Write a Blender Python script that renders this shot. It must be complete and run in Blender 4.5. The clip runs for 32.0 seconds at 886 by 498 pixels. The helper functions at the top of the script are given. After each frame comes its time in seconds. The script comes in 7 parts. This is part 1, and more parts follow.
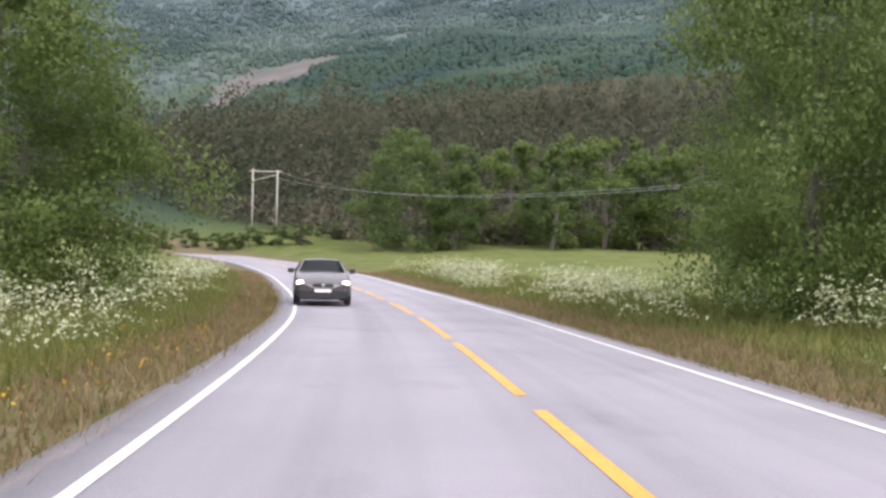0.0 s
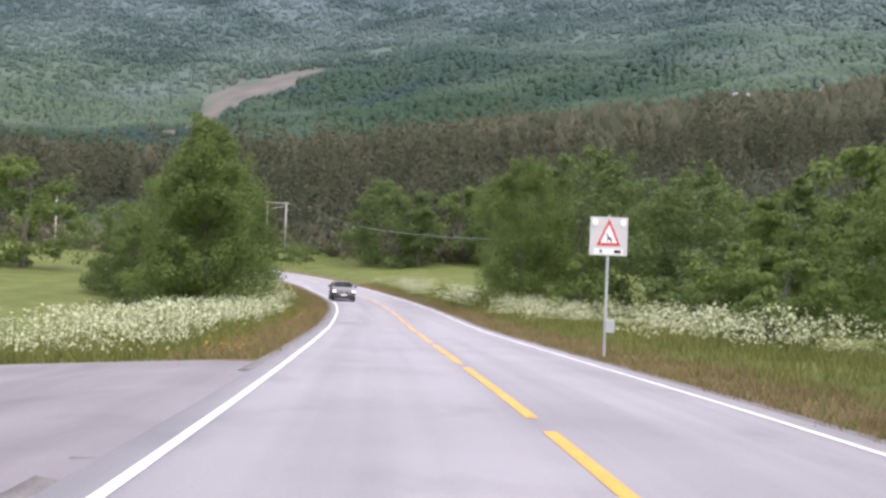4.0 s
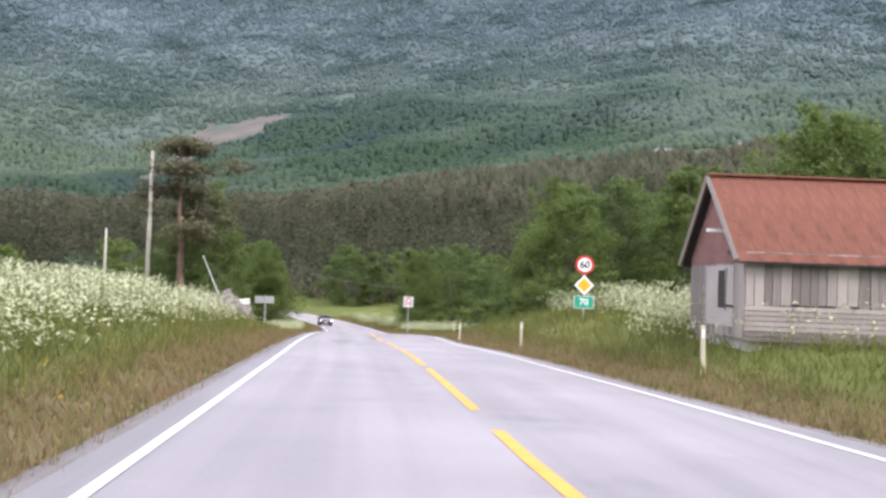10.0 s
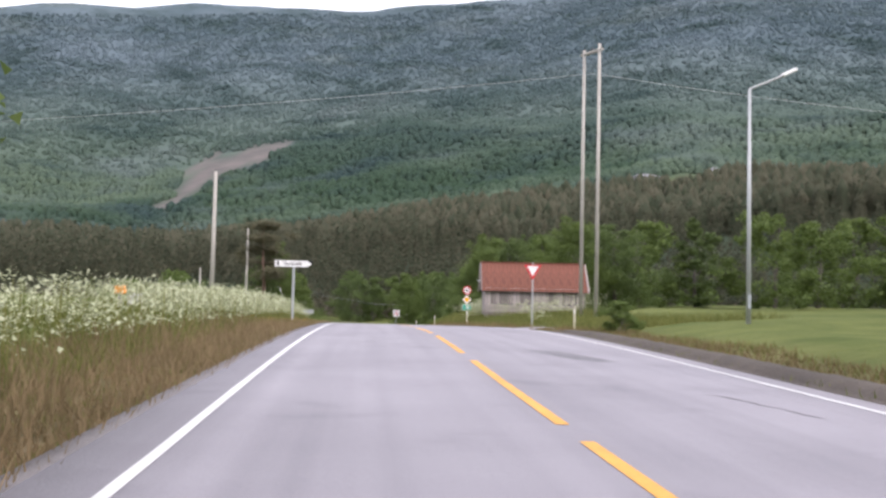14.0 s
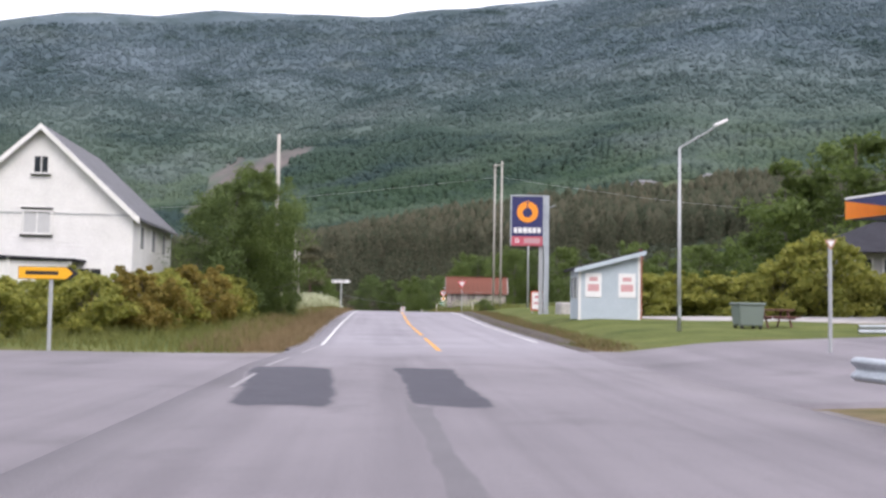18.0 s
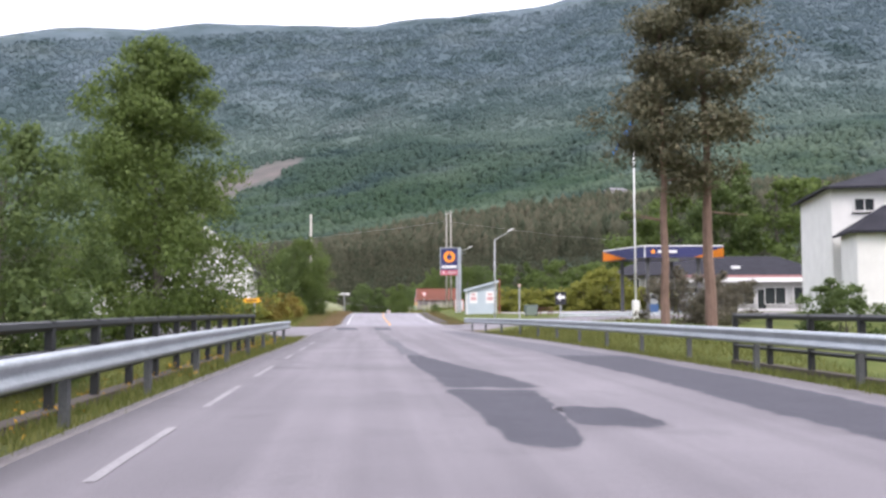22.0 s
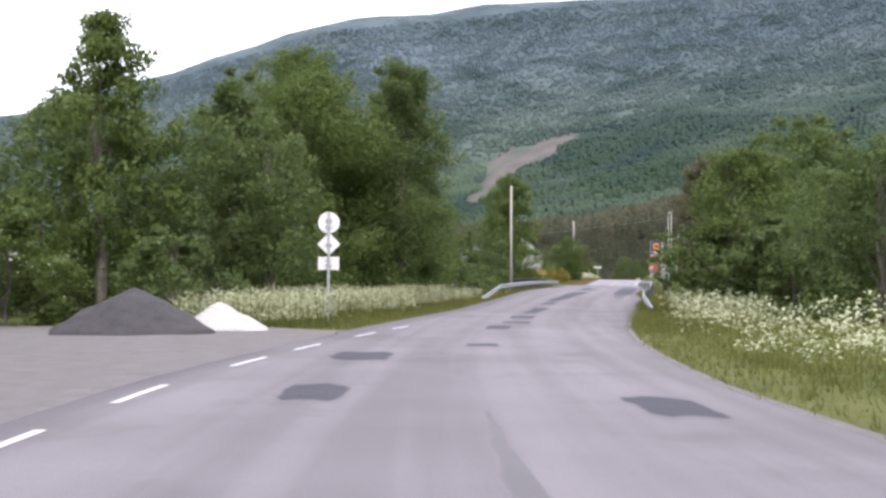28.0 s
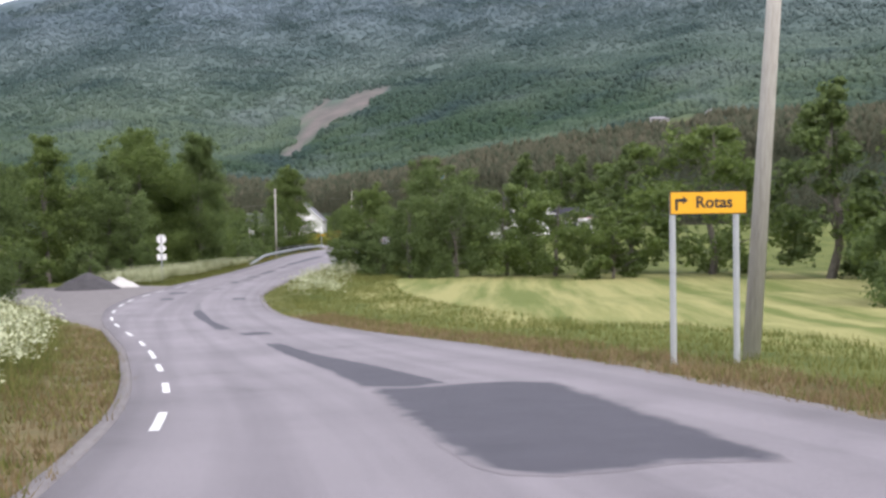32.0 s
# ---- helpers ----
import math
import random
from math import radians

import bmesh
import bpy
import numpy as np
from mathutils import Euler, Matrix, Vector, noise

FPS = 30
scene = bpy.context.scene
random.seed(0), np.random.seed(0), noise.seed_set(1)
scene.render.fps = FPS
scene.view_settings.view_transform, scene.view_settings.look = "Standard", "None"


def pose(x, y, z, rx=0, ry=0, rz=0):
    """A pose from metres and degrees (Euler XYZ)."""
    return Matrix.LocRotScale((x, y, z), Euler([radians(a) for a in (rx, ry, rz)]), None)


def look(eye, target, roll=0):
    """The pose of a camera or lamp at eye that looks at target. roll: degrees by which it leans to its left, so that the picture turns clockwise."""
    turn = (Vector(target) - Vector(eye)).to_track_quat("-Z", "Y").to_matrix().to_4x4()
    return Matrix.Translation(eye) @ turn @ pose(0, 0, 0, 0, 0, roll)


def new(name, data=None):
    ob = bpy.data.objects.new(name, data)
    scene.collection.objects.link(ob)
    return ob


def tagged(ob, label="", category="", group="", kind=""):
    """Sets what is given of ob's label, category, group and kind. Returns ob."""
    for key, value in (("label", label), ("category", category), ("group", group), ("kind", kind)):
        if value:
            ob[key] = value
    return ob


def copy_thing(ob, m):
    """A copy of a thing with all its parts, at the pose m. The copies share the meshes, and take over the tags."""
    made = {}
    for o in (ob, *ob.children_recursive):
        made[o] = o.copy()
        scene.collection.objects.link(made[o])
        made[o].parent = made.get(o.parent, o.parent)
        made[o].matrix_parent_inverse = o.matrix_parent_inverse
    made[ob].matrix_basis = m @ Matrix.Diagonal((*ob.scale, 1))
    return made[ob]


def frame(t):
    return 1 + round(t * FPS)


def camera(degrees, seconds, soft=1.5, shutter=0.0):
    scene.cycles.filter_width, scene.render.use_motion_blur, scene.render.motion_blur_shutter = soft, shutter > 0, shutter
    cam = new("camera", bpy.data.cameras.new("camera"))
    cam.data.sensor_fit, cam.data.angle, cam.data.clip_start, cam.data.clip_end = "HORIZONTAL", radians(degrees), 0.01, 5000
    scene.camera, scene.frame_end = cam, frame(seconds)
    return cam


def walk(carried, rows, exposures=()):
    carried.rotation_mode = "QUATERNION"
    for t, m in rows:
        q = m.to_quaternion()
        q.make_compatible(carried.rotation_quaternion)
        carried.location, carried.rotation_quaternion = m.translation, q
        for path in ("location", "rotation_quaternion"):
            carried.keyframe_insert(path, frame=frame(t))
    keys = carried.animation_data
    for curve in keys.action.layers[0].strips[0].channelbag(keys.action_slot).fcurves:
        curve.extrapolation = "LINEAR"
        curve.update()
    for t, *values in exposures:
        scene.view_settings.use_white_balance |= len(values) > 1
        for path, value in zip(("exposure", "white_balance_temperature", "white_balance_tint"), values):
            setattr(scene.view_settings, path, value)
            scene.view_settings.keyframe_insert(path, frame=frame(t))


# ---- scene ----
# ---- camera and its way ----
cam = camera(49.2, 32.0, soft=2.8)
PATH = [
    (0, -2.05, -8.602, 2.495, 89.497, -1.5, 0.44),
    (1, -1.28, -19.486, 3.009, 89.268, -1.5, -0.4),
    (2, -0.56, -30.43, 3.603, 89.057, -1.5, -0.8),
    (3, 0.1, -41.332, 4.204, 89.706, -1.5, -0.95),
    (3.5, 0.39, -46.604, 4.478, 89.677, -1.6, -0.74),
    (5.5, 1.12, -67.709, 5.4, 91.103, -4.53, -0.966),
    (6, 1.453, -73.482, 5.629, 90.569, -3.436, -1.319),
    (6.5, 1.805, -79.027, 5.859, 90.453, -3.391, -1.553),
    (7, 2.125, -84.005, 6.066, 90.657, -2.379, -1.575),
    (7.5, 2.408, -88.622, 6.237, 90.674, -2.002, -1.657),
    (8, 2.679, -93.363, 6.381, 90.365, -0.557, -1.638),
    (8.5, 2.95, -98.603, 6.518, 91.684, -0.542, -1.611),
    (9, 3.212, -104.305, 6.659, 91.678, -1.592, -1.904),
    (9.5, 3.458, -110.249, 6.797, 91.702, -1.947, -2.362),
    (10, 3.691, -116.279, 6.915, 92.046, -2.057, -2.77),
    (10.5, 3.9, -122.257, 6.997, 92.94, -2.465, -3.06),
    (11, 4.079, -128.13, 7.04, 93, -2.042, -3.204),
    (11.5, 4.233, -133.934, 7.044, 93.677, -2.012, -3.116),
    (12, 4.38, -139.683, 7.011, 94.129, -1.67, -3.15),
    (12.5, 4.536, -145.409, 6.944, 94.109, -1.677, -3.114),
    (13, 4.711, -151.155, 6.856, 94.379, -1.894, -2.982),
    (13.5, 4.914, -156.942, 6.767, 93.448, -1.264, -2.86),
    (15.5, 6.11, -180.358, 6.519, 92.888, -1.804, -1.831),
    (16, 6.45, -186.452, 6.479, 92.359, -0.565, -1.65),
    (17, 6.88, -198.912, 6.494, 92.991, -0.097, -1.726),
    (18, 7.402, -211.353, 6.603, 93.139, -0.944, -1.577),
    (18.5, 7.703, -217.677, 6.653, 92.822, -0.682, -1.919),
    (19, 7.992, -223.943, 6.698, 92.694, -0.773, -1.793),
    (20, 8.511, -235.982, 6.785, 93.18, -0.963, -1.785),
    (21, 9.004, -248.493, 6.837, 92.788, -0.489, -2.224),
    (22, 9.516, -261.645, 6.798, 93.319, 0.189, -2.071),
    (23, 10.12, -274.529, 6.689, 93.277, -0.817, -1.545),
    (24, 10.938, -287.617, 6.59, 93.1, -0.679, -1.26),
    (25, 12.055, -301.353, 6.558, 93.222, -0.806, 0.974),
    (25.5, 12.829, -308.093, 6.585, 92.604, -1.065, 3.046),
    (27.5, 18.168, -334.227, 6.92, 90.718, -0.899, 12.023),
    (28, 20.051, -340.352, 7.057, 91.418, -0.231, 14.181),
    (28.5, 22.103, -346.062, 7.23, 90.135, 1.641, 15.919),
    (29, 24.295, -351.523, 7.447, 89.299, 1.924, 17.598),
    (29.5, 26.574, -357.042, 7.718, 90.565, -0.254, 17.75),
    (30, 28.855, -362.691, 8.052, 90.358, -1.682, 16.807),
    (30.5, 31.042, -368.362, 8.461, 88.422, -1.24, 14.921),
    (31, 33.015, -374.035, 8.942, 87.603, -0.002, 11.94),
    (31.5, 34.637, -379.844, 9.473, 87.844, -0.595, 8.468),
    (32, 35.817, -385.901, 10.043, 88.277, 0.987, 3.616),
]

walk(cam, [(t, pose(x, y, z, rx, ry, rz)) for t, x, y, z, rx, ry, rz in PATH],
     [(0, 0.88, 6500, 18), (3, 0.86, 6500, 18), (5.5, 1.02, 6500, 17), (7, 1.0, 6500, 17), (9, 0.98, 6450, 17), (11, 1.0, 6450, 17), (13, 0.74, 6450, 18), (16, 0.56, 6400, 19), (18, 0.55, 6400, 19), (19, 0.48, 6350, 20), (21, 0.74, 6350, 20), (22, 0.84, 6350, 19), (23, 0.65, 6350, 19), (25, 0.74, 6350, 19), (28, 0.8, 6400, 18), (29, 0.66, 6400, 18), (31, 0.54, 6400, 17), (32, 0.68, 6400, 17)])

# ---- light: bright overcast day ----
world = bpy.data.worlds.new("overcast")
scene.world = world
world.use_nodes = True
wn, wl = world.node_tree.nodes, world.node_tree.links
wn.clear()
sky = wn.new("ShaderNodeTexSky")
sky.sky_type = "NISHITA"
sky.sun_disc = False
sky.sun_elevation, sky.sun_rotation = radians(48), radians(150)
sky.air_density, sky.dust_density, sky.ozone_density = 1.0, 4.0, 1.0
wmix = wn.new("ShaderNodeMix")
wmix.data_type = "RGBA"
wmix.inputs[0].default_value = 0.8
wmix.inputs[7].default_value = (9.0, 9.2, 9.6, 1)
wbg = wn.new("ShaderNodeBackground")
wbg.inputs[1].default_value = 0.15
wout = wn.new("ShaderNodeOutputWorld")
wl.new(sky.outputs[0], wmix.inputs[6])
wl.new(wmix.outputs[2], wbg.inputs[0])
wl.new(wbg.outputs[0], wout.inputs[0])
sun = new("sun", bpy.data.lights.new("sun", "SUN"))
sun.data.energy, sun.data.angle, sun.data.color = 1.2, radians(25), (1.0, 0.96, 0.9)
sun.matrix_world = look((0, 0, 0), (-0.36, 0.62, -0.8))


# ---- materials ----
def material(name, dark, light, scale=4.0, rough=0.8, metal=0.0, bump=0.0, fine=40.0, random="", spec=0.5, stretch=(1, 1, 1), thin=0.0):
    """A surface of two tones that mix at two scales, with relief."""
    m = bpy.data.materials.new(name)
    m.use_nodes = True
    n, l = m.node_tree.nodes, m.node_tree.links
    b = n["Principled BSDF"]
    b.inputs["Roughness"].default_value, b.inputs["Metallic"].default_value = rough, metal
    b.inputs["Specular IOR Level"].default_value = spec
    tc = n.new("ShaderNodeTexCoord")
    mp = n.new("ShaderNodeMapping")
    mp.inputs["Scale"].default_value = stretch
    l.new(tc.outputs["Object"], mp.inputs[0])
    a, f = n.new("ShaderNodeTexNoise"), n.new("ShaderNodeTexNoise")
    a.inputs["Scale"].default_value, f.inputs["Scale"].default_value = scale, fine
    a.inputs["Detail"].default_value, f.inputs["Detail"].default_value = 5, 4
    l.new(mp.outputs[0], a.inputs[0])
    l.new(mp.outputs[0], f.inputs[0])
    add = n.new("ShaderNodeMath")
    add.operation = "MULTIPLY_ADD"
    add.inputs[1].default_value, add.inputs[2].default_value = 0.55, 0.0
    l.new(f.outputs[0], add.inputs[0])
    sum_ = n.new("ShaderNodeMath")
    sum_.operation = "MULTIPLY_ADD"
    sum_.inputs[1].default_value = 0.45
    l.new(a.outputs[0], sum_.inputs[0])
    l.new(add.outputs[0], sum_.inputs[2])
    fac = sum_.outputs[0]
    if random:
        r = n.new("ShaderNodeNewGeometry" if random == "island" else "ShaderNodeObjectInfo")
        mx = n.new("ShaderNodeMath")
        mx.operation = "MULTIPLY_ADD"
        share = 0.5 if random == "object" else 0.3
        mx.inputs[1].default_value = share
        half = n.new("ShaderNodeMath")
        half.operation = "MULTIPLY"
        half.inputs[1].default_value = 1 - share
        l.new(fac, half.inputs[0])
        l.new(r.outputs["Random Per Island" if random == "island" else "Random"], mx.inputs[0])
        l.new(half.outputs[0], mx.inputs[2])
        fac = mx.outputs[0]
    ramp = n.new("ShaderNodeValToRGB")
    ramp.color_ramp.elements[0].position, ramp.color_ramp.elements[1].position = 0.3, 0.7
    ramp.color_ramp.elements[0].color, ramp.color_ramp.elements[1].color = (*dark, 1), (*light, 1)
    l.new(fac, ramp.inputs[0])
    l.new(ramp.outputs[0], b.inputs["Base Color"])
    if bump:
        bp = n.new("ShaderNodeBump")
        bp.inputs["Strength"].default_value = bump
        bp.inputs["Distance"].default_value = 0.02
        l.new(f.outputs[0], bp.inputs["Height"])
        l.new(bp.outputs[0], b.inputs["Normal"])
    if thin:
        tr, sh = n.new("ShaderNodeBsdfTranslucent"), n.new("ShaderNodeMixShader")
        sh.inputs[0].default_value = thin
        l.new(ramp.outputs[0], tr.inputs[0])
        l.new(b.outputs[0], sh.inputs[1])
        l.new(tr.outputs[0], sh.inputs[2])
        l.new(sh.outputs[0], n["Material Output"].inputs[0])
    return m


def plain(name, c, rough=0.5, metal=0.0, emit=0.0, var=0.12):
    m = material(name, tuple(v * (1 - var) for v in c), c, 3.0, rough, metal, 0.0, 30.0)
    if emit:
        b = m.node_tree.nodes["Principled BSDF"]
        b.inputs["Emission Color"].default_value, b.inputs["Emission Strength"].default_value = (*c, 1), emit
    return m


def road_surface(name, dark, light, streak):
    """Asphalt with long wheel streaks, cross stains and fine stone; the lane attribute holds metres across and along."""
    m = material(name, dark, light, 0.35, 0.78, 0, 0.4, 60)
    n, l = m.node_tree.nodes, m.node_tree.links
    b = n["Principled BSDF"]
    old = b.inputs["Base Color"].links[0].from_socket
    at = n.new("ShaderNodeAttribute")
    at.attribute_name = "lane"
    for k, (scale, lo, hi, amount) in enumerate((((1.6, 0.03, 1), 0.42, 0.62, streak), ((0.16, 0.22, 1), 0.5, 0.75, streak * 0.8), ((0.9, 0.5, 1), 0.58, 0.72, streak))):
        mp, t, ramp, mul = n.new("ShaderNodeMapping"), n.new("ShaderNodeTexNoise"), n.new("ShaderNodeValToRGB"), n.new("ShaderNodeMix")
        mp.inputs["Scale"].default_value, mp.inputs["Location"].default_value = scale, (k * 3.7, k * 9.1, 0)
        t.inputs["Scale"].default_value, t.inputs["Detail"].default_value = 1.0, 4
        l.new(at.outputs["Vector"], mp.inputs[0])
        l.new(mp.outputs[0], t.inputs[0])
        l.new(t.outputs[0], ramp.inputs[0])
        ramp.color_ramp.elements[0].position, ramp.color_ramp.elements[1].position = lo, hi
        ramp.color_ramp.elements[0].color, ramp.color_ramp.elements[1].color = (1, 1, 1, 1), (1 - amount, 1 - amount, 1 - amount * 0.96, 1)
        mul.data_type, mul.blend_type = "RGBA", "MULTIPLY"
        mul.inputs[0].default_value = 1.0
        l.new(old, mul.inputs[6])
        l.new(ramp.outputs[0], mul.inputs[7])
        old = mul.outputs[2]
    l.new(old, b.inputs["Base Color"])
    return m


ASPHALT = road_surface("asphalt", (0.2, 0.19, 0.214), (0.29, 0.276, 0.305), 0.16)
ASPHALT_WORN = road_surface("worn_asphalt", (0.135, 0.124, 0.139), (0.215, 0.198, 0.216), 0.2)
PATCH = material("new_asphalt_patch", (0.029, 0.029, 0.042), (0.056, 0.054, 0.072), 1.5, 0.75, 0, 0.5, 70)
SEAM = material("sealed_tarmac", (0.1, 0.095, 0.108), (0.155, 0.148, 0.165), 0.8, 0.6, 0, 0.3, 50)
GRAVEL = material("gravel", (0.105, 0.096, 0.098), (0.19, 0.176, 0.178), 2.0, 0.95, 0, 0.9, 30)
SOIL = material("dark_soil", (0.036, 0.029, 0.025), (0.095, 0.077, 0.062), 1.5, 0.95, 0, 0.9, 20)
PALE_GRAVEL = material("pale_gravel", (0.26, 0.25, 0.245), (0.4, 0.385, 0.375), 1.5, 0.95, 0, 0.7, 25)
WHITE_LINE = material("white_road_paint", (0.42, 0.42, 0.42), (0.68, 0.68, 0.68), 1.5, 0.6, 0, 0.2, 40)
FADED_LINE = material("faded_road_paint", (0.16, 0.15, 0.162), (0.3, 0.29, 0.3), 1.2, 0.7, 0, 0.2, 25)
YELLOW_LINE = material("yellow_road_paint", (0.48, 0.22, 0.03), (0.7, 0.35, 0.05), 2.0, 0.6, 0, 0.2, 40)
LEAF = material("birch_leaves", (0.075, 0.115, 0.03), (0.16, 0.215, 0.06), 0.25, 0.55, 0, 0, 3, "island", 0.25, thin=0.48)
LEAF_DARK = material("alder_leaves", (0.07, 0.108, 0.037), (0.152, 0.205, 0.067), 0.25, 0.6, 0, 0, 3, "island", 0.25, thin=0.48)
LEAF_YELLOW = material("hedge_leaves", (0.17, 0.2, 0.042), (0.36, 0.345, 0.075), 0.4, 0.6, 0, 0, 3, "island", 0.25, thin=0.48)
LEAF_ORANGE = material("orange_shrub_leaves", (0.165, 0.15, 0.034), (0.3, 0.22, 0.052), 0.4, 0.6, 0, 0, 3, "island", 0.25, thin=0.48)
LEAF_DULL = material("dusty_shrub_leaves", (0.085, 0.078, 0.055), (0.19, 0.17, 0.125), 0.3, 0.7, 0, 0, 3, "island", 0.2, thin=0.3)
NEEDLE = material("pine_needles", (0.07, 0.078, 0.045), (0.165, 0.145, 0.09), 0.3, 0.7, 0, 0, 3, "island", 0.2, thin=0.25)
CONIFER = material("conifer_wood", (0.047, 0.061, 0.037), (0.112, 0.107, 0.073), 0.03, 0.9, 0, 0, 0.12, "island", 0.1, thin=0.35)


def hazed_mountain_tones(n, l, tc):
    """Forest canopy in broad uneven belts: greener low down, distance haze painted in blue-grey high up."""
    sep = n.new("ShaderNodeSeparateXYZ")
    l.new(tc.outputs["Object"], sep.inputs[0])

    def patches(scale, stretch, lo, hi, detail=6):
        mp, t, mr = n.new("ShaderNodeMapping"), n.new("ShaderNodeTexNoise"), n.new("ShaderNodeMapRange")
        mp.inputs["Scale"].default_value = stretch
        t.inputs["Scale"].default_value, t.inputs["Detail"].default_value, t.inputs["Roughness"].default_value = scale, detail, 0.55
        l.new(tc.outputs["Object"], mp.inputs[0])
        l.new(mp.outputs[0], t.inputs[0])
        l.new(t.outputs[0], mr.inputs[0])
        mr.inputs[1].default_value, mr.inputs[2].default_value = lo, hi
        return mr.outputs[0]

    def mix(fac, a, c):
        x = n.new("ShaderNodeMix")
        x.data_type = "RGBA"
        l.new(fac, x.inputs[0])
        for socket, v in ((x.inputs[6], a), (x.inputs[7], c)):
            if isinstance(v, tuple):
                socket.default_value = (*v, 1)
            else:
                l.new(v, socket)
        return x.outputs[2]

    # haze put into the colour: paler and bluer as the slope rises
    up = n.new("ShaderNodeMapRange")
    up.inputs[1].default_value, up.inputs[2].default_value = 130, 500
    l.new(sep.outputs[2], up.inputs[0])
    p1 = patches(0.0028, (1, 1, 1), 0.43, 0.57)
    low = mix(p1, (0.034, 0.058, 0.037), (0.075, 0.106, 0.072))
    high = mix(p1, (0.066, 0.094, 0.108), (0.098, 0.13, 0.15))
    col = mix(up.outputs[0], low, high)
    col = mix(patches(0.008, (1, 1, 1.6), 0.5, 0.72), col, (0.03, 0.05, 0.05))
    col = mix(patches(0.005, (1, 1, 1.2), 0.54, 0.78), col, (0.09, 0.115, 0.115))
    return mix(patches(0.03, (1, 1, 1), 0.5, 0.85, 8), col, (0.034, 0.055, 0.049))


def mountain_surface(name):
    m = bpy.data.materials.new(name)
    m.use_nodes = True
    n, l = m.node_tree.nodes, m.node_tree.links
    b = n["Principled BSDF"]
    b.inputs["Roughness"].default_value, b.inputs["Specular IOR Level"].default_value = 0.95, 0.05
    l.new(hazed_mountain_tones(n, l, n.new("ShaderNodeTexCoord")), b.inputs["Base Color"])
    return m


FAR_WOOD = mountain_surface("hazed_mountain_wood")
BARK = material("birch_bark", (0.05, 0.042, 0.034), (0.2, 0.18, 0.155), 3.0, 0.85, 0, 0.6, 14)
PINE_BARK = material("pine_bark", (0.12, 0.078, 0.06), (0.24, 0.155, 0.12), 2.0, 0.9, 0, 0.8, 12, stretch=(1, 1, 0.3))
GREY_WOOD = material("weathered_pole_wood", (0.3, 0.28, 0.25), (0.5, 0.48, 0.44), 2.0, 0.85, 0, 0.5, 30, stretch=(1, 1, 0.1))
GRASS = material("grass_blades", (0.09, 0.115, 0.028), (0.2, 0.2, 0.065), 0.12, 0.7, 0, 0, 1.0, "island", 0.2, thin=0.4)
DRY_GRASS = material("dry_grass_blades", (0.12, 0.095, 0.045), (0.23, 0.17, 0.09), 0.3, 0.8, 0, 0, 1.5, "island", 0.2, thin=0.3)
RUST_GRASS = material("rusty_seeding_grass", (0.155, 0.12, 0.064), (0.29, 0.21, 0.12), 0.3, 0.8, 0, 0, 1.5, "island", 0.2, thin=0.3)
UMBEL = material("cow_parsley_flowers", (0.34, 0.37, 0.21), (0.56, 0.58, 0.41), 0.5, 0.8, 0, 0, 3, "island", 0.2, thin=0.3)
BUTTERCUP = material("yellow_vetch_flowers", (0.3, 0.17, 0.02), (0.5, 0.28, 0.03), 0.5, 0.8, 0, 0, 3, "island", 0.2)
STEEL = material("galvanised_steel", (0.3, 0.33, 0.36), (0.5, 0.54, 0.57), 2.0, 0.45, 0.6, 0.1, 20)
DULL_STEEL = material("dull_dark_steel", (0.07, 0.075, 0.08), (0.14, 0.145, 0.15), 2.0, 0.6, 0.5, 0.1, 20)
POST_GREY = plain("grey_post_paint", (0.42, 0.44, 0.45), 0.5, 0.2)
WHITE = plain("white_sign_face", (0.78, 0.78, 0.78), 0.5)
WHITE_PAINT = material("white_house_paint", (0.62, 0.62, 0.6), (0.8, 0.8, 0.78), 1.2, 0.7, 0, 0.2, 18)
BLACK = plain("black_sign_print", (0.015, 0.015, 0.018), 0.5)
RED = plain("red_sign_print", (0.55, 0.03, 0.035), 0.5)
YELLOW = plain("yellow_sign_face", (0.85, 0.42, 0.01), 0.5)
GREEN = plain("green_sign_face", (0.01, 0.33, 0.22), 0.5)
BLUE = plain("blue_sign_face", (0.026, 0.03, 0.12), 0.4)
ORANGE = plain("orange_sign_face", (0.9, 0.3, 0.02), 0.4)
MAROON = plain("faded_red_panel", (0.5, 0.1, 0.14), 0.5)
DARK = plain("dark_metal", (0.03, 0.032, 0.035), 0.5, 0.3)
ROOF_RED = material("rusty_red_roof", (0.1, 0.042, 0.03), (0.2, 0.078, 0.055), 1.1, 0.8, 0.0, 0.3, 7, stretch=(1, 0.4, 0.4), spec=0.2)
ROOF_DARK = material("dark_roof_tiles", (0.016, 0.016, 0.021), (0.04, 0.04, 0.05), 1.0, 0.85, 0, 0.5, 14, spec=0.15)
ROOF_SLATE = material("grey_slate_roof", (0.075, 0.077, 0.088), (0.135, 0.137, 0.15), 1.0, 0.7, 0, 0.5, 14, stretch=(1, 1, 3))
PLANK = material("weathered_barn_planks", (0.17, 0.15, 0.142), (0.36, 0.32, 0.305), 0.7, 0.9, 0, 0.6, 16, "object", stretch=(1, 1, 0.15))
SIDING_BLUE = material("pale_blue_siding", (0.38, 0.45, 0.5), (0.48, 0.55, 0.6), 1.0, 0.7, 0, 0.2, 15)
GLASS = plain("dark_window_glass", (0.03, 0.035, 0.04), 0.08, 0.0)
STONE = material("pale_stone_block", (0.3, 0.29, 0.28), (0.55, 0.54, 0.52), 1.0, 0.9, 0, 0.8, 8)
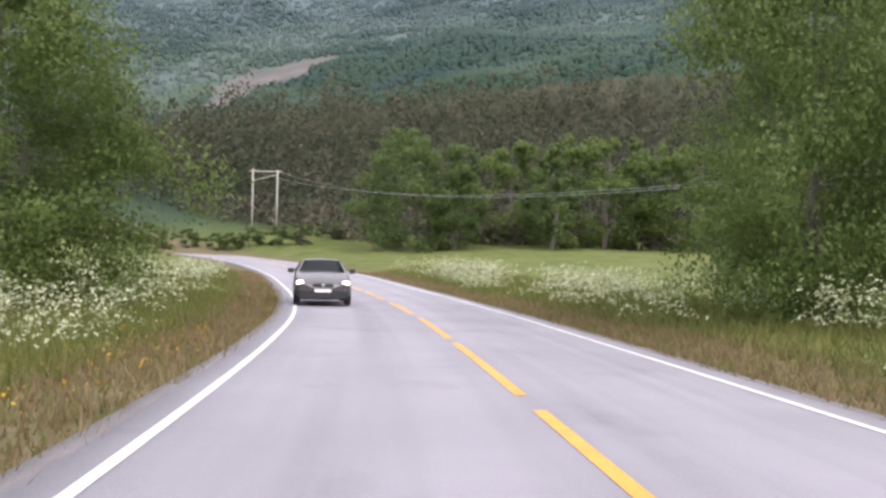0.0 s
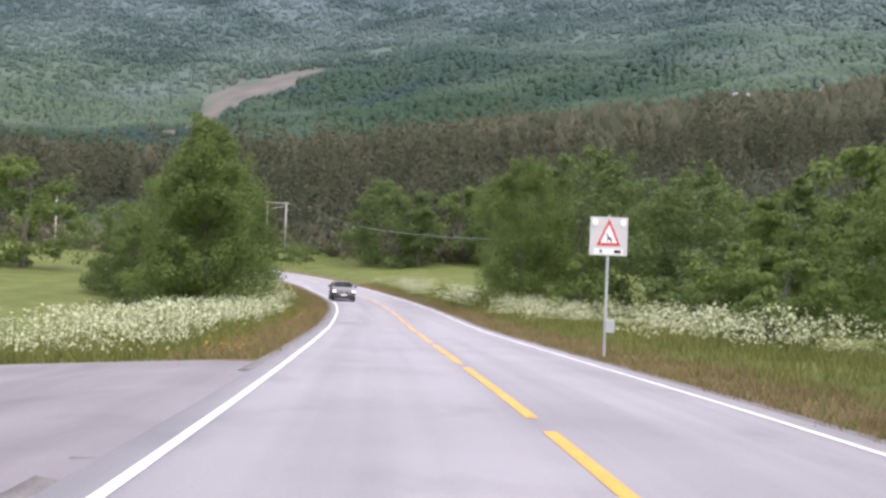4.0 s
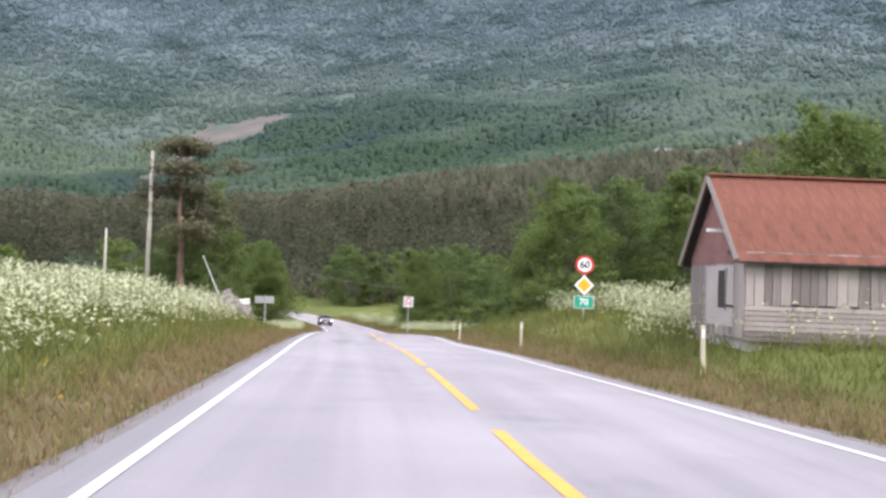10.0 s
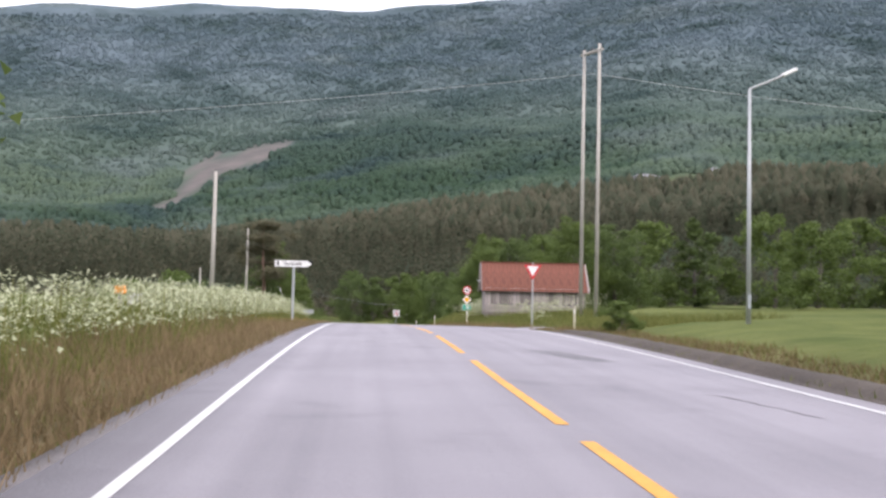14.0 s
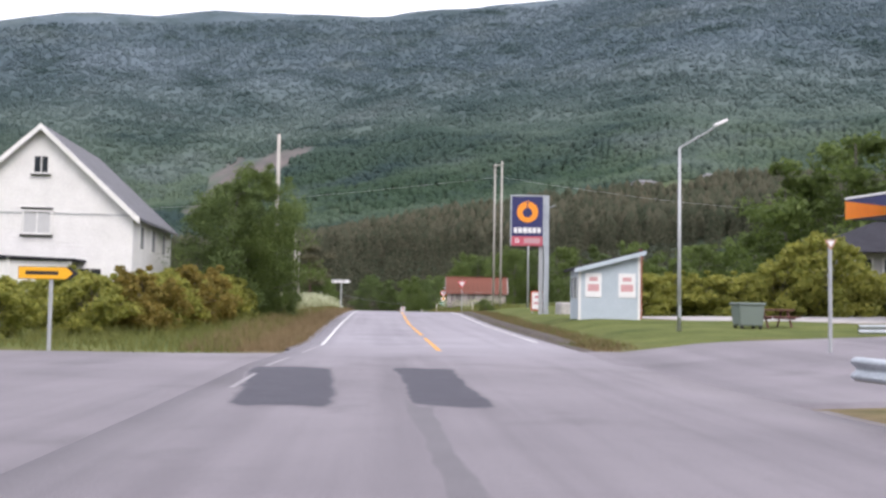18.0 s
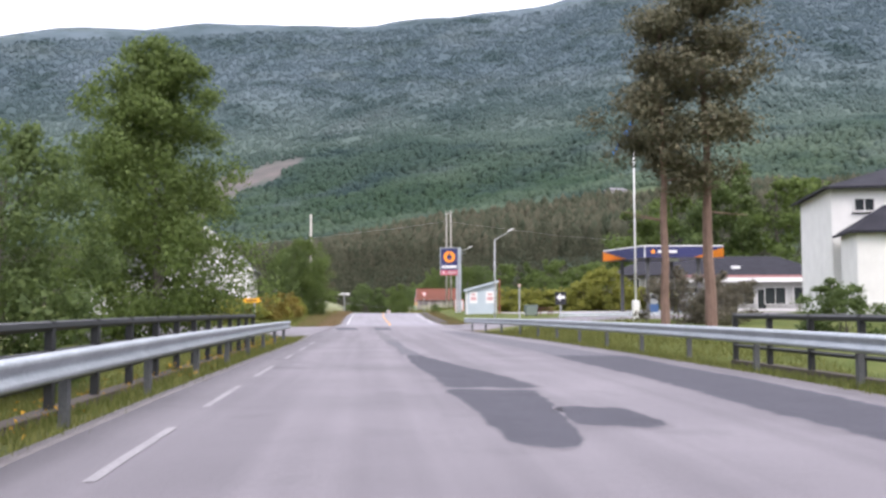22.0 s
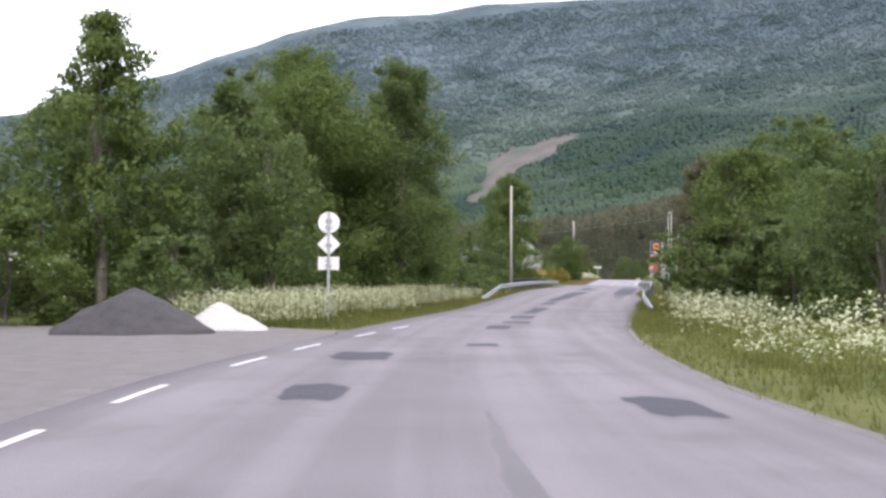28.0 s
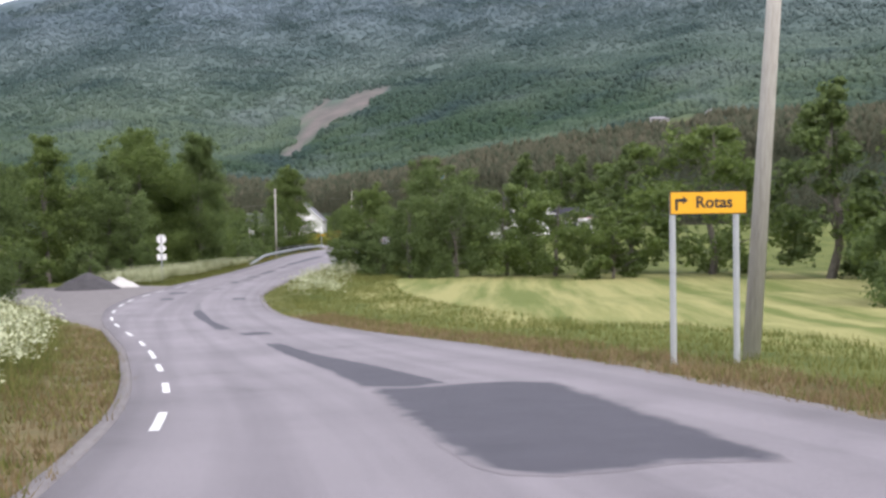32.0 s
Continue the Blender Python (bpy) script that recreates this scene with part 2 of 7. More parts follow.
ROCK = material("pinkish_rock", (0.07, 0.06, 0.06), (0.24, 0.21, 0.205), 0.8, 0.9, 0, 0.9, 6)
COAL_GRAVEL = material("dark_crushed_stone", (0.028, 0.027, 0.032), (0.075, 0.071, 0.075), 3.0, 0.95, 0, 0.9, 25)
CAR_GREY = plain("grey_car_paint", (0.115, 0.108, 0.115), 0.32, 0.35)
RUBBER = plain("tyre_rubber", (0.02, 0.02, 0.02), 0.8)
LAMP_GLOW = plain("lit_headlight", (1.0, 0.97, 0.92), 0.3, 0, 1.6)
PENNANT = plain("blue_pennant_cloth", (0.03, 0.28, 0.7), 0.7)


# ---- small building kit ----
def box(bm, x0, x1, y0, y1, z0, z1, bevel=0.0):
    r = bmesh.ops.create_cube(bm, size=1.0)
    for v in r["verts"]:
        v.co = ((x0 + x1) / 2 + v.co.x * (x1 - x0), (y0 + y1) / 2 + v.co.y * (y1 - y0), (z0 + z1) / 2 + v.co.z * (z1 - z0))
    if bevel:
        bmesh.ops.bevel(bm, geom=[e for e in bm.edges if e.verts[0] in r["verts"]], offset=bevel, segments=1, affect="EDGES")


def tube(bm, p, q, r0, r1=None, n=10):
    """A closed round bar from p to q."""
    p, q = Vector(p), Vector(q)
    r1 = r0 if r1 is None else r1
    turn = (q - p).to_track_quat("Z", "Y").to_matrix()
    rings = []
    for c, r in ((p, r0), (q, r1)):
        rings.append([bm.verts.new(c + turn @ Vector((r * math.cos(k * math.tau / n), r * math.sin(k * math.tau / n), 0))) for k in range(n)])
    for k in range(n):
        bm.faces.new((rings[0][k], rings[0][(k + 1) % n], rings[1][(k + 1) % n], rings[1][k]))
    bm.faces.new(rings[0][::-1])
    bm.faces.new(rings[1])


def polytube(bm, pts, r, n=6):
    """One bent round bar through a row of points."""
    pts = [Vector(p) for p in pts]
    rings = []
    for k, p in enumerate(pts):
        d = (pts[min(k + 1, len(pts) - 1)] - pts[max(k - 1, 0)]).to_track_quat("Z", "Y").to_matrix()
        rings.append([bm.verts.new(p + d @ Vector((r * math.cos(j * math.tau / n + 0.785), r * math.sin(j * math.tau / n + 0.785), 0))) for j in range(n)])
    for a, b in zip(rings[:-1], rings[1:]):
        for j in range(n):
            bm.faces.new((a[j], a[(j + 1) % n], b[(j + 1) % n], b[j]))
    bm.faces.new(rings[0][::-1])
    bm.faces.new(rings[-1])


def prism(bm, outline, y0, y1):
    """An outline in x and z, given depth along y."""
    a = [bm.verts.new((x, y0, z)) for x, z in outline]
    b = [bm.verts.new((x, y1, z)) for x, z in outline]
    n = len(a)
    bm.faces.new(a)
    bm.faces.new(b[::-1])
    for k in range(n):
        bm.faces.new((a[k], b[k], b[(k + 1) % n], a[(k + 1) % n]))


def disc(cx, cz, r, n=28):
    return [(cx + r * math.cos(k * math.tau / n), cz + r * math.sin(k * math.tau / n)) for k in range(n)]


def mesh_of(name, bm, mat, smooth=False):
    bmesh.ops.recalc_face_normals(bm, faces=bm.faces)
    me = bpy.data.meshes.new(name)
    bm.to_mesh(me)
    bm.free()
    me.materials.append(mat)
    if smooth:
        me.shade_smooth()
    return me


def part(name, bm, mat, parent, label="", smooth=False):
    ob = new(name, mesh_of(name, bm, mat, smooth) if isinstance(bm, bmesh.types.BMesh) else bm)
    ob.parent = parent
    return tagged(ob, label)


def shaped(fn, *args, **kw):
    bm = bmesh.new()
    fn(bm, *args, **kw)
    return bm


def thing(name, m, label, category, group="", kind=""):
    ob = new(name)
    ob.empty_display_size = 0.2
    ob.matrix_world = m
    return tagged(ob, label, category, group, kind)


def raw_mesh(name, verts, faces, mat, smooth=False):
    me = bpy.data.meshes.new(name)
    verts, faces = np.asarray(verts, np.float32), np.asarray(faces, np.int32)
    k = faces.shape[1]
    me.vertices.add(len(verts))
    me.vertices.foreach_set("co", verts.ravel())
    me.loops.add(faces.size)
    me.loops.foreach_set("vertex_index", faces.ravel())
    me.polygons.add(len(faces))
    me.polygons.foreach_set("loop_start", np.arange(0, faces.size, k, dtype=np.int32))
    if mat:
        me.materials.append(mat)
    me.update(calc_edges=True)
    if smooth:
        me.shade_smooth()
    return me


def lettering(text, size, mat, parent, m, name="lettering"):
    cu = bpy.data.curves.new(name, "FONT")
    cu.offset = size * 0.022
    cu.body, cu.size, cu.extrude, cu.align_x, cu.align_y = text, size, 0.002, "CENTER", "CENTER"
    tmp = new("tmp_text", cu)
    me = bpy.data.meshes.new_from_object(tmp)
    bpy.data.objects.remove(tmp)
    me.materials.clear()
    me.materials.append(mat)
    ob = new(name, me)
    ob.parent = parent
    ob.matrix_local = m
    return ob


FRONT = pose(0, 0, 0, 90, 0, 0)

# ---- the road's line and the lie of the land ----
ROUTE = [(-98, 172, 3.0), (-62, 145, 1.0), (-38.5, 116.5, 0.2), (-22.9, 87, 0.0), (-13.7, 59.5, 0.05), (-7.9, 36, 0.15), (-5.05, 21, 0.35), (-3.45, 8, 0.66),
         (-2.05, -8.6, 1.21), (-1.28, -19.5, 1.73), (-0.56, -30.4, 2.32), (0.1, -41.3, 2.92), (0.57, -51.7, 3.45), (0.87, -62.1, 3.9), (1.45, -73.5, 4.35),
         (2.12, -84, 4.79), (2.68, -93.4, 5.1), (3.21, -104.3, 5.38), (3.69, -116.3, 5.63), (4.08, -128.1, 5.76), (4.38, -139.7, 5.73)]
ROUTE += [(4.71, -151.2, 5.58), (5.15, -162.7, 5.41), (5.77, -174.4, 5.29), (6.4, -186.5, 5.2), (6.88, -198.9, 5.21), (7.4, -211.4, 5.32), (7.99, -223.9, 5.42),
          (8.51, -236, 5.51), (9, -248.5, 5.56), (9.52, -261.6, 5.52), (10.12, -274.5, 5.41), (10.94, -287.6, 5.31), (12.05, -301.4, 5.28), (13.81, -314.7, 5.36),
          (16.48, -327.8, 5.53), (20.05, -340.4, 5.78), (24.3, -351.5, 6.17), (28.86, -362.7, 6.77), (33.02, -374, 7.66), (35.82, -385.9, 8.76),
          (36.8, -400, 10.0), (36, -420, 11.2), (31, -450, 12.2)]


def dense_route():
    p = np.array(ROUTE, float)
    out = []
    for i in range(len(p) - 1):
        a, b, c, d = p[max(i - 1, 0)], p[i], p[i + 1], p[min(i + 2, len(p) - 1)]
        n = max(2, int(np.linalg.norm(c - b) / 1.0))
        for k in range(n):
            u = k / n
            out.append(0.5 * (2 * b + (c - a) * u + (2 * a - 5 * b + 4 * c - d) * u**2 + (3 * b - a - 3 * c + d) * u**3))
    return np.array(out + [p[-1]])


LINE = dense_route()
TANGENT = np.gradient(LINE[:, :2], axis=0)
TANGENT /= np.linalg.norm(TANGENT, axis=1)[:, None]
# across: positive is the side of the oncoming lane (east)
ACROSS = np.stack([-TANGENT[:, 1], TANGENT[:, 0]], 1)
ROAD_Y = LINE[:, 1]


def along(y):
    """Index into the line at a northing."""
    return int(np.abs(ROAD_Y - y).argmin())


def by_y(table, y):
    t = sorted(table)
    return np.interp(y, [a for a, _ in t], [b for _, b in t])


EAST_LINE = [(172, 4.6), (-45, 4.6), (-60, 5.3), (-80, 4.4), (-95, 4.5), (-112, 5.1), (-124, 6.5), (-140, 6.2), (-167, 5.95), (-181, 5.7)]
EAST_EDGE = [(172, 5.0), (-45, 5.0), (-60, 5.7), (-80, 4.8), (-100, 5.0), (-112, 5.7), (-124, 7.0), (-140, 6.7), (-167, 6.4), (-181, 6.2), (-199, 6.2),
             (-223, 7.0), (-248, 7.1), (-263, 6.4), (-275, 6.9), (-290, 6.2), (-299, 5.8), (-315, 4.8), (-327, 4.25), (-335, 4.35), (-344, 4.45), (-350, 4.8), (-355, 5.4), (-359, 6.0), (-363, 6.6), (-370, 6.5), (-378, 5.8), (-400, 5.2), (-450, 5)]
WEST_EDGE = [(172, -2.0), (-180, -2.1), (-190, -2.8), (-205, -2.8), (-225, -2.6), (-254, -2.85), (-275, -2.3), (-295, -2.2), (-310, -3.0), (-327, -3.9), (-335, -3.8), (-347, -2.9), (-357, -2.25), (-366, -2.08), (-380, -1.98), (-450, -2)]
YELLOW_AT = [(172, 1.65), (-50, 1.65), (-90, 1.6), (-108, 1.5), (-133, 2.05), (-165, 2.0), (-183, 1.85)]
# ground heights 4, 12 and 30 m out from the road's edges: y, near, middle, far
WEST_LAND = [(150, 1.5, 2.5, 4), (90, 0.2, 0.8, 2), (40, 0.0, -0.1, 0.6), (0, 0.55, 0.1, 0.1), (-30, 1.95, 1.3, 0.9), (-48, 2.75, 2.6, 2.8), (-56, 3.6, 4.3, 5.2), (-64, 5.0, 5.9, 6.6),
             (-76, 5.3, 6.2, 6.8), (-95, 5.75, 6.3, 6.8), (-115, 5.95, 6.2, 6.5), (-135, 5.95, 6.1, 6.3), (-155, 5.7, 5.9, 6.2), (-178, 5.2, 5.2, 5.6), (-186, 5.05, 5.05, 5.3), (-204, 5.15, 5.1, 5.2),
             (-216, 5.2, 4.9, 4.8), (-240, 3.9, 3.0, 3.2), (-262, 4.4, 4.0, 4.2), (-285, 5.0, 4.9, 4.8), (-305, 5.25, 5.1, 5.0), (-325, 5.4, 5.35, 5.2), (-345, 5.9, 5.85, 5.7), (-360, 6.9, 7.0, 6.8), (-380, 8.4, 8.5, 8.3), (-450, 12, 12, 12)]
EAST_LAND = [(150, 2.0, 3.2, 5), (90, 0.3, 1.0, 2), (40, 0.1, 0.3, 0.9), (0, 0.95, 0.7, 0.6), (-28, 2.35, 2.0, 1.9), (-48, 3.2, 3.4, 3.8), (-54, 4.4, 5.2, 5.7), (-62, 5.15, 6.1, 6.7), (-68, 5.5, 6.55, 7.0), (-78, 5.65, 6.4, 6.8), (-96, 5.85, 6.3, 6.6),
             (-106, 5.75, 6.6, 7.0), (-117, 5.65, 6.4, 7.0), (-130, 6.2, 6.5, 6.9), (-151, 5.95, 6.0, 6.2), (-164, 5.85, 5.95, 6.1), (-180, 5.45, 5.7, 6.0), (-190, 5.3, 5.6, 6.1), (-204, 5.5, 6.0, 6.4),
             (-220, 5.3, 5.6, 7.2), (-240, 3.9, 3.3, 5.0), (-262, 4.4, 4.0, 4.6), (-285, 4.9, 4.7, 4.8), (-310, 5.2, 5.1, 5.1), (-335, 5.65, 5.5, 5.4), (-355, 6.2, 6.1, 6.0), (-372, 7.3, 7.0, 6.6), (-390, 9, 8.6, 8), (-450, 12, 12, 12)]
SKYLINE = [(-180, 9), (-110, 8), (-60, 6), (-39, 9.0), (-31.6, 11.9), (-26.6, 13.7), (-22.4, 15.2), (-17.4, 16.1), (-12, 16.5), (-5, 16.9), (-1.8, 17.0), (0.9, 17.4), (4, 17.7), (9, 18.0), (12.4, 18.6), (20, 18.8), (27.5, 17.6), (45, 15), (90, 11), (180, 9)]


def land(x, y):
    """Height of the ground, and the distance out from the road's edge (negative on the road)."""
    x, y = np.asarray(x, float), np.asarray(y, float)
    flat = np.stack([x.ravel(), y.ravel()], 1)
    near = np.empty(len(flat), int)
    for s in range(0, len(flat), 4000):
        q = flat[s:s + 4000]
        near[s:s + 4000] = ((q[:, None, :] - LINE[None, ::2, :2]) ** 2).sum(-1).argmin(1) * 2
    near = near.clip(0, len(LINE) - 1)
    off = ((flat - LINE[near, :2]) * ACROSS[near]).sum(1)
    dist = np.linalg.norm(flat - LINE[near, :2], axis=1)
    off = np.sign(off + 1e-9) * dist
    ry, rz = LINE[near, 1], LINE[near, 2]
    east, west = by_y(EAST_EDGE, ry), by_y(WEST_EDGE, ry)
    out = np.where(off > 0, off - east, west - off)
    h = np.zeros(len(flat))
    for side, table in ((off > 0, EAST_LAND), (off <= 0, WEST_LAND)):
        cols = [by_y([(r[0], r[k]) for r in table], ry) for k in (1, 2, 3)]
        d = out
        edge = rz - 0.06
        v = np.where(d < 0, edge - 0.08, np.where(d < 1.2, edge - 0.03 - 0.03 * d, 0))
        v = np.where((d >= 1.2) & (d < 4), edge - 0.066 + (cols[0] - edge + 0.066) * ((d - 1.2) / 2.8), v)
        v = np.where((d >= 4) & (d < 12), cols[0] + (cols[1] - cols[0]) * (d - 4) / 8, v)
        v = np.where((d >= 12) & (d < 30), cols[1] + (cols[2] - cols[1]) * (d - 12) / 18, v)
        v = np.where(d >= 30, cols[2], v)
        h = np.where(side, v, h)
    # valley floor to wooded slopes to the mountain
    dx, dy = flat[:, 0] - 7, flat[:, 1] + 200
    r, az = np.hypot(dx, dy), np.degrees(np.arctan2(dx, dy))
    e = by_y(SKYLINE, az)
    u = ((r - 330) / 2270).clip(0, 1.25)
    ang = 0.55 + (e - 0.55) * np.where(u < 1, u ** by_y([(-180, 1.1), (-14, 1.05), (-6, 0.9), (0, 0.76), (14, 0.6), (180, 0.62)], az), 1 - 1.2 * (u - 1))
    hill = np.tan(np.radians(ang)) * r + 5
    # a wooded shelf in front of the mountain, higher to the east
    hill = hill + by_y([(-180, 0), (-16, 0), (0, 5), (8, 6), (12, 4), (16, 7), (21, 15), (28, 21), (45, 21), (90, 0), (180, 0)], az) * np.exp(-((r - 500) / np.where(r < 500, 110, 220)) ** 2)
    w = ((r - 300) / 150).clip(0, 1)
    w = w * w * (3 - 2 * w)
    h = h * (1 - w) + hill * w
    return h.reshape(x.shape), out.reshape(x.shape)


def axis(fine0, fine1, step, far):
    a = list(np.arange(fine0, fine1 + 0.01, step))
    s, g = step, fine1
    while g < far:
        s *= 1.09
        g += min(s, 90)
        a.append(g)
    s, g = step, fine0
    while g > -far:
        s *= 1.09
        g -= min(s, 90)
        a.insert(0, g)
    return np.array(a)


PAVED = [[(-1.4, -33), (-15, -30), (-15, -40), (-1.2, -47)], [(8.2, -115), (12.5, -115.2), (12.5, -118.5), (8.6, -123)], [(5.4, -184.5), (-30, -184), (-30, -200), (6.4, -215.8)],
         [(10.4, -182.4), (50, -174), (54, -193), (12.0, -197.3)], [(11.5, -311), (-4, -312), (-4, -315.5), (20.5, -350)], [(18, -158), (60, -150), (62, -168), (20.5, -166.5)]]


def in_paved(x, y):
    hit = np.zeros(np.shape(x), bool)
    for q in PAVED:
        s = []
        for (ax, ay), (bx, by) in zip(q, q[1:] + q[:1]):
            s.append((bx - ax) * (y - ay) - (by - ay) * (x - ax))
        s = np.array(s)
        hit |= (s > -3).all(0) | (s < 3).all(0)
    return hit


gx, gy = axis(-26, 46, 0.9, 4300), axis(-430, 125, 1.4, 4400)
GX, GY = np.meshgrid(gx, gy)
GZ, GOUT = land(GX, GY)
rng = np.random.default_rng(7)
bumps = np.array([noise.noise((x * 0.13, y * 0.13, 0)) + 0.5 * noise.noise((x * 0.4, y * 0.4, 3)) for x, y in zip(GX.ravel(), GY.ravel())]).reshape(GX.shape)
far_w = ((np.hypot(GX - 7, GY + 200) - 420) / 600).clip(0, 1)
paved_g = in_paved(GX, GY)
GZ += 0.16 * bumps * (GOUT / 3).clip(0, 1) * ~paved_g
rough = np.array([noise.fractal((x * 0.0022, y * 0.0022, 1.0), 0.9, 2.1, 5) for x, y in zip(GX.ravel(), GY.ravel())]).reshape(GX.shape)
GZ += rough * 30 * far_w * (1 - 0.55 * ((np.hypot(GX - 7, GY + 200) - 1500) / 900).clip(0, 1))
ny, nx = GX.shape
idx = np.arange(ny * nx).reshape(ny, nx)
quads = np.stack([idx[:-1, :-1], idx[:-1, 1:], idx[1:, 1:], idx[1:, :-1]], -1).reshape(-1, 4)
ground_mesh = raw_mesh("ground", np.stack([GX, GY, GZ], -1).reshape(-1, 3), quads, None, True)


def ground_z(x, y):
    """Height of the finished ground at a place, read off its own grid."""
    x, y = np.atleast_1d(np.asarray(x, float)), np.atleast_1d(np.asarray(y, float))
    i = (np.searchsorted(gx, x) - 1).clip(0, nx - 2)
    j = (np.searchsorted(gy, y) - 1).clip(0, ny - 2)
    u, v = (x - gx[i]) / (gx[i + 1] - gx[i]), (y - gy[j]) / (gy[j + 1] - gy[j])
    return (GZ[j, i] * (1 - u) + GZ[j, i + 1] * u) * (1 - v) + (GZ[j + 1, i] * (1 - u) + GZ[j + 1, i + 1] * u) * v


def gz(x, y):
    return float(ground_z(x, y)[0])


# what grows where: worn verge, mown hay, clearing on the mountain, wooded
verge = np.exp(-((GOUT - 0.8).clip(0, 99) / 1.2) ** 2)
verge *= np.where((GY < -205) & (GY > -345), 0.3, 1.0)
verge = np.maximum(verge, paved_g * 0.9)
hay = ((GX > 26) & (GY > -365) & (GY < -300) & (GOUT > 5) & (GX < 120)).astype(float)
hay = np.maximum(hay, ((GOUT > 4) & (GY > -20) & (GY < 95) & (np.abs(GX) < 90)) * 0.1)
az_g, r_g = np.degrees(np.arctan2(GX - 7, GY + 200)), np.hypot(GX - 7, GY + 200)
el_g = np.degrees(np.arctan2(GZ - 6.6, r_g))


def in_clearing(az, el, r, rim=0.0):
    """The felled strip that slants down the mountainside, with a thin tail."""
    bend = np.interp(el, [4.6, 5.6, 7.0, 8.9], [-13.6, -12.2, -11.2, -6.8]) + 0.2 * np.sin(el * 6)
    wide = 0.5 + 1.2 * np.exp(-((el - 7.5) / 0.8) ** 2) + 0.1 * np.sin(el * 9) + rim
    return (r > 500) & (np.abs(az - bend) < wide) & (el > 4.6) & (el < 8.9)


clearing = in_clearing(az_g, el_g, r_g).astype(float)
field = (((GX - 197) / 50) ** 2 + ((GY - 488) / 26) ** 2 < 1).astype(float)
hay = np.maximum(hay, field * 0.25)
wooded = np.maximum(far_w, ((r_g - 326) / 30).clip(0, 1) * 0.9) * (1 - field)
zone = ground_mesh.attributes.new("zone", "FLOAT_COLOR", "POINT")
zone.data.foreach_set("color", np.stack([verge, hay, clearing, wooded], -1).astype(np.float32).ravel())


def ground_material():
    m = bpy.data.materials.new("meadow_and_hillside")
    m.use_nodes = True
    n, l = m.node_tree.nodes, m.node_tree.links
    b = n["Principled BSDF"]
    b.inputs["Roughness"].default_value, b.inputs["Specular IOR Level"].default_value = 0.95, 0.1
    at = n.new("ShaderNodeAttribute")
    at.attribute_name = "zone"
    sep = n.new("ShaderNodeSeparateColor")
    l.new(at.outputs["Color"], sep.inputs[0])
    tc = n.new("ShaderNodeTexCoord")

    def tones(scale, c0, c1, lo=0.35, hi=0.65, stretch=(1, 1, 1), turn=0.0):
        mp = n.new("ShaderNodeMapping")
        mp.inputs["Scale"].default_value, mp.inputs["Rotation"].default_value = stretch, (0, 0, radians(turn))
        l.new(tc.outputs["Object"], mp.inputs[0])
        t, r = n.new("ShaderNodeTexNoise"), n.new("ShaderNodeValToRGB")
        t.inputs["Scale"].default_value, t.inputs["Detail"].default_value, t.inputs["Roughness"].default_value = scale, 9, 0.65
        l.new(mp.outputs[0], t.inputs[0])
        r.color_ramp.elements[0].position, r.color_ramp.elements[1].position = lo, hi
        r.color_ramp.elements[0].color, r.color_ramp.elements[1].color = (*c0, 1), (*c1, 1)
        l.new(t.outputs[0], r.inputs[0])
        return r.outputs[0]

    def mix(fac, a, c):
        x = n.new("ShaderNodeMix")
        x.data_type = "RGBA"
        l.new(fac, x.inputs[0])
        l.new(a, x.inputs[6])
        l.new(c, x.inputs[7])
        return x.outputs[2]

    col = tones(0.35, (0.062, 0.084, 0.022), (0.125, 0.14, 0.044))
    col = mix(sep.outputs[1], col, tones(0.5, (0.11, 0.135, 0.04), (0.245, 0.24, 0.1), 0.4, 0.6, (1, 0.06, 1), -32))
    # wooded slopes share the mountain colours with their painted haze
    col = mix(at.outputs["Alpha"], col, hazed_mountain_tones(n, l, tc))
    col = mix(sep.outputs[2], col, tones(0.02, (0.084, 0.084, 0.078), (0.148, 0.127, 0.122)))
    col = mix(sep.outputs[0], col, tones(1.2, (0.085, 0.078, 0.04), (0.17, 0.13, 0.075)))
    l.new(col, b.inputs["Base Color"])
    t, bp = n.new("ShaderNodeTexNoise"), n.new("ShaderNodeBump")
    t.inputs["Scale"].default_value, t.inputs["Detail"].default_value = 3.0, 6
    l.new(tc.outputs["Object"], t.inputs[0])
    bp.inputs["Strength"].default_value, bp.inputs["Distance"].default_value = 0.6, 0.15
    l.new(t.outputs[0], bp.inputs["Height"])
    l.new(bp.outputs[0], b.inputs["Normal"])
    return m


ground_mesh.materials.append(ground_material())
tagged(new("ground", ground_mesh), "green meadow valley floor rising to a wooded mountainside", "ground", kind="structure")


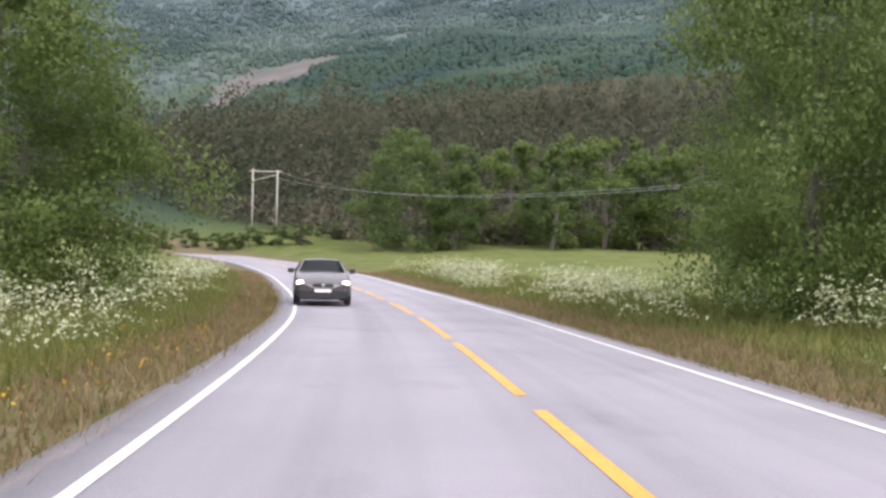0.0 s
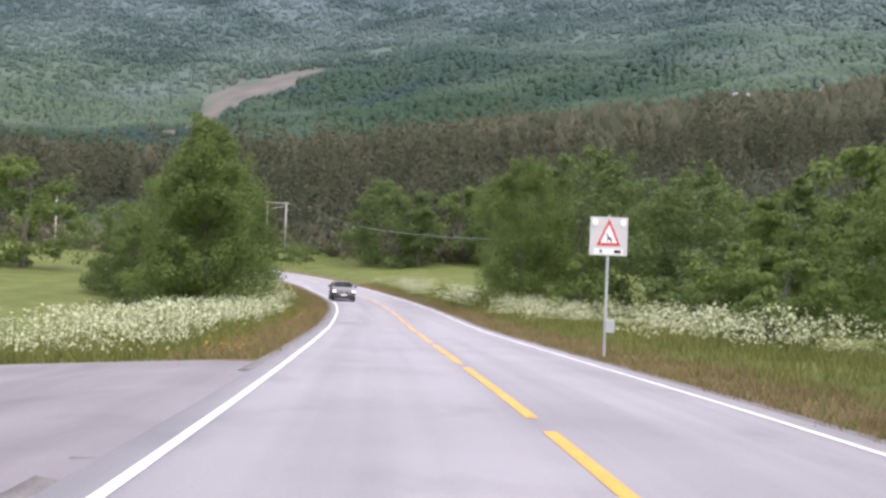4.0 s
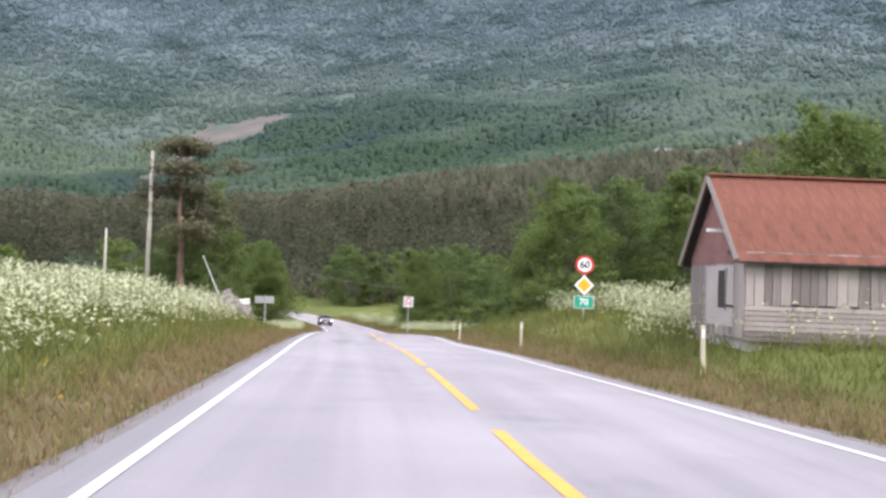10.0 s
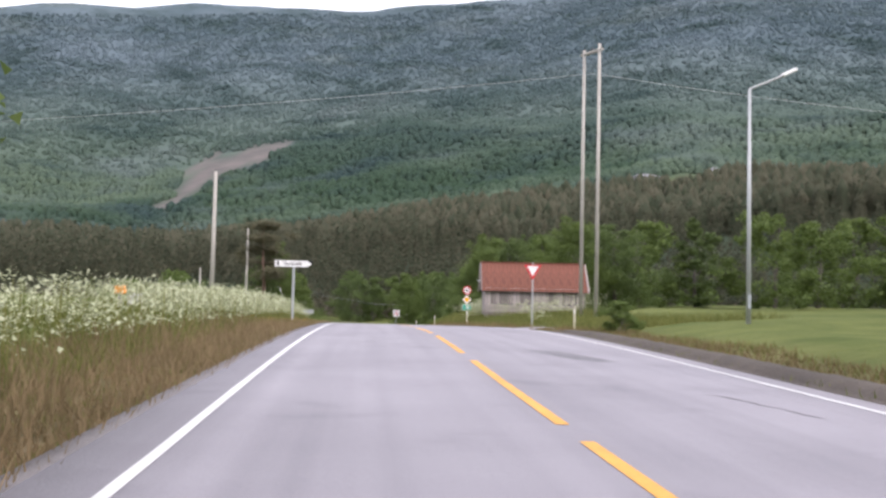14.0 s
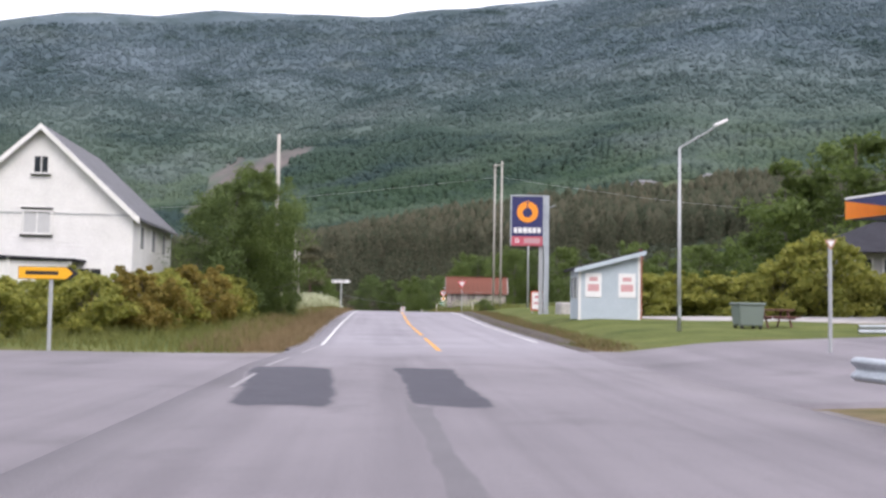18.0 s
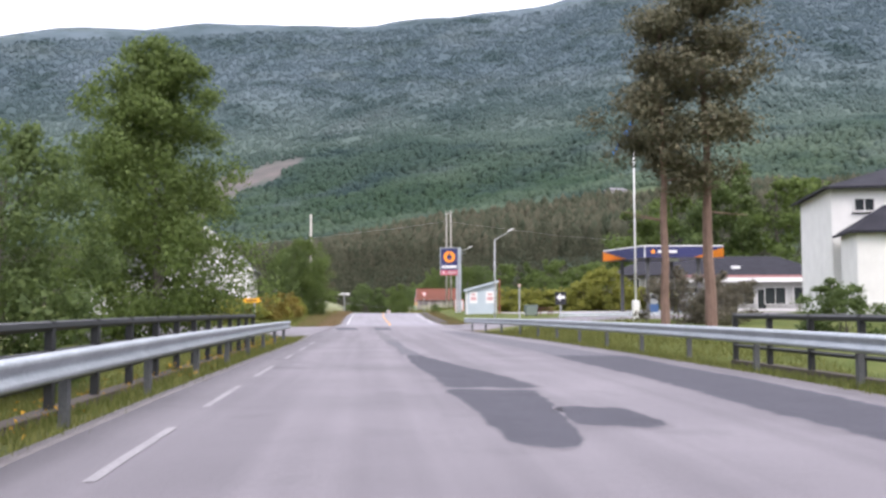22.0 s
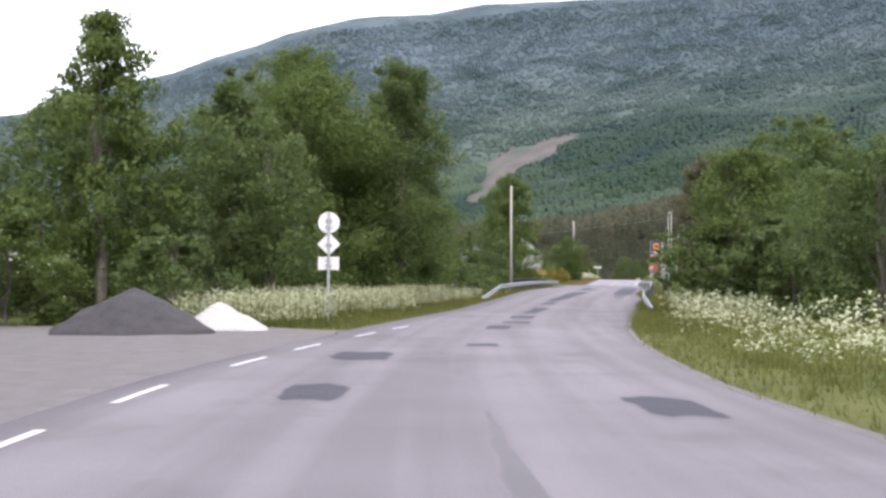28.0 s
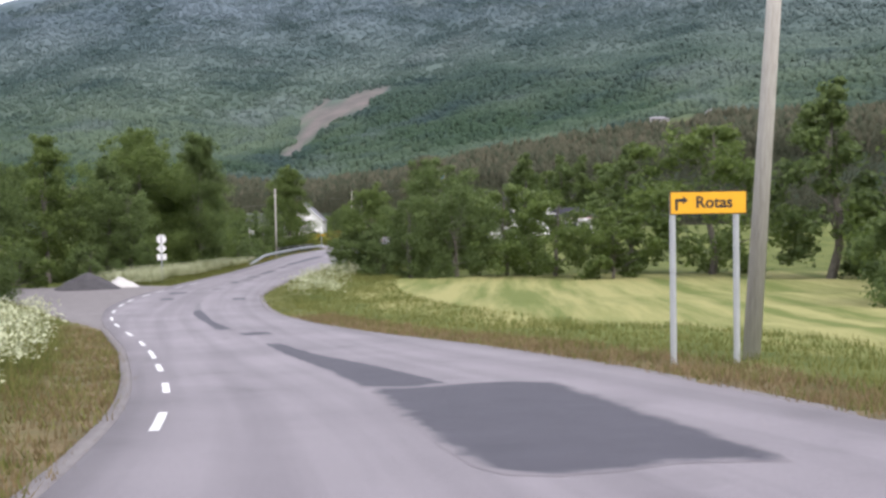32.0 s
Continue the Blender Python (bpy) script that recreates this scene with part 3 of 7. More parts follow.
def ribbon(i0, i1, lo, hi, lift, mat, name, thick=0.0, step=1, cols=2):
    """A strip along the road between two lateral offsets (numbers or tables of northing)."""
    ids = np.arange(i0, i1 + 1, step)
    a = by_y(lo, ROAD_Y[ids]) if isinstance(lo, list) else np.full(len(ids), float(lo))
    b = by_y(hi, ROAD_Y[ids]) if isinstance(hi, list) else np.full(len(ids), float(hi))
    rows = []
    for k in range(cols):
        o = a + (b - a) * k / (cols - 1)
        camber = -0.005 * (o - 1.6) - 0.022
        rows.append(np.c_[LINE[ids, :2] + ACROSS[ids] * o[:, None], LINE[ids, 2] + lift + camber])
    v = np.stack(rows, 1)
    n = len(ids)
    if thick:
        skirt0, skirt1 = v[:, :1].copy(), v[:, -1:].copy()
        skirt0[..., 2] -= thick
        skirt1[..., 2] -= thick
        v = np.concatenate([skirt0, v, skirt1], 1)
    c = v.shape[1]
    q = np.arange(n * c).reshape(n, c)
    f = np.stack([q[:-1, :-1], q[1:, :-1], q[1:, 1:], q[:-1, 1:]], -1).reshape(-1, 4)
    me = raw_mesh(name, v.reshape(-1, 3), f, mat)
    run = np.r_[0, np.cumsum(np.linalg.norm(np.diff(LINE[ids, :2], axis=0), axis=1))] + i0
    lane = np.zeros((n, c, 3), np.float32)
    lane[..., 0] = np.linspace(0, 1, c) * (b - a)[:, None] + a[:, None]
    lane[..., 1] = run[:, None]
    me.attributes.new("lane", "FLOAT_VECTOR", "POINT").data.foreach_set("vector", lane.ravel())
    return me


LAST = len(LINE) - 1
J = along(-181)
road = tagged(new("road", ribbon(0, J, WEST_EDGE, EAST_EDGE, 0.0, ASPHALT, "road", 0.25, 1, 9)), "two-lane grey asphalt country road", "road", kind="structure")
lane_at, lane_y, lane_n, lane_r, lane_m = (ASPHALT_WORN.node_tree.nodes.new("ShaderNode" + k) for k in ("Attribute", "SeparateXYZ", "TexNoise", "MapRange", "Mix"))
lane_at.attribute_name = "lane"
lane_n.inputs["Scale"].default_value, lane_n.inputs["Detail"].default_value = 0.5, 5
lane_m.data_type = "RGBA"
lane_m.inputs[6].default_value = (0.225, 0.213, 0.237, 1)
wl2 = ASPHALT_WORN.node_tree.links
worn_old = ASPHALT_WORN.node_tree.nodes["Principled BSDF"].inputs["Base Color"].links[0].from_socket
lane_s = ASPHALT_WORN.node_tree.nodes.new("ShaderNodeMath")
lane_s.operation = "MULTIPLY_ADD"
lane_s.inputs[1].default_value = 12.0
wl2.new(lane_at.outputs["Vector"], lane_y.inputs[0])
wl2.new(lane_at.outputs["Vector"], lane_n.inputs[0])
wl2.new(lane_n.outputs[0], lane_s.inputs[0])
wl2.new(lane_y.outputs[1], lane_s.inputs[2])
wl2.new(lane_s.outputs[0], lane_r.inputs[0])
lane_r.inputs[1].default_value, lane_r.inputs[2].default_value = J + 6.5, J + 15.0
wl2.new(lane_r.outputs[0], lane_m.inputs[0])
wl2.new(worn_old, lane_m.inputs[7])
wl2.new(lane_m.outputs[2], ASPHALT_WORN.node_tree.nodes["Principled BSDF"].inputs["Base Color"])
road_b = tagged(new("road", ribbon(J, LAST, WEST_EDGE, EAST_EDGE, 0.0, ASPHALT_WORN, "road", 0.25, 1, 9)), "worn grey asphalt side road with dark patches", "road", kind="structure")
for y0, y1 in ((172, -36), (-44, -183.5), (-214, -313.5), (-347.5, -449)):
    me = ribbon(along(y0), along(y1), [(a, b - 0.22) for a, b in WEST_EDGE], [(a, b + 0.05) for a, b in WEST_EDGE], -0.012, GRAVEL, "shoulder", 0.2)
    tagged(new("pavement_shoulder", me), "narrow gravel shoulder beside the road", "shoulder", kind="structure")
for y0, y1 in ((172, -113), (-197.5, -449)):
    me = ribbon(along(y0), along(y1), [(a, b - 0.05) for a, b in EAST_EDGE], [(a, b + 0.25) for a, b in EAST_EDGE], -0.012, GRAVEL, "shoulder", 0.2)
    tagged(new("pavement_shoulder", me), "narrow gravel shoulder beside the road", "shoulder", kind="structure")


me = ribbon(along(-123), along(-182), [(a, b - 0.05) for a, b in EAST_EDGE], [(a, b + 0.55) for a, b in EAST_EDGE], -0.008, SOIL, "shoulder", 0.2)
tagged(new("pavement_shoulder", me), "dark bare soil edge between asphalt and mown grass", "shoulder", kind="structure")


def stripe(y0, y1, at, w, mat, name, parent):
    i0, i1 = along(y0), along(y1)
    lo = [(a, b - w / 2) for a, b in at]
    hi = [(a, b + w / 2) for a, b in at]
    ob = new(name, ribbon(i0, max(i1, i0 + 1), lo, hi, 0.006, mat, name))
    ob.parent = parent
    return ob


WEST_LINE = [(172, -1.7), (-110, -1.68), (-135, -1.58), (-155, -1.48), (-181, -1.6), (-190, -2.3), (-205, -2.2), (-225, -2.05), (-254, -2.0), (-268, -1.7), (-282, -1.6), (-300, -1.7), (-310, -1.9), (-315, -2.4), (-319, -2.8), (-324, -3.15), (-328, -3.35), (-334, -3.27), (-338, -3.12), (-342, -2.88), (-346, -2.55), (-350, -2.2), (-354, -1.8), (-359, -1.6), (-365, -1.5), (-450, -1.45)]
stripe(165, -181, WEST_LINE, 0.105, WHITE_LINE, "edge_line", road)
stripe(165, -177, EAST_LINE, 0.1, WHITE_LINE, "edge_line", road)
gaps = [1.4, -7.2, -15.8, -24.5, -33.1, -41.8, -50.6, -59.3, -68.5, -77.6, -86.8, -96, -105.3, -114.7, -124, -133.4, -143.8, -154.1, -164.5, -174.6, -184]
gaps = [1.4 + 8.3 * k for k in range(18, 0, -1)] + gaps
for a, b in zip(gaps[:-1], gaps[1:]):
    stripe(a - 0.75, b + 0.75, YELLOW_AT, 0.14, YELLOW_LINE, "centre_dash", road)
for k in range(24):
    y0 = -182.5 - k * 5.3
    if not -222 < y0 < -196 and y0 > -270:
        stripe(y0, y0 - 3.0, WEST_LINE, 0.1, FADED_LINE, "edge_dash", road_b)
for k in range(15):
    y0 = -309.6 - k * 4.52
    stripe(y0, y0 - 2.0, WEST_LINE, 0.12, WHITE_LINE, "edge_dash", road_b)


# ---- side roads, forecourt, yard: draped sheets ----
def drape(quad, lift, mat, name, label, category, n=26):
    a, b, c, d = [np.array(p, float) for p in quad]
    u, v = np.meshgrid(np.linspace(0, 1, n), np.linspace(0, 1, n))
    u, v = u[..., None], v[..., None]
    xy = (a * (1 - u) + b * u) * (1 - v) + (d * (1 - u) + c * u) * v
    z = ground_z(xy[..., 0].ravel(), xy[..., 1].ravel()).reshape(n, n) + lift
    z[[0, -1], :] -= 0.3
    z[:, [0, -1]] -= 0.3
    p = np.concatenate([xy, z[..., None]], -1).reshape(-1, 3)
    q = np.arange(n * n).reshape(n, n)
    f = np.stack([q[:-1, :-1], q[:-1, 1:], q[1:, 1:], q[1:, :-1]], -1).reshape(-1, 4)
    me = raw_mesh(name, p, f, mat)
    me.attributes.new("lane", "FLOAT_VECTOR", "POINT").data.foreach_set("vector", (p * np.array([0.5, 1.0, 0.0]) + np.array([0.0, 3000.0, 0.0])).astype(np.float32).ravel())
    return tagged(new(name, me), label, category, kind="structure")


drape(PAVED[0], 0.07, ASPHALT_WORN, "road", "grey asphalt lay-by and track mouth by the bus shelter", "road")
drape(PAVED[1], 0.07, ASPHALT, "road", "grey asphalt side road mouth beyond the barn", "road")
drape(PAVED[2], 0.07, ASPHALT_WORN, "road", "wide worn asphalt crossroad mouth", "road", 40)
drape(PAVED[3], 0.07, ASPHALT_WORN, "pavement", "worn asphalt entrance and forecourt of the petrol station", "forecourt", 50)
drape(PAVED[5], 0.07, PALE_GRAVEL, "pavement", "pale gravel forecourt behind the grass strip", "forecourt", 40)
drape(PAVED[4], 0.07, GRAVEL, "pavement", "dusty gravel yard beside the road", "yard", 30)


# ---- dark repair patches and tyre streaks on the carriageway ----
PATCH_OLD = material("older_asphalt_patch", (0.075, 0.073, 0.088), (0.12, 0.116, 0.135), 0.9, 0.78, 0, 0.5, 50)


def worn_rim(m, under, soft):
    """Let the road's own stone show through at a patch's crumbling rim."""
    n, l = m.node_tree.nodes, m.node_tree.links
    b = n["Principled BSDF"]
    old = b.inputs["Base Color"].links[0].from_socket
    at, tc, t, add, mr, mx = (n.new("ShaderNode" + k) for k in ("Attribute", "TexCoord", "TexNoise", "Math", "MapRange", "Mix"))
    at.attribute_name = "rim"
    t.inputs["Scale"].default_value, t.inputs["Detail"].default_value = 2.6, 6
    l.new(tc.outputs["Object"], t.inputs[0])
    add.operation = "ADD"
    l.new(at.outputs["Fac"], add.inputs[0])
    l.new(t.outputs[0], add.inputs[1])
    mr.inputs[1].default_value, mr.inputs[2].default_value = 0.75 - soft, 0.75 + soft
    l.new(add.outputs[0], mr.inputs[0])
    mx.data_type = "RGBA"
    mx.inputs[6].default_value = (*under, 1)
    l.new(mr.outputs[0], mx.inputs[0])
    l.new(old, mx.inputs[7])
    l.new(mx.outputs[2], b.inputs["Base Color"])


worn_rim(PATCH, (0.15, 0.138, 0.152), 0.2)
worn_rim(PATCH_OLD, (0.145, 0.134, 0.148), 0.35)
STREAK = material("dark_tyre_streak", (0.1, 0.095, 0.106), (0.145, 0.137, 0.15), 0.9, 0.78, 0, 0.4, 50)
worn_rim(STREAK, (0.155, 0.143, 0.158), 0.4)
worn_rim(SEAM, (0.22, 0.21, 0.232), 0.35)


def patch(y0, y1, lo, hi, mat=PATCH, parent=None, lift=0.004, seed=0):
    """An irregular patch of newer tarmac between two northings and two lateral offsets at each end."""
    lo0, lo1 = lo if isinstance(lo, tuple) else (lo, lo)
    hi0, hi1 = hi if isinstance(hi, tuple) else (hi, hi)
    r = random.Random(seed + int(y0 * 7))
    k = max(5, int(abs(y1 - y0) / 0.45))
    rows = []
    wob = [r.uniform(0, 6) for _ in range(4)]
    for j in range(k + 1):
        u = j / k
        y = y0 + (y1 - y0) * u
        i = min(max(along(y), 1), LAST - 2)
        f = i + (y - LINE[i, 1]) / (LINE[i + 1, 1] - LINE[i, 1])
        e = 0.06 * (1 if j in (0, k) else 0)
        w = abs(hi0 - lo0)
        a = lo0 + (lo1 - lo0) * u + e * w + 0.05 * math.sin(u * abs(y1 - y0) * 0.6 + wob[0]) + r.uniform(-0.03, 0.03)
        b = hi0 + (hi1 - hi0) * u - e * w + 0.05 * math.sin(u * abs(y1 - y0) * 0.7 + wob[1]) + r.uniform(-0.03, 0.03)
        for s in range(6):
            o = a + (b - a) * (0, 0.16, 0.38, 0.62, 0.84, 1)[s]
            g = f + 0.12 * math.sin(s * 1.7 + wob[2])
            g0 = int(g)
            c = LINE[g0] + (LINE[g0 + 1] - LINE[g0]) * (g - g0)
            side = ACROSS[g0] + (ACROSS[g0 + 1] - ACROSS[g0]) * (g - g0)
            rows.append((*(c[:2] + side * o), c[2] - 0.005 * (o - 1.6) - 0.022 + lift))
    q = np.arange((k + 1) * 6).reshape(k + 1, 6)
    f = np.stack([q[:-1, :-1], q[1:, :-1], q[1:, 1:], q[:-1, 1:]], -1).reshape(-1, 4)
    me = raw_mesh("repair_patch", np.array(rows), f, mat)
    rim = np.ones((k + 1, 6), np.float32)
    rim[0] = rim[-1] = rim[:, 0] = rim[:, -1] = 0
    me.attributes.new("rim", "FLOAT", "POINT").data.foreach_set("value", rim.ravel())
    ob = new("tar_stain" if mat in (SEAM, STREAK) else "repair_patch", me)
    ob.parent = parent
    return ob


for y0, y1, lo, hi in [(-190.6, -198.5, (-2.6, -2.0), (-0.85, -0.5)), (-190.4, -198.3, (0.28, 0.58), (1.65, 1.7)), (-236, -247, (0.9, 1.05), (1.3, 2.75)), (-247.1, -253.2, (1.05, 1.25), (2.6, 1.95)), (-249.6, -251.8, (2.2, 2.2), (3.1, 3.3)),
                       (-236.5, -266.5, (4.65, 4.8), (6.7, 6.25)), (-259.3, -281, (1.38, 1.03), (2.85, 1.9)), (-282.6, -286.2, (1.2, 1.1), 1.9), (-290.9, -297.5, (1.25, 1.1), (2.0, 1.85)), (-300, -302.5, 1.0, 2.0), (-305, -306.6, 1.0, 2.1), (-308, -311, 0.7, 1.5), (-321, -323.3, -1.9, -0.75), (-327.4, -329.4, -1.65, -0.85), (-328.6, -330.6, (2.55, 2.7), (3.35, 3.5)),
                       (-317.8, -318.8, 0.6, 1.4), (-338.5, -351.6, (0.75, 1.0), (1.2, 1.55)), (-358.6, -371.4, (1.65, 1.5), (2.0, 3.0)), (-371.5, -379, (1.5, 1.2), (4.4, 3.9)), (-353.5, -354.9, 1.55, 2.6)]:
    patch(y0, y1, lo, hi, PATCH, road_b, 0.003)
for y0, y1, lo, hi in [(-63.8, -66, 1.9, 2.9), (-7.8, -9.6, -1.6, -0.5), (-76.8, -81.8, (-0.6, -0.4), (0.35, 0.1)), (-64, -72, 1.3, 1.75), (-141, -144.5, (3.6, 4.2), (4.3, 5.0))]:
    patch(y0, y1, lo, hi, SEAM, road, 0.0025)
for y0, y1, lo, hi in [(-197, -224, (0.45, 0.6), (0.75, 1.15)), (-222, -236, (0.6, 0.85), (1.05, 1.3)), (-204, -238, (4.4, 4.7), (5.4, 6.5)), (-330, -338.5, 0.8, (0.95, 1.1)), (-266, -274, (4.8, 5.1), (6.2, 5.4))]:
    patch(y0, y1, lo, hi, STREAK if y0 < -320 or y0 == -197 else PATCH_OLD, road_b, 0.0015)


CRACK = material("dark_crack", (0.05, 0.048, 0.05), (0.1, 0.095, 0.1), 3.0, 0.9)


def crack(y0, y1, o0, o1, parent, width=0.03, seed=0):
    """A thin jagged crack in the asphalt."""
    r = random.Random(seed + int(y0 * 3))
    n = max(6, int((abs(y1 - y0) + abs(o1 - o0)) / 0.25))
    v = []
    drift = 0.0
    for k in range(n + 1):
        u = k / n
        f = min(max(np.interp(-(y0 + (y1 - y0) * u), -ROAD_Y, np.arange(len(ROAD_Y))), 0), LAST - 1.01)
        g = int(f)
        c = LINE[g] + (LINE[g + 1] - LINE[g]) * (f - g)
        drift = 0.7 * drift + r.uniform(-0.06, 0.06)
        o = o0 + (o1 - o0) * u + drift
        w = width * r.uniform(0.4, 1.0) * (0.25 if k in (0, n) else 1)
        d = ACROSS[g] * o if abs(y1 - y0) > abs(o1 - o0) else ACROSS[g] * o + TANGENT[g] * drift
        side = ACROSS[g] if abs(y1 - y0) > abs(o1 - o0) else TANGENT[g]
        for q in (-w, w):
            p = c[:2] + d + side * q
            v.append((*p, c[2] - 0.005 * (o - 1.6) - 0.022 + 0.005))
    q = np.arange(2 * (n + 1)).reshape(n + 1, 2)
    f = np.stack([q[:-1, 0], q[1:, 0], q[1:, 1], q[:-1, 1]], -1)
    ob = new("crack", raw_mesh("crack", np.array(v), f, CRACK))
    ob.parent = parent


for y0, y1, o0, o1 in [(-179, -181.5, -1.7, -2.1), (-178.5, -179, -1.6, -0.9), (-142, -144, 3.4, 4.4), (-146, -146.4, -1.4, -1.0), (-150, -152.5, 4.6, 5.1), (-24.6, -25, -2.0, -1.2), (-160, -166, -1.5, -1.9)]:
    crack(y0, y1, o0, o1, road, 0.018)
for y0, y1, o0, o1 in [(-296.8, -297, -1.2, -0.75), (-296.9, -297.1, -0.55, 0.0), (-259.5, -259.8, -0.6, 0.5)]:
    crack(y0, y1, o0, o1, road_b, 0.05)


def turf_edge(y0, y1):
    """The cut edge of the lawn: a low crumbling bank of dark soil with sods on top."""
    ids = np.arange(along(y0), along(y1) + 1)
    fine = np.linspace(ids[0], ids[-1], len(ids) * 4)
    v = []
    for f in fine:
        g = min(int(f), LAST - 1)
        c = LINE[g] + (LINE[g + 1] - LINE[g]) * (f - g)
        e = by_y(EAST_EDGE, c[1])
        w = noise.noise((c[0] * 0.7, c[1] * 0.7, 8.0))
        lump = 0.05 * noise.noise((c[1] * 2.3, 1.0, 3.0))
        end = min(1.0, (f - ids[0]) / 6, (ids[-1] - f) / 6) ** 0.5
        for o, h in ((0.1, -0.1), (0.22 + 0.1 * w, -0.03), (0.36 + 0.16 * w, 0.05 + lump), (0.5 + 0.2 * w, 0.12 + lump), (0.78 + 0.2 * w, 0.13 + 0.6 * lump), (1.5, -0.02), (1.9, -0.2)):
            v.append((*(c[:2] + ACROSS[g] * (e + o)), c[2] - 0.05 + (h * end if h > 0 else h - 0.1 * (1 - end))))
    q = np.arange(len(v)).reshape(-1, 7)
    f = np.stack([q[:-1, :-1], q[1:, :-1], q[1:, 1:], q[:-1, 1:]], -1).reshape(-1, 4)
    tagged(new("pavement_turf_edge", raw_mesh("turf_edge", np.array(v), f, SOIL, True)), "crumbling dark soil bank at the lawn's cut edge", "bank", kind="structure")


turf_edge(-124, -177)


# ---- trees ----
def leaf_cloud(rg, centres, radii, per, size):
    """Leaves as small bent quads round clump centres."""
    c = np.repeat(centres, per, 0)
    rad = np.repeat(radii, per)[:, None]
    d = rg.normal(size=(len(c), 3))
    d /= np.linalg.norm(d, axis=1)[:, None]
    p = c + d * rad * rg.uniform(0.35, 1.0, (len(c), 1)) * np.array([1, 1, 0.8])
    a = rg.normal(size=(len(c), 3))
    a -= d * (a * d).sum(1)[:, None] * 0.6
    a /= np.linalg.norm(a, axis=1)[:, None]
    b = np.cross(a, d + 0.3 * rg.normal(size=d.shape))
    b /= np.linalg.norm(b, axis=1)[:, None]
    s = size * rg.uniform(0.6, 1.25, (len(c), 1))
    v = np.stack([p - a * s, p + a * s * 0.8, p + b * s * 1.15], 1).reshape(-1, 3)
    return v, np.arange(len(v)).reshape(-1, 3)


def crown_points(rg, h, r, low, shape, n):
    """Clump centres gathered on boughs inside a crown: shape 'round', 'tall' or 'cone'."""
    boughs = []
    while len(boughs) < max(12, n // 3):
        t = (len(boughs) + rg.uniform(0, 1)) / max(12, n // 3)
        if shape == "cone":
            w = (1 - t) ** 0.62 * (0.6 + 0.4 * min(1, t * 6))
        elif shape == "tall":
            w = math.sin(math.pi * min(1, 0.12 + 0.88 * t)) ** 0.6 * (1 - 0.35 * t)
        else:
            w = max(0.12, math.sin(math.pi * min(0.97, 0.16 + 0.84 * t)) ** 0.5)
        a, q = rg.uniform(0, math.tau), rg.uniform(0.12, 1) ** 0.5
        lump = 1 + 0.24 * math.sin(3 * a + 5 * t) + 0.16 * math.sin(5 * a - 9 * t)
        boughs.append((w * r * q * math.cos(a) * lump, w * r * q * math.sin(a) * lump, h * (low + (1 - low) * t) * 0.95))
    boughs = np.array(boughs)
    out = np.repeat(boughs, 3, 0)[:n]
    if len(out) < n:
        out = np.concatenate([out, boughs[:n - len(out)]])
    return out + rg.normal(size=out.shape) * r * np.array([0.12, 0.12, 0.1])


def make_tree(name, label, h, r, low, shape, leaf, bark, seed, clumps, per, size, stems=1, where=(0, 0, -90)):
    rg = np.random.default_rng(seed)
    t = thing(name, pose(*where), label, "tree")
    bm = bmesh.new()
    pts = crown_points(rg, h, r, low, shape, clumps)
    for s in range(stems):
        base = Vector((rg.uniform(-0.35, 0.35), rg.uniform(-0.35, 0.35), -0.4)) if stems > 1 else Vector((0, 0, -0.4))
        top = Vector((rg.uniform(-0.12, 0.12) * r, rg.uniform(-0.12, 0.12) * r, h * 0.9))
        prev, w = base, 0.022 * h / stems**0.5
        for k in range(1, 6):
            u = k / 5
            q = base.lerp(top, u) + Vector((rg.normal() * 0.015 * h, rg.normal() * 0.015 * h, 0))
            tube(bm, prev, q, w * (1 - 0.85 * (k - 1) / 5), w * (1 - 0.85 * u), 7)
            if u > low * 0.7:
                for _ in range(3):
                    g = pts[rg.integers(len(pts))]
                    if g[2] > q.z * 0.8:
                        tube(bm, q, Vector(g) * 0.85 + Vector(q) * 0.15, w * 0.35 * (1.1 - u), 0.01, 5)
            prev = q
    part("trunk", bm, bark, t)
    rad = rg.uniform(0.6, 1.25, len(pts)) * r * 0.26 * (0.5 + 0.5 * np.minimum(1, (1.02 - pts[:, 2] / h).clip(0, 1) * 3))
    v, f = leaf_cloud(rg, pts, rad, per, size)
    part("crown", raw_mesh("crown", v, f, leaf), None, t)
    return t


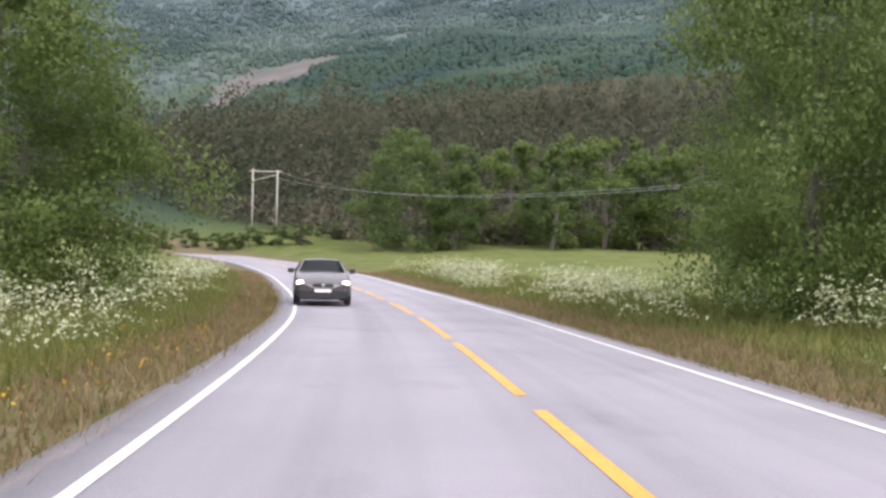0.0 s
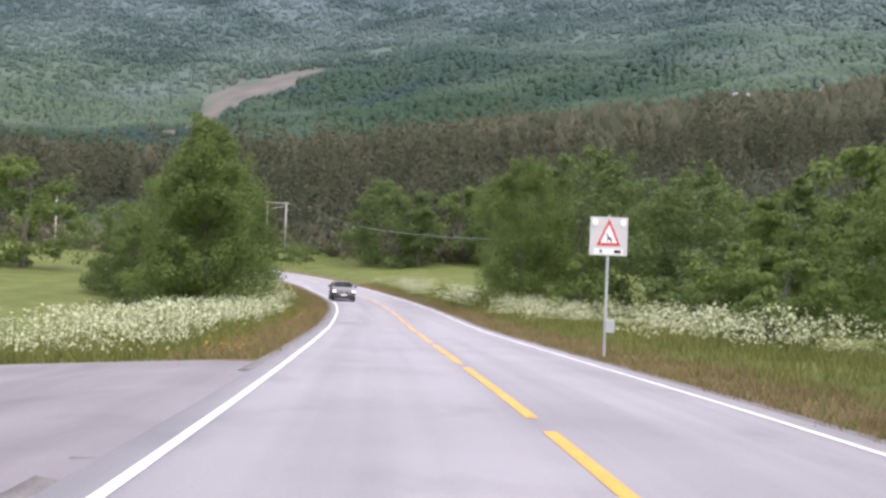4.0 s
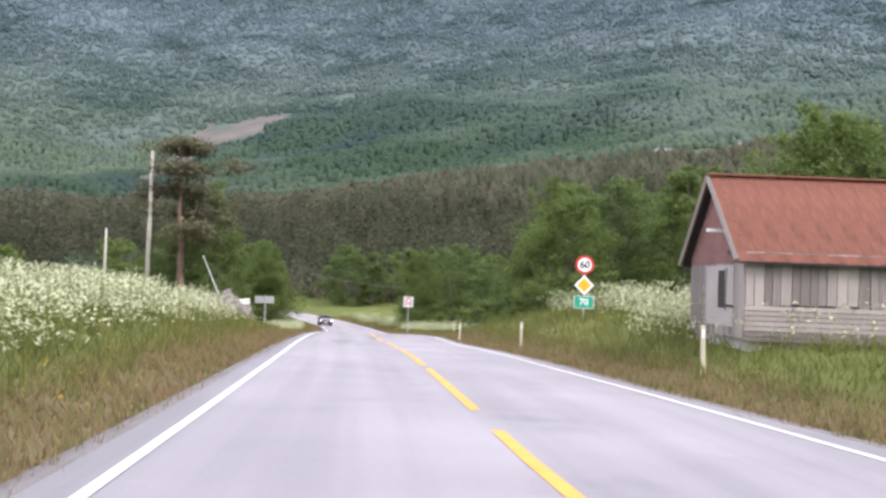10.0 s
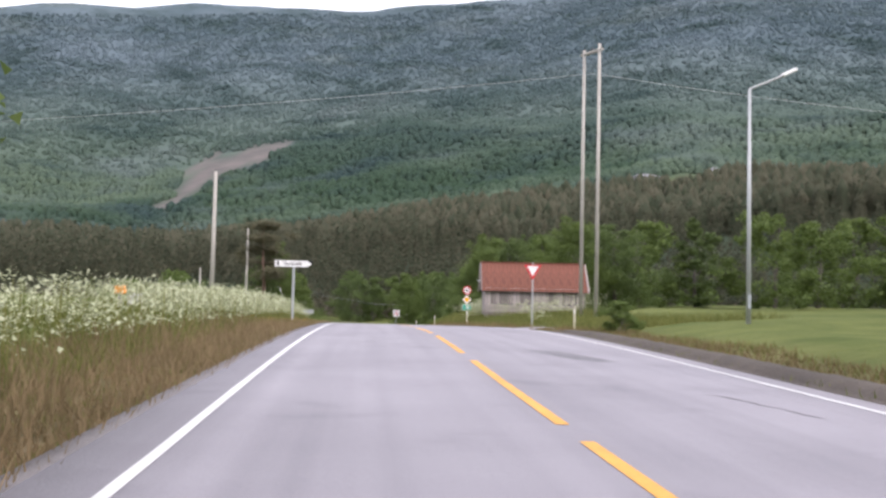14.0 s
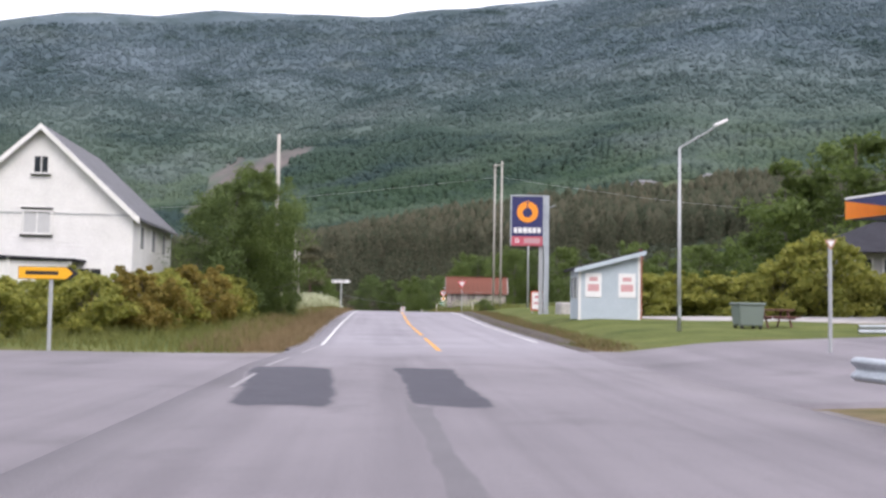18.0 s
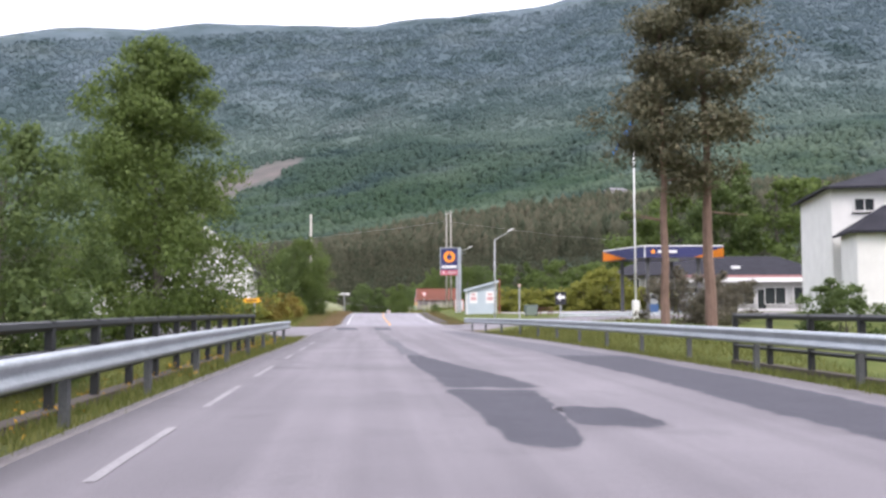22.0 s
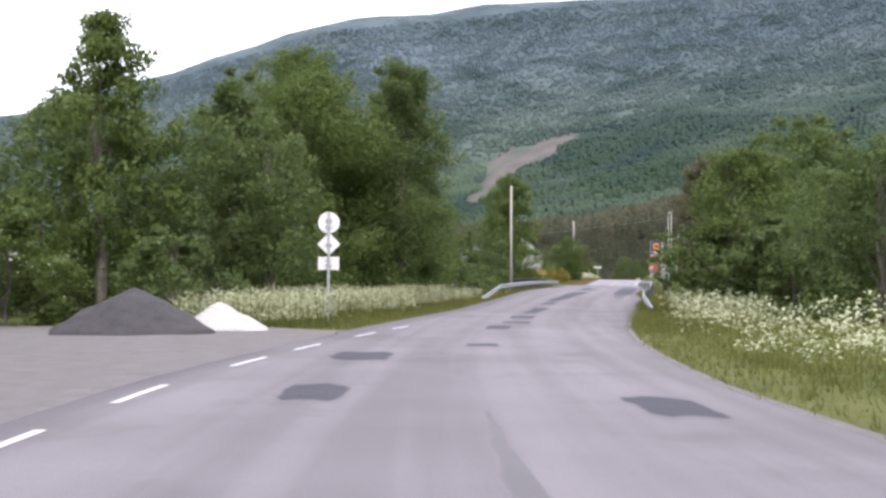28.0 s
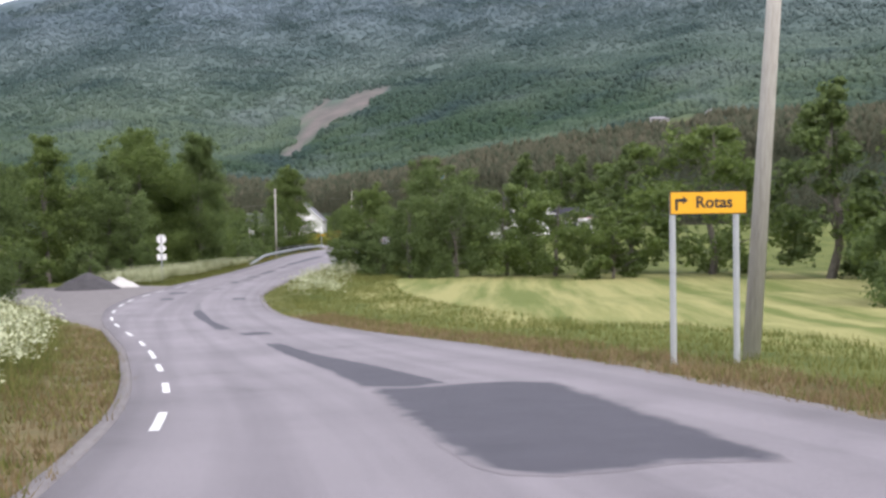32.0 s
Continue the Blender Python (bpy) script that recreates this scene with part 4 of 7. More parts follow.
def make_pine(seed, h, where=(0, 0, -90)):
    rg = np.random.default_rng(seed)
    t = thing("pine_tree", pose(*where), "tall old pine with a bare reddish trunk and high flat crown", "tree")
    bm = bmesh.new()
    prev, w = Vector((0, 0, -0.4)), 0.0135 * h
    lean = rg.uniform(-0.03, 0.03)
    tips = []
    for k in range(1, 9):
        u = k / 8
        q = Vector((lean * h * u + rg.normal() * 0.06, rg.normal() * 0.06, h * 0.95 * u))
        tube(bm, prev, q, w * (1 - 0.75 * (k - 1) / 8), w * (1 - 0.75 * u), 8)
        if u > 0.3:
            for _ in range(4 if u > 0.5 else 2):
                a = rg.uniform(0, math.tau)
                ln = h * rg.uniform(0.09, 0.19) * (1.25 - u)
                e = q + Vector((math.cos(a) * ln, math.sin(a) * ln, rg.uniform(-0.05, 0.3) * ln))
                tube(bm, q, e, w * 0.22, 0.015, 5)
                if u > 0.42:
                    tips += [q.lerp(e, 0.75), e]
        prev = q
    tips.append(prev)
    part("trunk", bm, PINE_BARK, t)
    c = np.array([tuple(p) for p in tips])
    c = np.concatenate([c, c + rg.normal(size=c.shape) * 0.05 * h * np.array([1, 1, 0.5])])
    v, f = leaf_cloud(rg, c, rg.uniform(0.045, 0.09, len(c)) * h, 210, 0.1)
    part("crown", raw_mesh("crown", v, f, NEEDLE), None, t)
    return t


KINDS = {
    "round": make_tree("birch_tree", "leafy green birch with a full rounded crown", 10, 4.0, 0.08, "round", LEAF, BARK, 1, 200, 100, 0.125),
    "round2": make_tree("alder_tree", "dark green alder with a broad uneven crown", 10, 4.2, 0.05, "round", LEAF_DARK, BARK, 2, 200, 100, 0.125, 2),
    "tall": make_tree("birch_tree", "tall slender birch with drooping green foliage", 12, 3.2, 0.05, "tall", LEAF, BARK, 3, 190, 95, 0.125),
    "tall2": make_tree("birch_tree", "tall dense birch standing in roadside grass", 12, 3.6, 0.03, "tall", LEAF_DARK, BARK, 4, 200, 95, 0.125),
    "near_cone": make_tree("birch_tree", "pointed dense light green birch beside the road", 11, 4.0, 0.01, "cone", LEAF, BARK, 25, 360, 190, 0.092),
    "bush": make_tree("bush", "leafy green bush in the meadow", 4, 2.0, 0.0, "round", LEAF, BARK, 6, 90, 100, 0.1, 3),
    "bush2": make_tree("bush", "dark green willow bush", 4, 2.4, 0.0, "round", LEAF_DARK, BARK, 8, 85, 85, 0.11, 3),
    "hedge": make_tree("hedge_bush", "yellow-green hedge bush at a garden edge", 2.4, 1.5, 0.0, "round", LEAF_YELLOW, BARK, 9, 120, 75, 0.085, 3),
    "far_bush": make_tree("bush", "dark green bush at the foot of the forest", 4, 2.3, 0.0, "round", LEAF_DARK, BARK, 28, 36, 50, 0.2, 2),
    "hedge_orange": make_tree("hedge_bush", "orange-tinged garden shrub in the hedge", 2.4, 1.5, 0.0, "round", LEAF_ORANGE, BARK, 26, 120, 75, 0.085, 3),
    "near": make_tree("birch_tree", "tall leafy birch close beside the road", 12, 3.3, 0.04, "tall", LEAF_DARK, BARK, 14, 400, 190, 0.074, 2),
    "near2": make_tree("alder_tree", "broad leafy alder close beside the road", 10, 4.0, 0.04, "round", LEAF, BARK, 15, 400, 190, 0.074, 2),
    "far_round": make_tree("birch_tree", "leafy green tree at the edge of a meadow", 10, 4.1, 0.05, "round", LEAF, BARK, 16, 90, 75, 0.2),
    "far_tall": make_tree("birch_tree", "tall leafy tree in a distant row", 12, 3.4, 0.04, "tall", LEAF_DARK, BARK, 17, 90, 75, 0.2),
    "shrub": make_tree("shrub", "dusty grey-brown shrub at the foot of the pines", 2.6, 1.7, 0.0, "round", LEAF_DULL, BARK, 18, 70, 70, 0.075, 4),
    "pine": make_pine(11, 15), "pine2": make_pine(12, 15),
}
BASE_H = {"far_bush": 4, "near_cone": 11, "hedge_orange": 2.4, "shrub": 2.6, "far_round": 10, "far_tall": 12, "near": 12, "near2": 10, "round": 10, "round2": 10, "tall": 12, "tall2": 12, "bush": 4, "bush2": 4, "hedge": 2.4, "pine": 15, "pine2": 15}
tree_rng = random.Random(5)
used = set()


def plant(kind, x, y, h, wide=1.0, group="", lean=0.0):
    """One tree of a kind, by its own height and relative width, on the ground."""
    x -= max(0.0, y + 5) * 0.0285
    away = np.hypot(LINE[:, 0] - x, LINE[:, 1] - y).min()
    if away > 24 and kind in ("round", "round2", "tall", "tall2"):
        kind = "far_tall" if kind.startswith("tall") else "far_round"
    s = h / BASE_H[kind]
    m = Matrix.Translation((x, y, gz(x, y) - 0.05)) @ pose(0, 0, 0, 0, lean, tree_rng.uniform(0, 360)) @ Matrix.Diagonal((s * wide, s * wide, s, 1))
    if kind not in used:
        used.add(kind)
        ob = KINDS[kind]
        ob.matrix_world = m
    else:
        ob = copy_thing(KINDS[kind], m @ Matrix.Diagonal((1 / KINDS[kind].scale[0], 1 / KINDS[kind].scale[1], 1 / KINDS[kind].scale[2], 1)))
    if group:
        ob["group"] = group
    return ob


for k, x, y, h, w in [
        ("near2", -15.2, 20, 11.6, 1.0), ("round2", -22.5, 23, 7.2, 1.1), ("tall2", -19, 14, 6.4, 1.1), ("near_cone", -11.7, 0.5, 10.8, 0.9), ("bush2", -14, 3, 3.5, 1.2), ("round", -40, 48, 12, 1.2),
        ("pine", -9.4, -56, 11.4, 1.8), ("round2", -12.2, -50, 5.4, 1.0), ("round2", -9.8, -54.3, 6.3, 0.8), ("round", -9.4, -50.5, 10.2, 0.72), ("bush", -9.5, -53.5, 3, 1.2), ("round", -24, -18, 7.5, 1.1), ("round2", -32, -30, 8.5, 1.1), ("tall", -38, -14, 9, 1.2), ("bush2", -27, -36, 4, 1.2),
        ("round2", -22.5, -104, 4.6, 1.2), ("round", -27, -100, 5.4, 1.2), ("round", -33, -98, 5.6, 1.2),
        ("near2", -1.9, -156.3, 8.3, 0.98), ("bush2", -0.6, -154, 2.6, 0.9), ("near_cone", -3.0, -213.6, 15.0, 0.91), ("bush2", -4.5, -236, 6.5, 1.1), ("bush", -2.5, -246, 5, 1.2), ("bush2", 0.5, -253, 4.0, 1.2), ("round2", -8, -243, 9.5, 1.1), ("round", -12, -255, 10, 1.1), ("tall2", -7, -232, 9, 1.2), ("round2", -3.2, -231, 8.5, 1.0), ("round2", -2.6, -158.2, 7.4, 0.85),
        ("bush2", 1.8, -264, 3.6, 1.3), ("near2", -1.6, -272, 12.5, 0.95), ("round2", -5.5, -281, 13.5, 1.1), ("bush2", -1.5, -280, 5, 1.2), ("tall2", -5.6, -253, 8.5, 1.2), ("near", 3.4, -285.5, 15.0, 0.95), ("near2", -1.5, -289.5, 14.5, 0.95), ("tall2", -3, -285, 15.5, 1.0),
        ("tall2", -11, -309, 11, 1.2), ("round2", -8, -300, 10.5, 1.2), ("round2", -15, -294, 7, 1.2), ("tall", -3.4, -305, 13.2, 0.9), ("tall2", -0.5, -299, 11.5, 1.0), ("round2", 2.2, -301, 8.5, 0.9), ("bush", -2.2, -312.5, 4.2, 1.2), ("bush2", 1.8, -308.5, 3.4, 1.1), ("bush", -6, -317, 5, 1.2), ("near", 4.3, -331, 12.5, 0.95), ("tall", -3, -330, 11.8, 1.1), ("tall2", -8.5, -324, 12.5, 1.1), ("round2", -10, -336, 9, 1.1), ("tall2", -13, -331, 10, 1.2)]:
    plant(k, x, y, h, w)
for k, x, y, h, w in [
        ("near2", 7.4, 14.8, 10.3, 0.8), ("round2", 12.6, 20.5, 12, 1.05), ("bush", 9.6, 5, 4.1, 0.9), ("round2", 17, 8, 9, 1.1), ("tall", 22, 3, 9, 1.2), ("bush2", 15, -2, 4.5, 1.2), ("round", 26, -4, 10, 1.1), ("tall2", 20, 16, 11, 1.1), ("round2", 29, 10, 12, 1.1),
        ("tall", 15, -10, 6.5, 1.0), ("round", 18, -18, 7, 1.0), ("bush", 13, -15, 3.8, 1.2), ("tall2", 21, -26, 9, 1.1), ("bush", 11.5, -22, 2.8, 1.2), ("round2", 17.5, -37, 9.6, 0.9), ("near2", 16.6, -43.5, 11.8, 0.95), ("tall2", 21, -45, 12, 1.05), ("round", 14.3, -57.5, 7.8, 0.95), ("round2", 17.6, -54, 9.0, 1.0), ("tall", 20, -62, 8, 1.2), ("round2", 24, -52, 10, 1.1), ("bush2", 12.8, -49, 3.2, 1.2),
        ("round", 20.5, -80, 8.0, 1.0), ("round2", 24, -78, 7.5, 1.1), ("round", 28, -72, 8.5, 1.1), ("tall2", 33, -73, 8.5, 1.2), ("round2", 38.5, -78, 9, 1.1), ("round", 45, -80, 8.5, 1.2), ("round2", 52, -84, 9.5, 1.2), ("tall2", 59, -87, 9, 1.3), ("round2", 66, -92, 9.5, 1.2), ("round", 74, -96, 9, 1.3),
        ("round", 31, -104, 5.5, 1.2), ("round2", 38, -108, 6.5, 1.2), ("bush", 27, -138, 3.8, 1.1), ("round2", 46, -112, 7, 1.2), ("bush", 13.4, -127.3, 1.2, 1.4),
        ("tall2", 51, -130, 20, 1.1), ("tall", 56, -127, 20, 1.1), ("round2", 47.5, -124, 16.5, 1.1), ("round2", 44, -118, 13, 1.1), ("round2", 61, -131, 18, 1.1),
        ("pine", 20.9, -219.3, 14.6, 1.1), ("pine2", 23.0, -219, 15.6, 1.3), ("shrub", 24.1, -210.7, 2.9, 1.1), ("shrub", 26.6, -209.2, 2.6, 1.1), ("shrub", 25.4, -213.4, 2.3, 1.0), ("bush2", 28, -221, 2.4, 1.4), ("round", 29.8, -242, 9.2, 1.15), ("bush2", 27, -247, 5, 1.3), ("round2", 30, -263, 11, 1.0), ("round2", 28.5, -276, 12.5, 1.0), ("bush2", 26, -268, 4.5, 1.2), ("bush2", 26.5, -281, 4.2, 1.2), ("bush2", 25.0, -257, 3.2, 1.2),
        ("round", 22.4, -291.5, 8.6, 1.0), ("bush2", 21.3, -293, 4.4, 1.1), ("bush2", 24.5, -296, 4.5, 1.3), ("round2", 27.5, -300, 7.2, 1.1), ("round2", 31.5, -301, 8.0, 1.1), ("round", 36, -299, 8.5, 1.1), ("round2", 40, -304, 7.5, 1.2), ("bush", 44.5, -309, 5.5, 1.2), ("tall", 38, -287, 12, 1.0), ("tall", 47, -296, 12, 1.1), ("round2", 53, -304, 13, 1.2), ("tall2", 60, -312, 15, 1.2), ("round", 67, -318, 14, 1.2), ("tall2", 75, -322, 16, 1.2), ("round2", 58, -335, 9, 1.0), ("tall2", 64, -330, 13, 1.2), ("round2", 70, -337, 12, 1.2), ("tall2", 79, -332, 15, 1.2), ("round2", 63, -346, 8.5, 1.1), ("round2", 86, -340, 13, 1.2), ("bush2", 54, -342, 4.5, 1.1)]:
    plant(k, x, y, h, w)
# birches along the far edge of the meadow
for i in range(17):
    x = -3 + i * 5.2 + tree_rng.uniform(-1.5, 1.5)
    plant(("round2", "tall2", "round", "tall")[i % 4], x, 104 + tree_rng.uniform(-4, 10) - 0.25 * abs(x - 20), tree_rng.uniform(11, 14.5), 1.15, "birches at the meadow edge")
for i in range(56):
    x = -82 + i * 3.2 + tree_rng.uniform(-1.2, 1.2)
    plant("far_bush", x, 117 + tree_rng.uniform(-5, 5), tree_rng.uniform(1.8, 3.8), 1.6, "bushes at the forest foot")
for x, y, h in [(-2.9, -157.5, 2.0), (-2.8, -160, 2.2), (-3.0, -163, 2.3), (-3.3, -167, 2.2), (-3.2, -171, 2.2), (-3.2, -161, 2.2), (-4.2, -165, 2.4), (-4.0, -169, 2.3), (-3.6, -173, 2.1), (-3.9, -177, 2.0), (-6.5, -180, 2.0), (-9.5, -181, 2.0), (-12.5, -182, 2.1), (-5.6, -174.5, 2.3), (-7.5, -171, 2.3)]:
    plant("hedge", x, y, h, 1.25, "garden hedge")
for x, y, h in [(-2.6, -166, 2.5), (-2.5, -169, 2.4), (-2.9, -175, 2.3)]:
    plant("hedge_orange", x, y, h, 1.1, "garden hedge")
plant("hedge", 31.5, -154.5, 4.8, 1.0, "hedge by the station")
for x, y, h in [(11.4, -66, 2.0), (12.6, -62.5, 2.3), (13.6, -69, 2.3), (11.0, -60.5, 1.6)]:
    plant("bush", x, y, h, 1.2, "bushes on the grassy bank")
plant("hedge", 29.0, -155, 3.4, 1.0, "hedge by the station")
for i in range(9):
    plant("hedge", 21 + i * 2.1, -152.5 - 0.2 * i + tree_rng.uniform(-0.5, 0.5), 2.6, 1.3, "hedge by the station")


# ---- conifer wood on the slopes ----
def near_wood(n, r0, r1, az0, az1, leaves, size, mat, name, label, seed, hmin, hmax, wide):
    """The front of the forest: each tree a loose crown of needle clumps."""
    rg = np.random.default_rng(seed)
    az = np.radians(rg.uniform(az0, az1, n))
    r = np.sqrt(rg.uniform(r0**2, r1**2, n))
    x, y = 7 + r * np.sin(az), -200 + r * np.cos(az)
    _, out = land(x, y)
    keep = (out > 14) & ~((x > -34) & (x < -24) & (y < 135))
    x, y = x[keep], y[keep]
    n = len(x)
    swell = np.array([noise.noise((a * 0.03, b * 0.03, 2.0)) for a, b in zip(x, y)])
    hh = np.repeat(rg.uniform(hmin, hmax, n) * (1 + 0.45 * swell), leaves)
    m = n * leaves
    u = rg.uniform(0.02, 1, m)
    w = np.minimum(1, (1.04 - u) * 1.8) ** 0.7 * hh * wide * rg.uniform(0.5, 1.0, m)
    a = rg.uniform(0, math.tau, m)
    c = np.repeat(np.c_[x, y, ground_z(x, y)], leaves, 0) + np.stack([w * np.cos(a), w * np.sin(a), u * hh], 1)
    p, q = rg.normal(size=(m, 3)), rg.normal(size=(m, 3))
    s = (size * rg.uniform(0.6, 1.3, m))[:, None]
    p, q = p / np.linalg.norm(p, axis=1)[:, None] * s, q / np.linalg.norm(q, axis=1)[:, None] * s
    v = np.stack([c - p, c + p, c + q * 1.2], 1).reshape(-1, 3)
    return tagged(new(name, raw_mesh(name, v, np.arange(len(v)).reshape(-1, 3), mat)), label, "forest", kind="stuff")


def wood_field(n, r0, r1, az0, az1, sides, rings, mat, name, label, seed, hmin, hmax, wide, jit):
    """Many trees on the slopes, each a rough tapering crown."""
    rg = np.random.default_rng(seed)
    az = np.radians(rg.uniform(az0, az1, n))
    r = np.sqrt(rg.uniform(r0**2, r1**2, n))
    x, y = 7 + r * np.sin(az), -200 + r * np.cos(az)
    el = np.degrees(np.arctan2(ground_z(x, y) - 6.6, r))
    bare = in_clearing(np.degrees(az), el, r, 0.1)
    _, out = land(x, y)
    keep = ~bare & (out > 12) & (((x - 197) / 50) ** 2 + ((y - 488) / 26) ** 2 > 1)
    x, y = x[keep], y[keep]
    z = ground_z(x, y)
    n = len(x)
    h = rg.uniform(hmin, hmax, n) * (1 + 0.35 * np.array([noise.noise((a * 0.025, b * 0.025, 2.0)) for a, b in zip(x, y)]))
    turn = rg.uniform(0, math.tau, n)
    cols = []
    for k in range(rings):
        u = k / rings
        w = wide * h * min(1.0, 0.75 + 0.5 * u if u < 0.4 else 1.0) * (1 - u) ** 0.55
        for j in range(sides):
            a = turn + j * math.tau / sides + 0.4 * k
            q = w * rg.uniform(1 - jit, 1 + jit, n)
            cols.append(np.stack([x + q * np.cos(a), y + q * np.sin(a), z + h * (0.02 + u * rg.uniform(0.9, 1.05, n))], 1))
    cols.append(np.stack([x, y, z + h], 1))
    v = np.stack(cols, 1).reshape(-1, 3)
    ids = np.arange(n)[:, None] * (rings * sides + 1)
    fs = []
    for k in range(rings):
        for j in range(sides):
            a, b = k * sides + j, k * sides + (j + 1) % sides
            if k < rings - 1:
                fs += [np.concatenate([ids + a, ids + b, ids + b + sides], 1), np.concatenate([ids + a, ids + b + sides, ids + a + sides], 1)]
            else:
                fs.append(np.concatenate([ids + a, ids + b, ids + rings * sides], 1))
    return tagged(new(name, raw_mesh(name, v, np.concatenate(fs), mat, True)), label, "forest", kind="stuff")


near_wood(2300, 306, 360, -34, 38, 34, 0.5, LEAF_DULL, "forest_brush", "low brown-green brush under the first pines", 24, 2, 4.5, 0.5)
near_wood(2600, 322, 450, -34, 38, 110, 0.55, CONIFER, "pine_forest", "dense brownish pines at the foot of the slope", 20, 11, 20, 0.22)
wood_field(7600, 435, 680, -36, 40, 6, 3, CONIFER, "pine_forest", "dense brownish pine forest on the lower slope", 21, 9, 15, 0.3, 0.4)
wood_field(38000, 1300, 2500, -44, 42, 4, 2, FAR_WOOD, "mountain_forest", "distant forest high on the mountain, tinted blue for haze", 23, 4, 7, 0.78, 0.2)
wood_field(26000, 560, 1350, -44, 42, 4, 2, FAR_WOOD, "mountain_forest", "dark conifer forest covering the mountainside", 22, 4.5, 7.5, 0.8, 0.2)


# ---- grass, cow parsley and yellow flowers of the verges ----
def verge_spots(rg, n, y0, y1, side, lo, hi):
    """Places beside the road between two distances out from its edge."""
    ids = np.flatnonzero((ROAD_Y < max(y0, y1)) & (ROAD_Y > min(y0, y1)))
    i = rg.choice(ids, n)
    o = rg.uniform(lo, hi, n)
    edge = np.where(side > 0, by_y(EAST_EDGE, ROAD_Y[i]), by_y(WEST_EDGE, ROAD_Y[i]))
    off = edge + side * o
    jit = rg.uniform(-0.6, 0.6, (n, 1))
    p = LINE[i, :2] + ACROSS[i] * off[:, None] + TANGENT[i] * jit
    free = ~in_paved(p[:, 0], p[:, 1])
    _, out = land(p[:, 0], p[:, 1])
    return p[free & (out > 0.1)]


def blades(rg, p, hmin, hmax, width, per=3):
    p = np.repeat(p, per, 0) + rg.normal(size=(len(p) * per, 2)) * 0.09
    z = ground_z(p[:, 0], p[:, 1])
    n = len(p)
    h = rg.uniform(hmin, hmax, n)
    a = rg.uniform(0, math.tau, n)
    d = np.stack([np.cos(a), np.sin(a)], 1) * (width * rg.uniform(0.7, 1.4, n))[:, None]
    lean = rg.normal(size=(n, 2)) * 0.42 * h[:, None]
    v = np.stack([np.c_[p - d, z - 0.03], np.c_[p + d, z - 0.03], np.c_[p + lean, z + h]], 1).reshape(-1, 3)
    return v, np.arange(len(v)).reshape(-1, 3)


def stuff(name, v, f, mat, label, category):
    return tagged(new(name, raw_mesh(name, v, f, mat)), label, category, kind="stuff")


rg = np.random.default_rng(31)
parts_v, low_v = [], []
for y0, y1, dens in [(60, -50, 120), (-50, -128, 120), (-205, -310, 120), (-310, -395, 120), (-128, -184, 100)]:
    for side in (-1,) if y0 == -128 else (-1, 1):
        n = int(abs(y1 - y0) * dens)
        (low_v if side > 0 and y0 == -310 else parts_v).append(verge_spots(rg, n, y0, y1, side, 1.7, 9.0))
v, f = blades(rg, np.concatenate(parts_v), 0.15, 0.5, 0.016, 3)
v3, f3 = blades(rg, np.concatenate(low_v), 0.08, 0.26, 0.016, 3)
stuff("meadow_grass", v3, f3, GRASS, "low green grass at the edge of the hay meadow", "grass")
stuff("tall_grass", v, f, GRASS, "tall green grass along the road", "grass")
dry = [verge_spots(rg, int(abs(y1 - y0) * 70), y0, y1, s, 0.12, 2.4) for y0, y1, s in [(60, -50, -1), (60, -50, 1), (-50, -130, -1), (-50, -128, 1), (-130, -183, -1), (-345, -395, -1), (-345, -395, 1)]]
dry.append(verge_spots(rg, 3800, -124, -181, 1, 0.62, 2.2))
v, f = blades(rg, np.concatenate(dry), 0.06, 0.2, 0.014, 3)
rust = [verge_spots(rg, 4600, -126, -183, -1, 0.15, 3.4)]
rust += [verge_spots(rg, int(abs(y1 - y0) * 36), y0, y1, side, 0.12, 2.3) for y0, y1, side in [(60, -50, -1), (60, -50, 1), (-50, -126, -1), (-50, -126, 1), (-345, -395, 1)]]
rust = np.concatenate(rust)
tall = rust[:, 1] < -126
v4, f4 = blades(rg, rust, 0.08, 0.3, 0.012, 3)
v5, f5 = blades(rg, rust[tall & (rust[:, 1] > -190)], 0.25, 0.48, 0.01, 2)
v4, f4 = np.concatenate([v4, v5]), np.concatenate([f4, f5 + len(v4)])
stuff("rusty_grass", v4, f4, RUST_GRASS, "tall rust-brown seeding grass on the verge", "grass")
near = [verge_spots(rg, int(abs(y1 - y0) * dens), y0, y1, s, 0.15, 2.4) for y0, y1, dens in [(40, -50, 45), (-50, -180, 36), (-205, -310, 150), (-310, -395, 45)] for s in (-1, 1)]
v2, f2 = blades(rg, np.concatenate(near), 0.05, 0.2, 0.015, 3)
stuff("verge_grass", v2, f2, GRASS, "short green grass beside the asphalt", "grass")
stuff("dry_grass", v, f, DRY_GRASS, "reddish dry grass on the road verge", "grass")


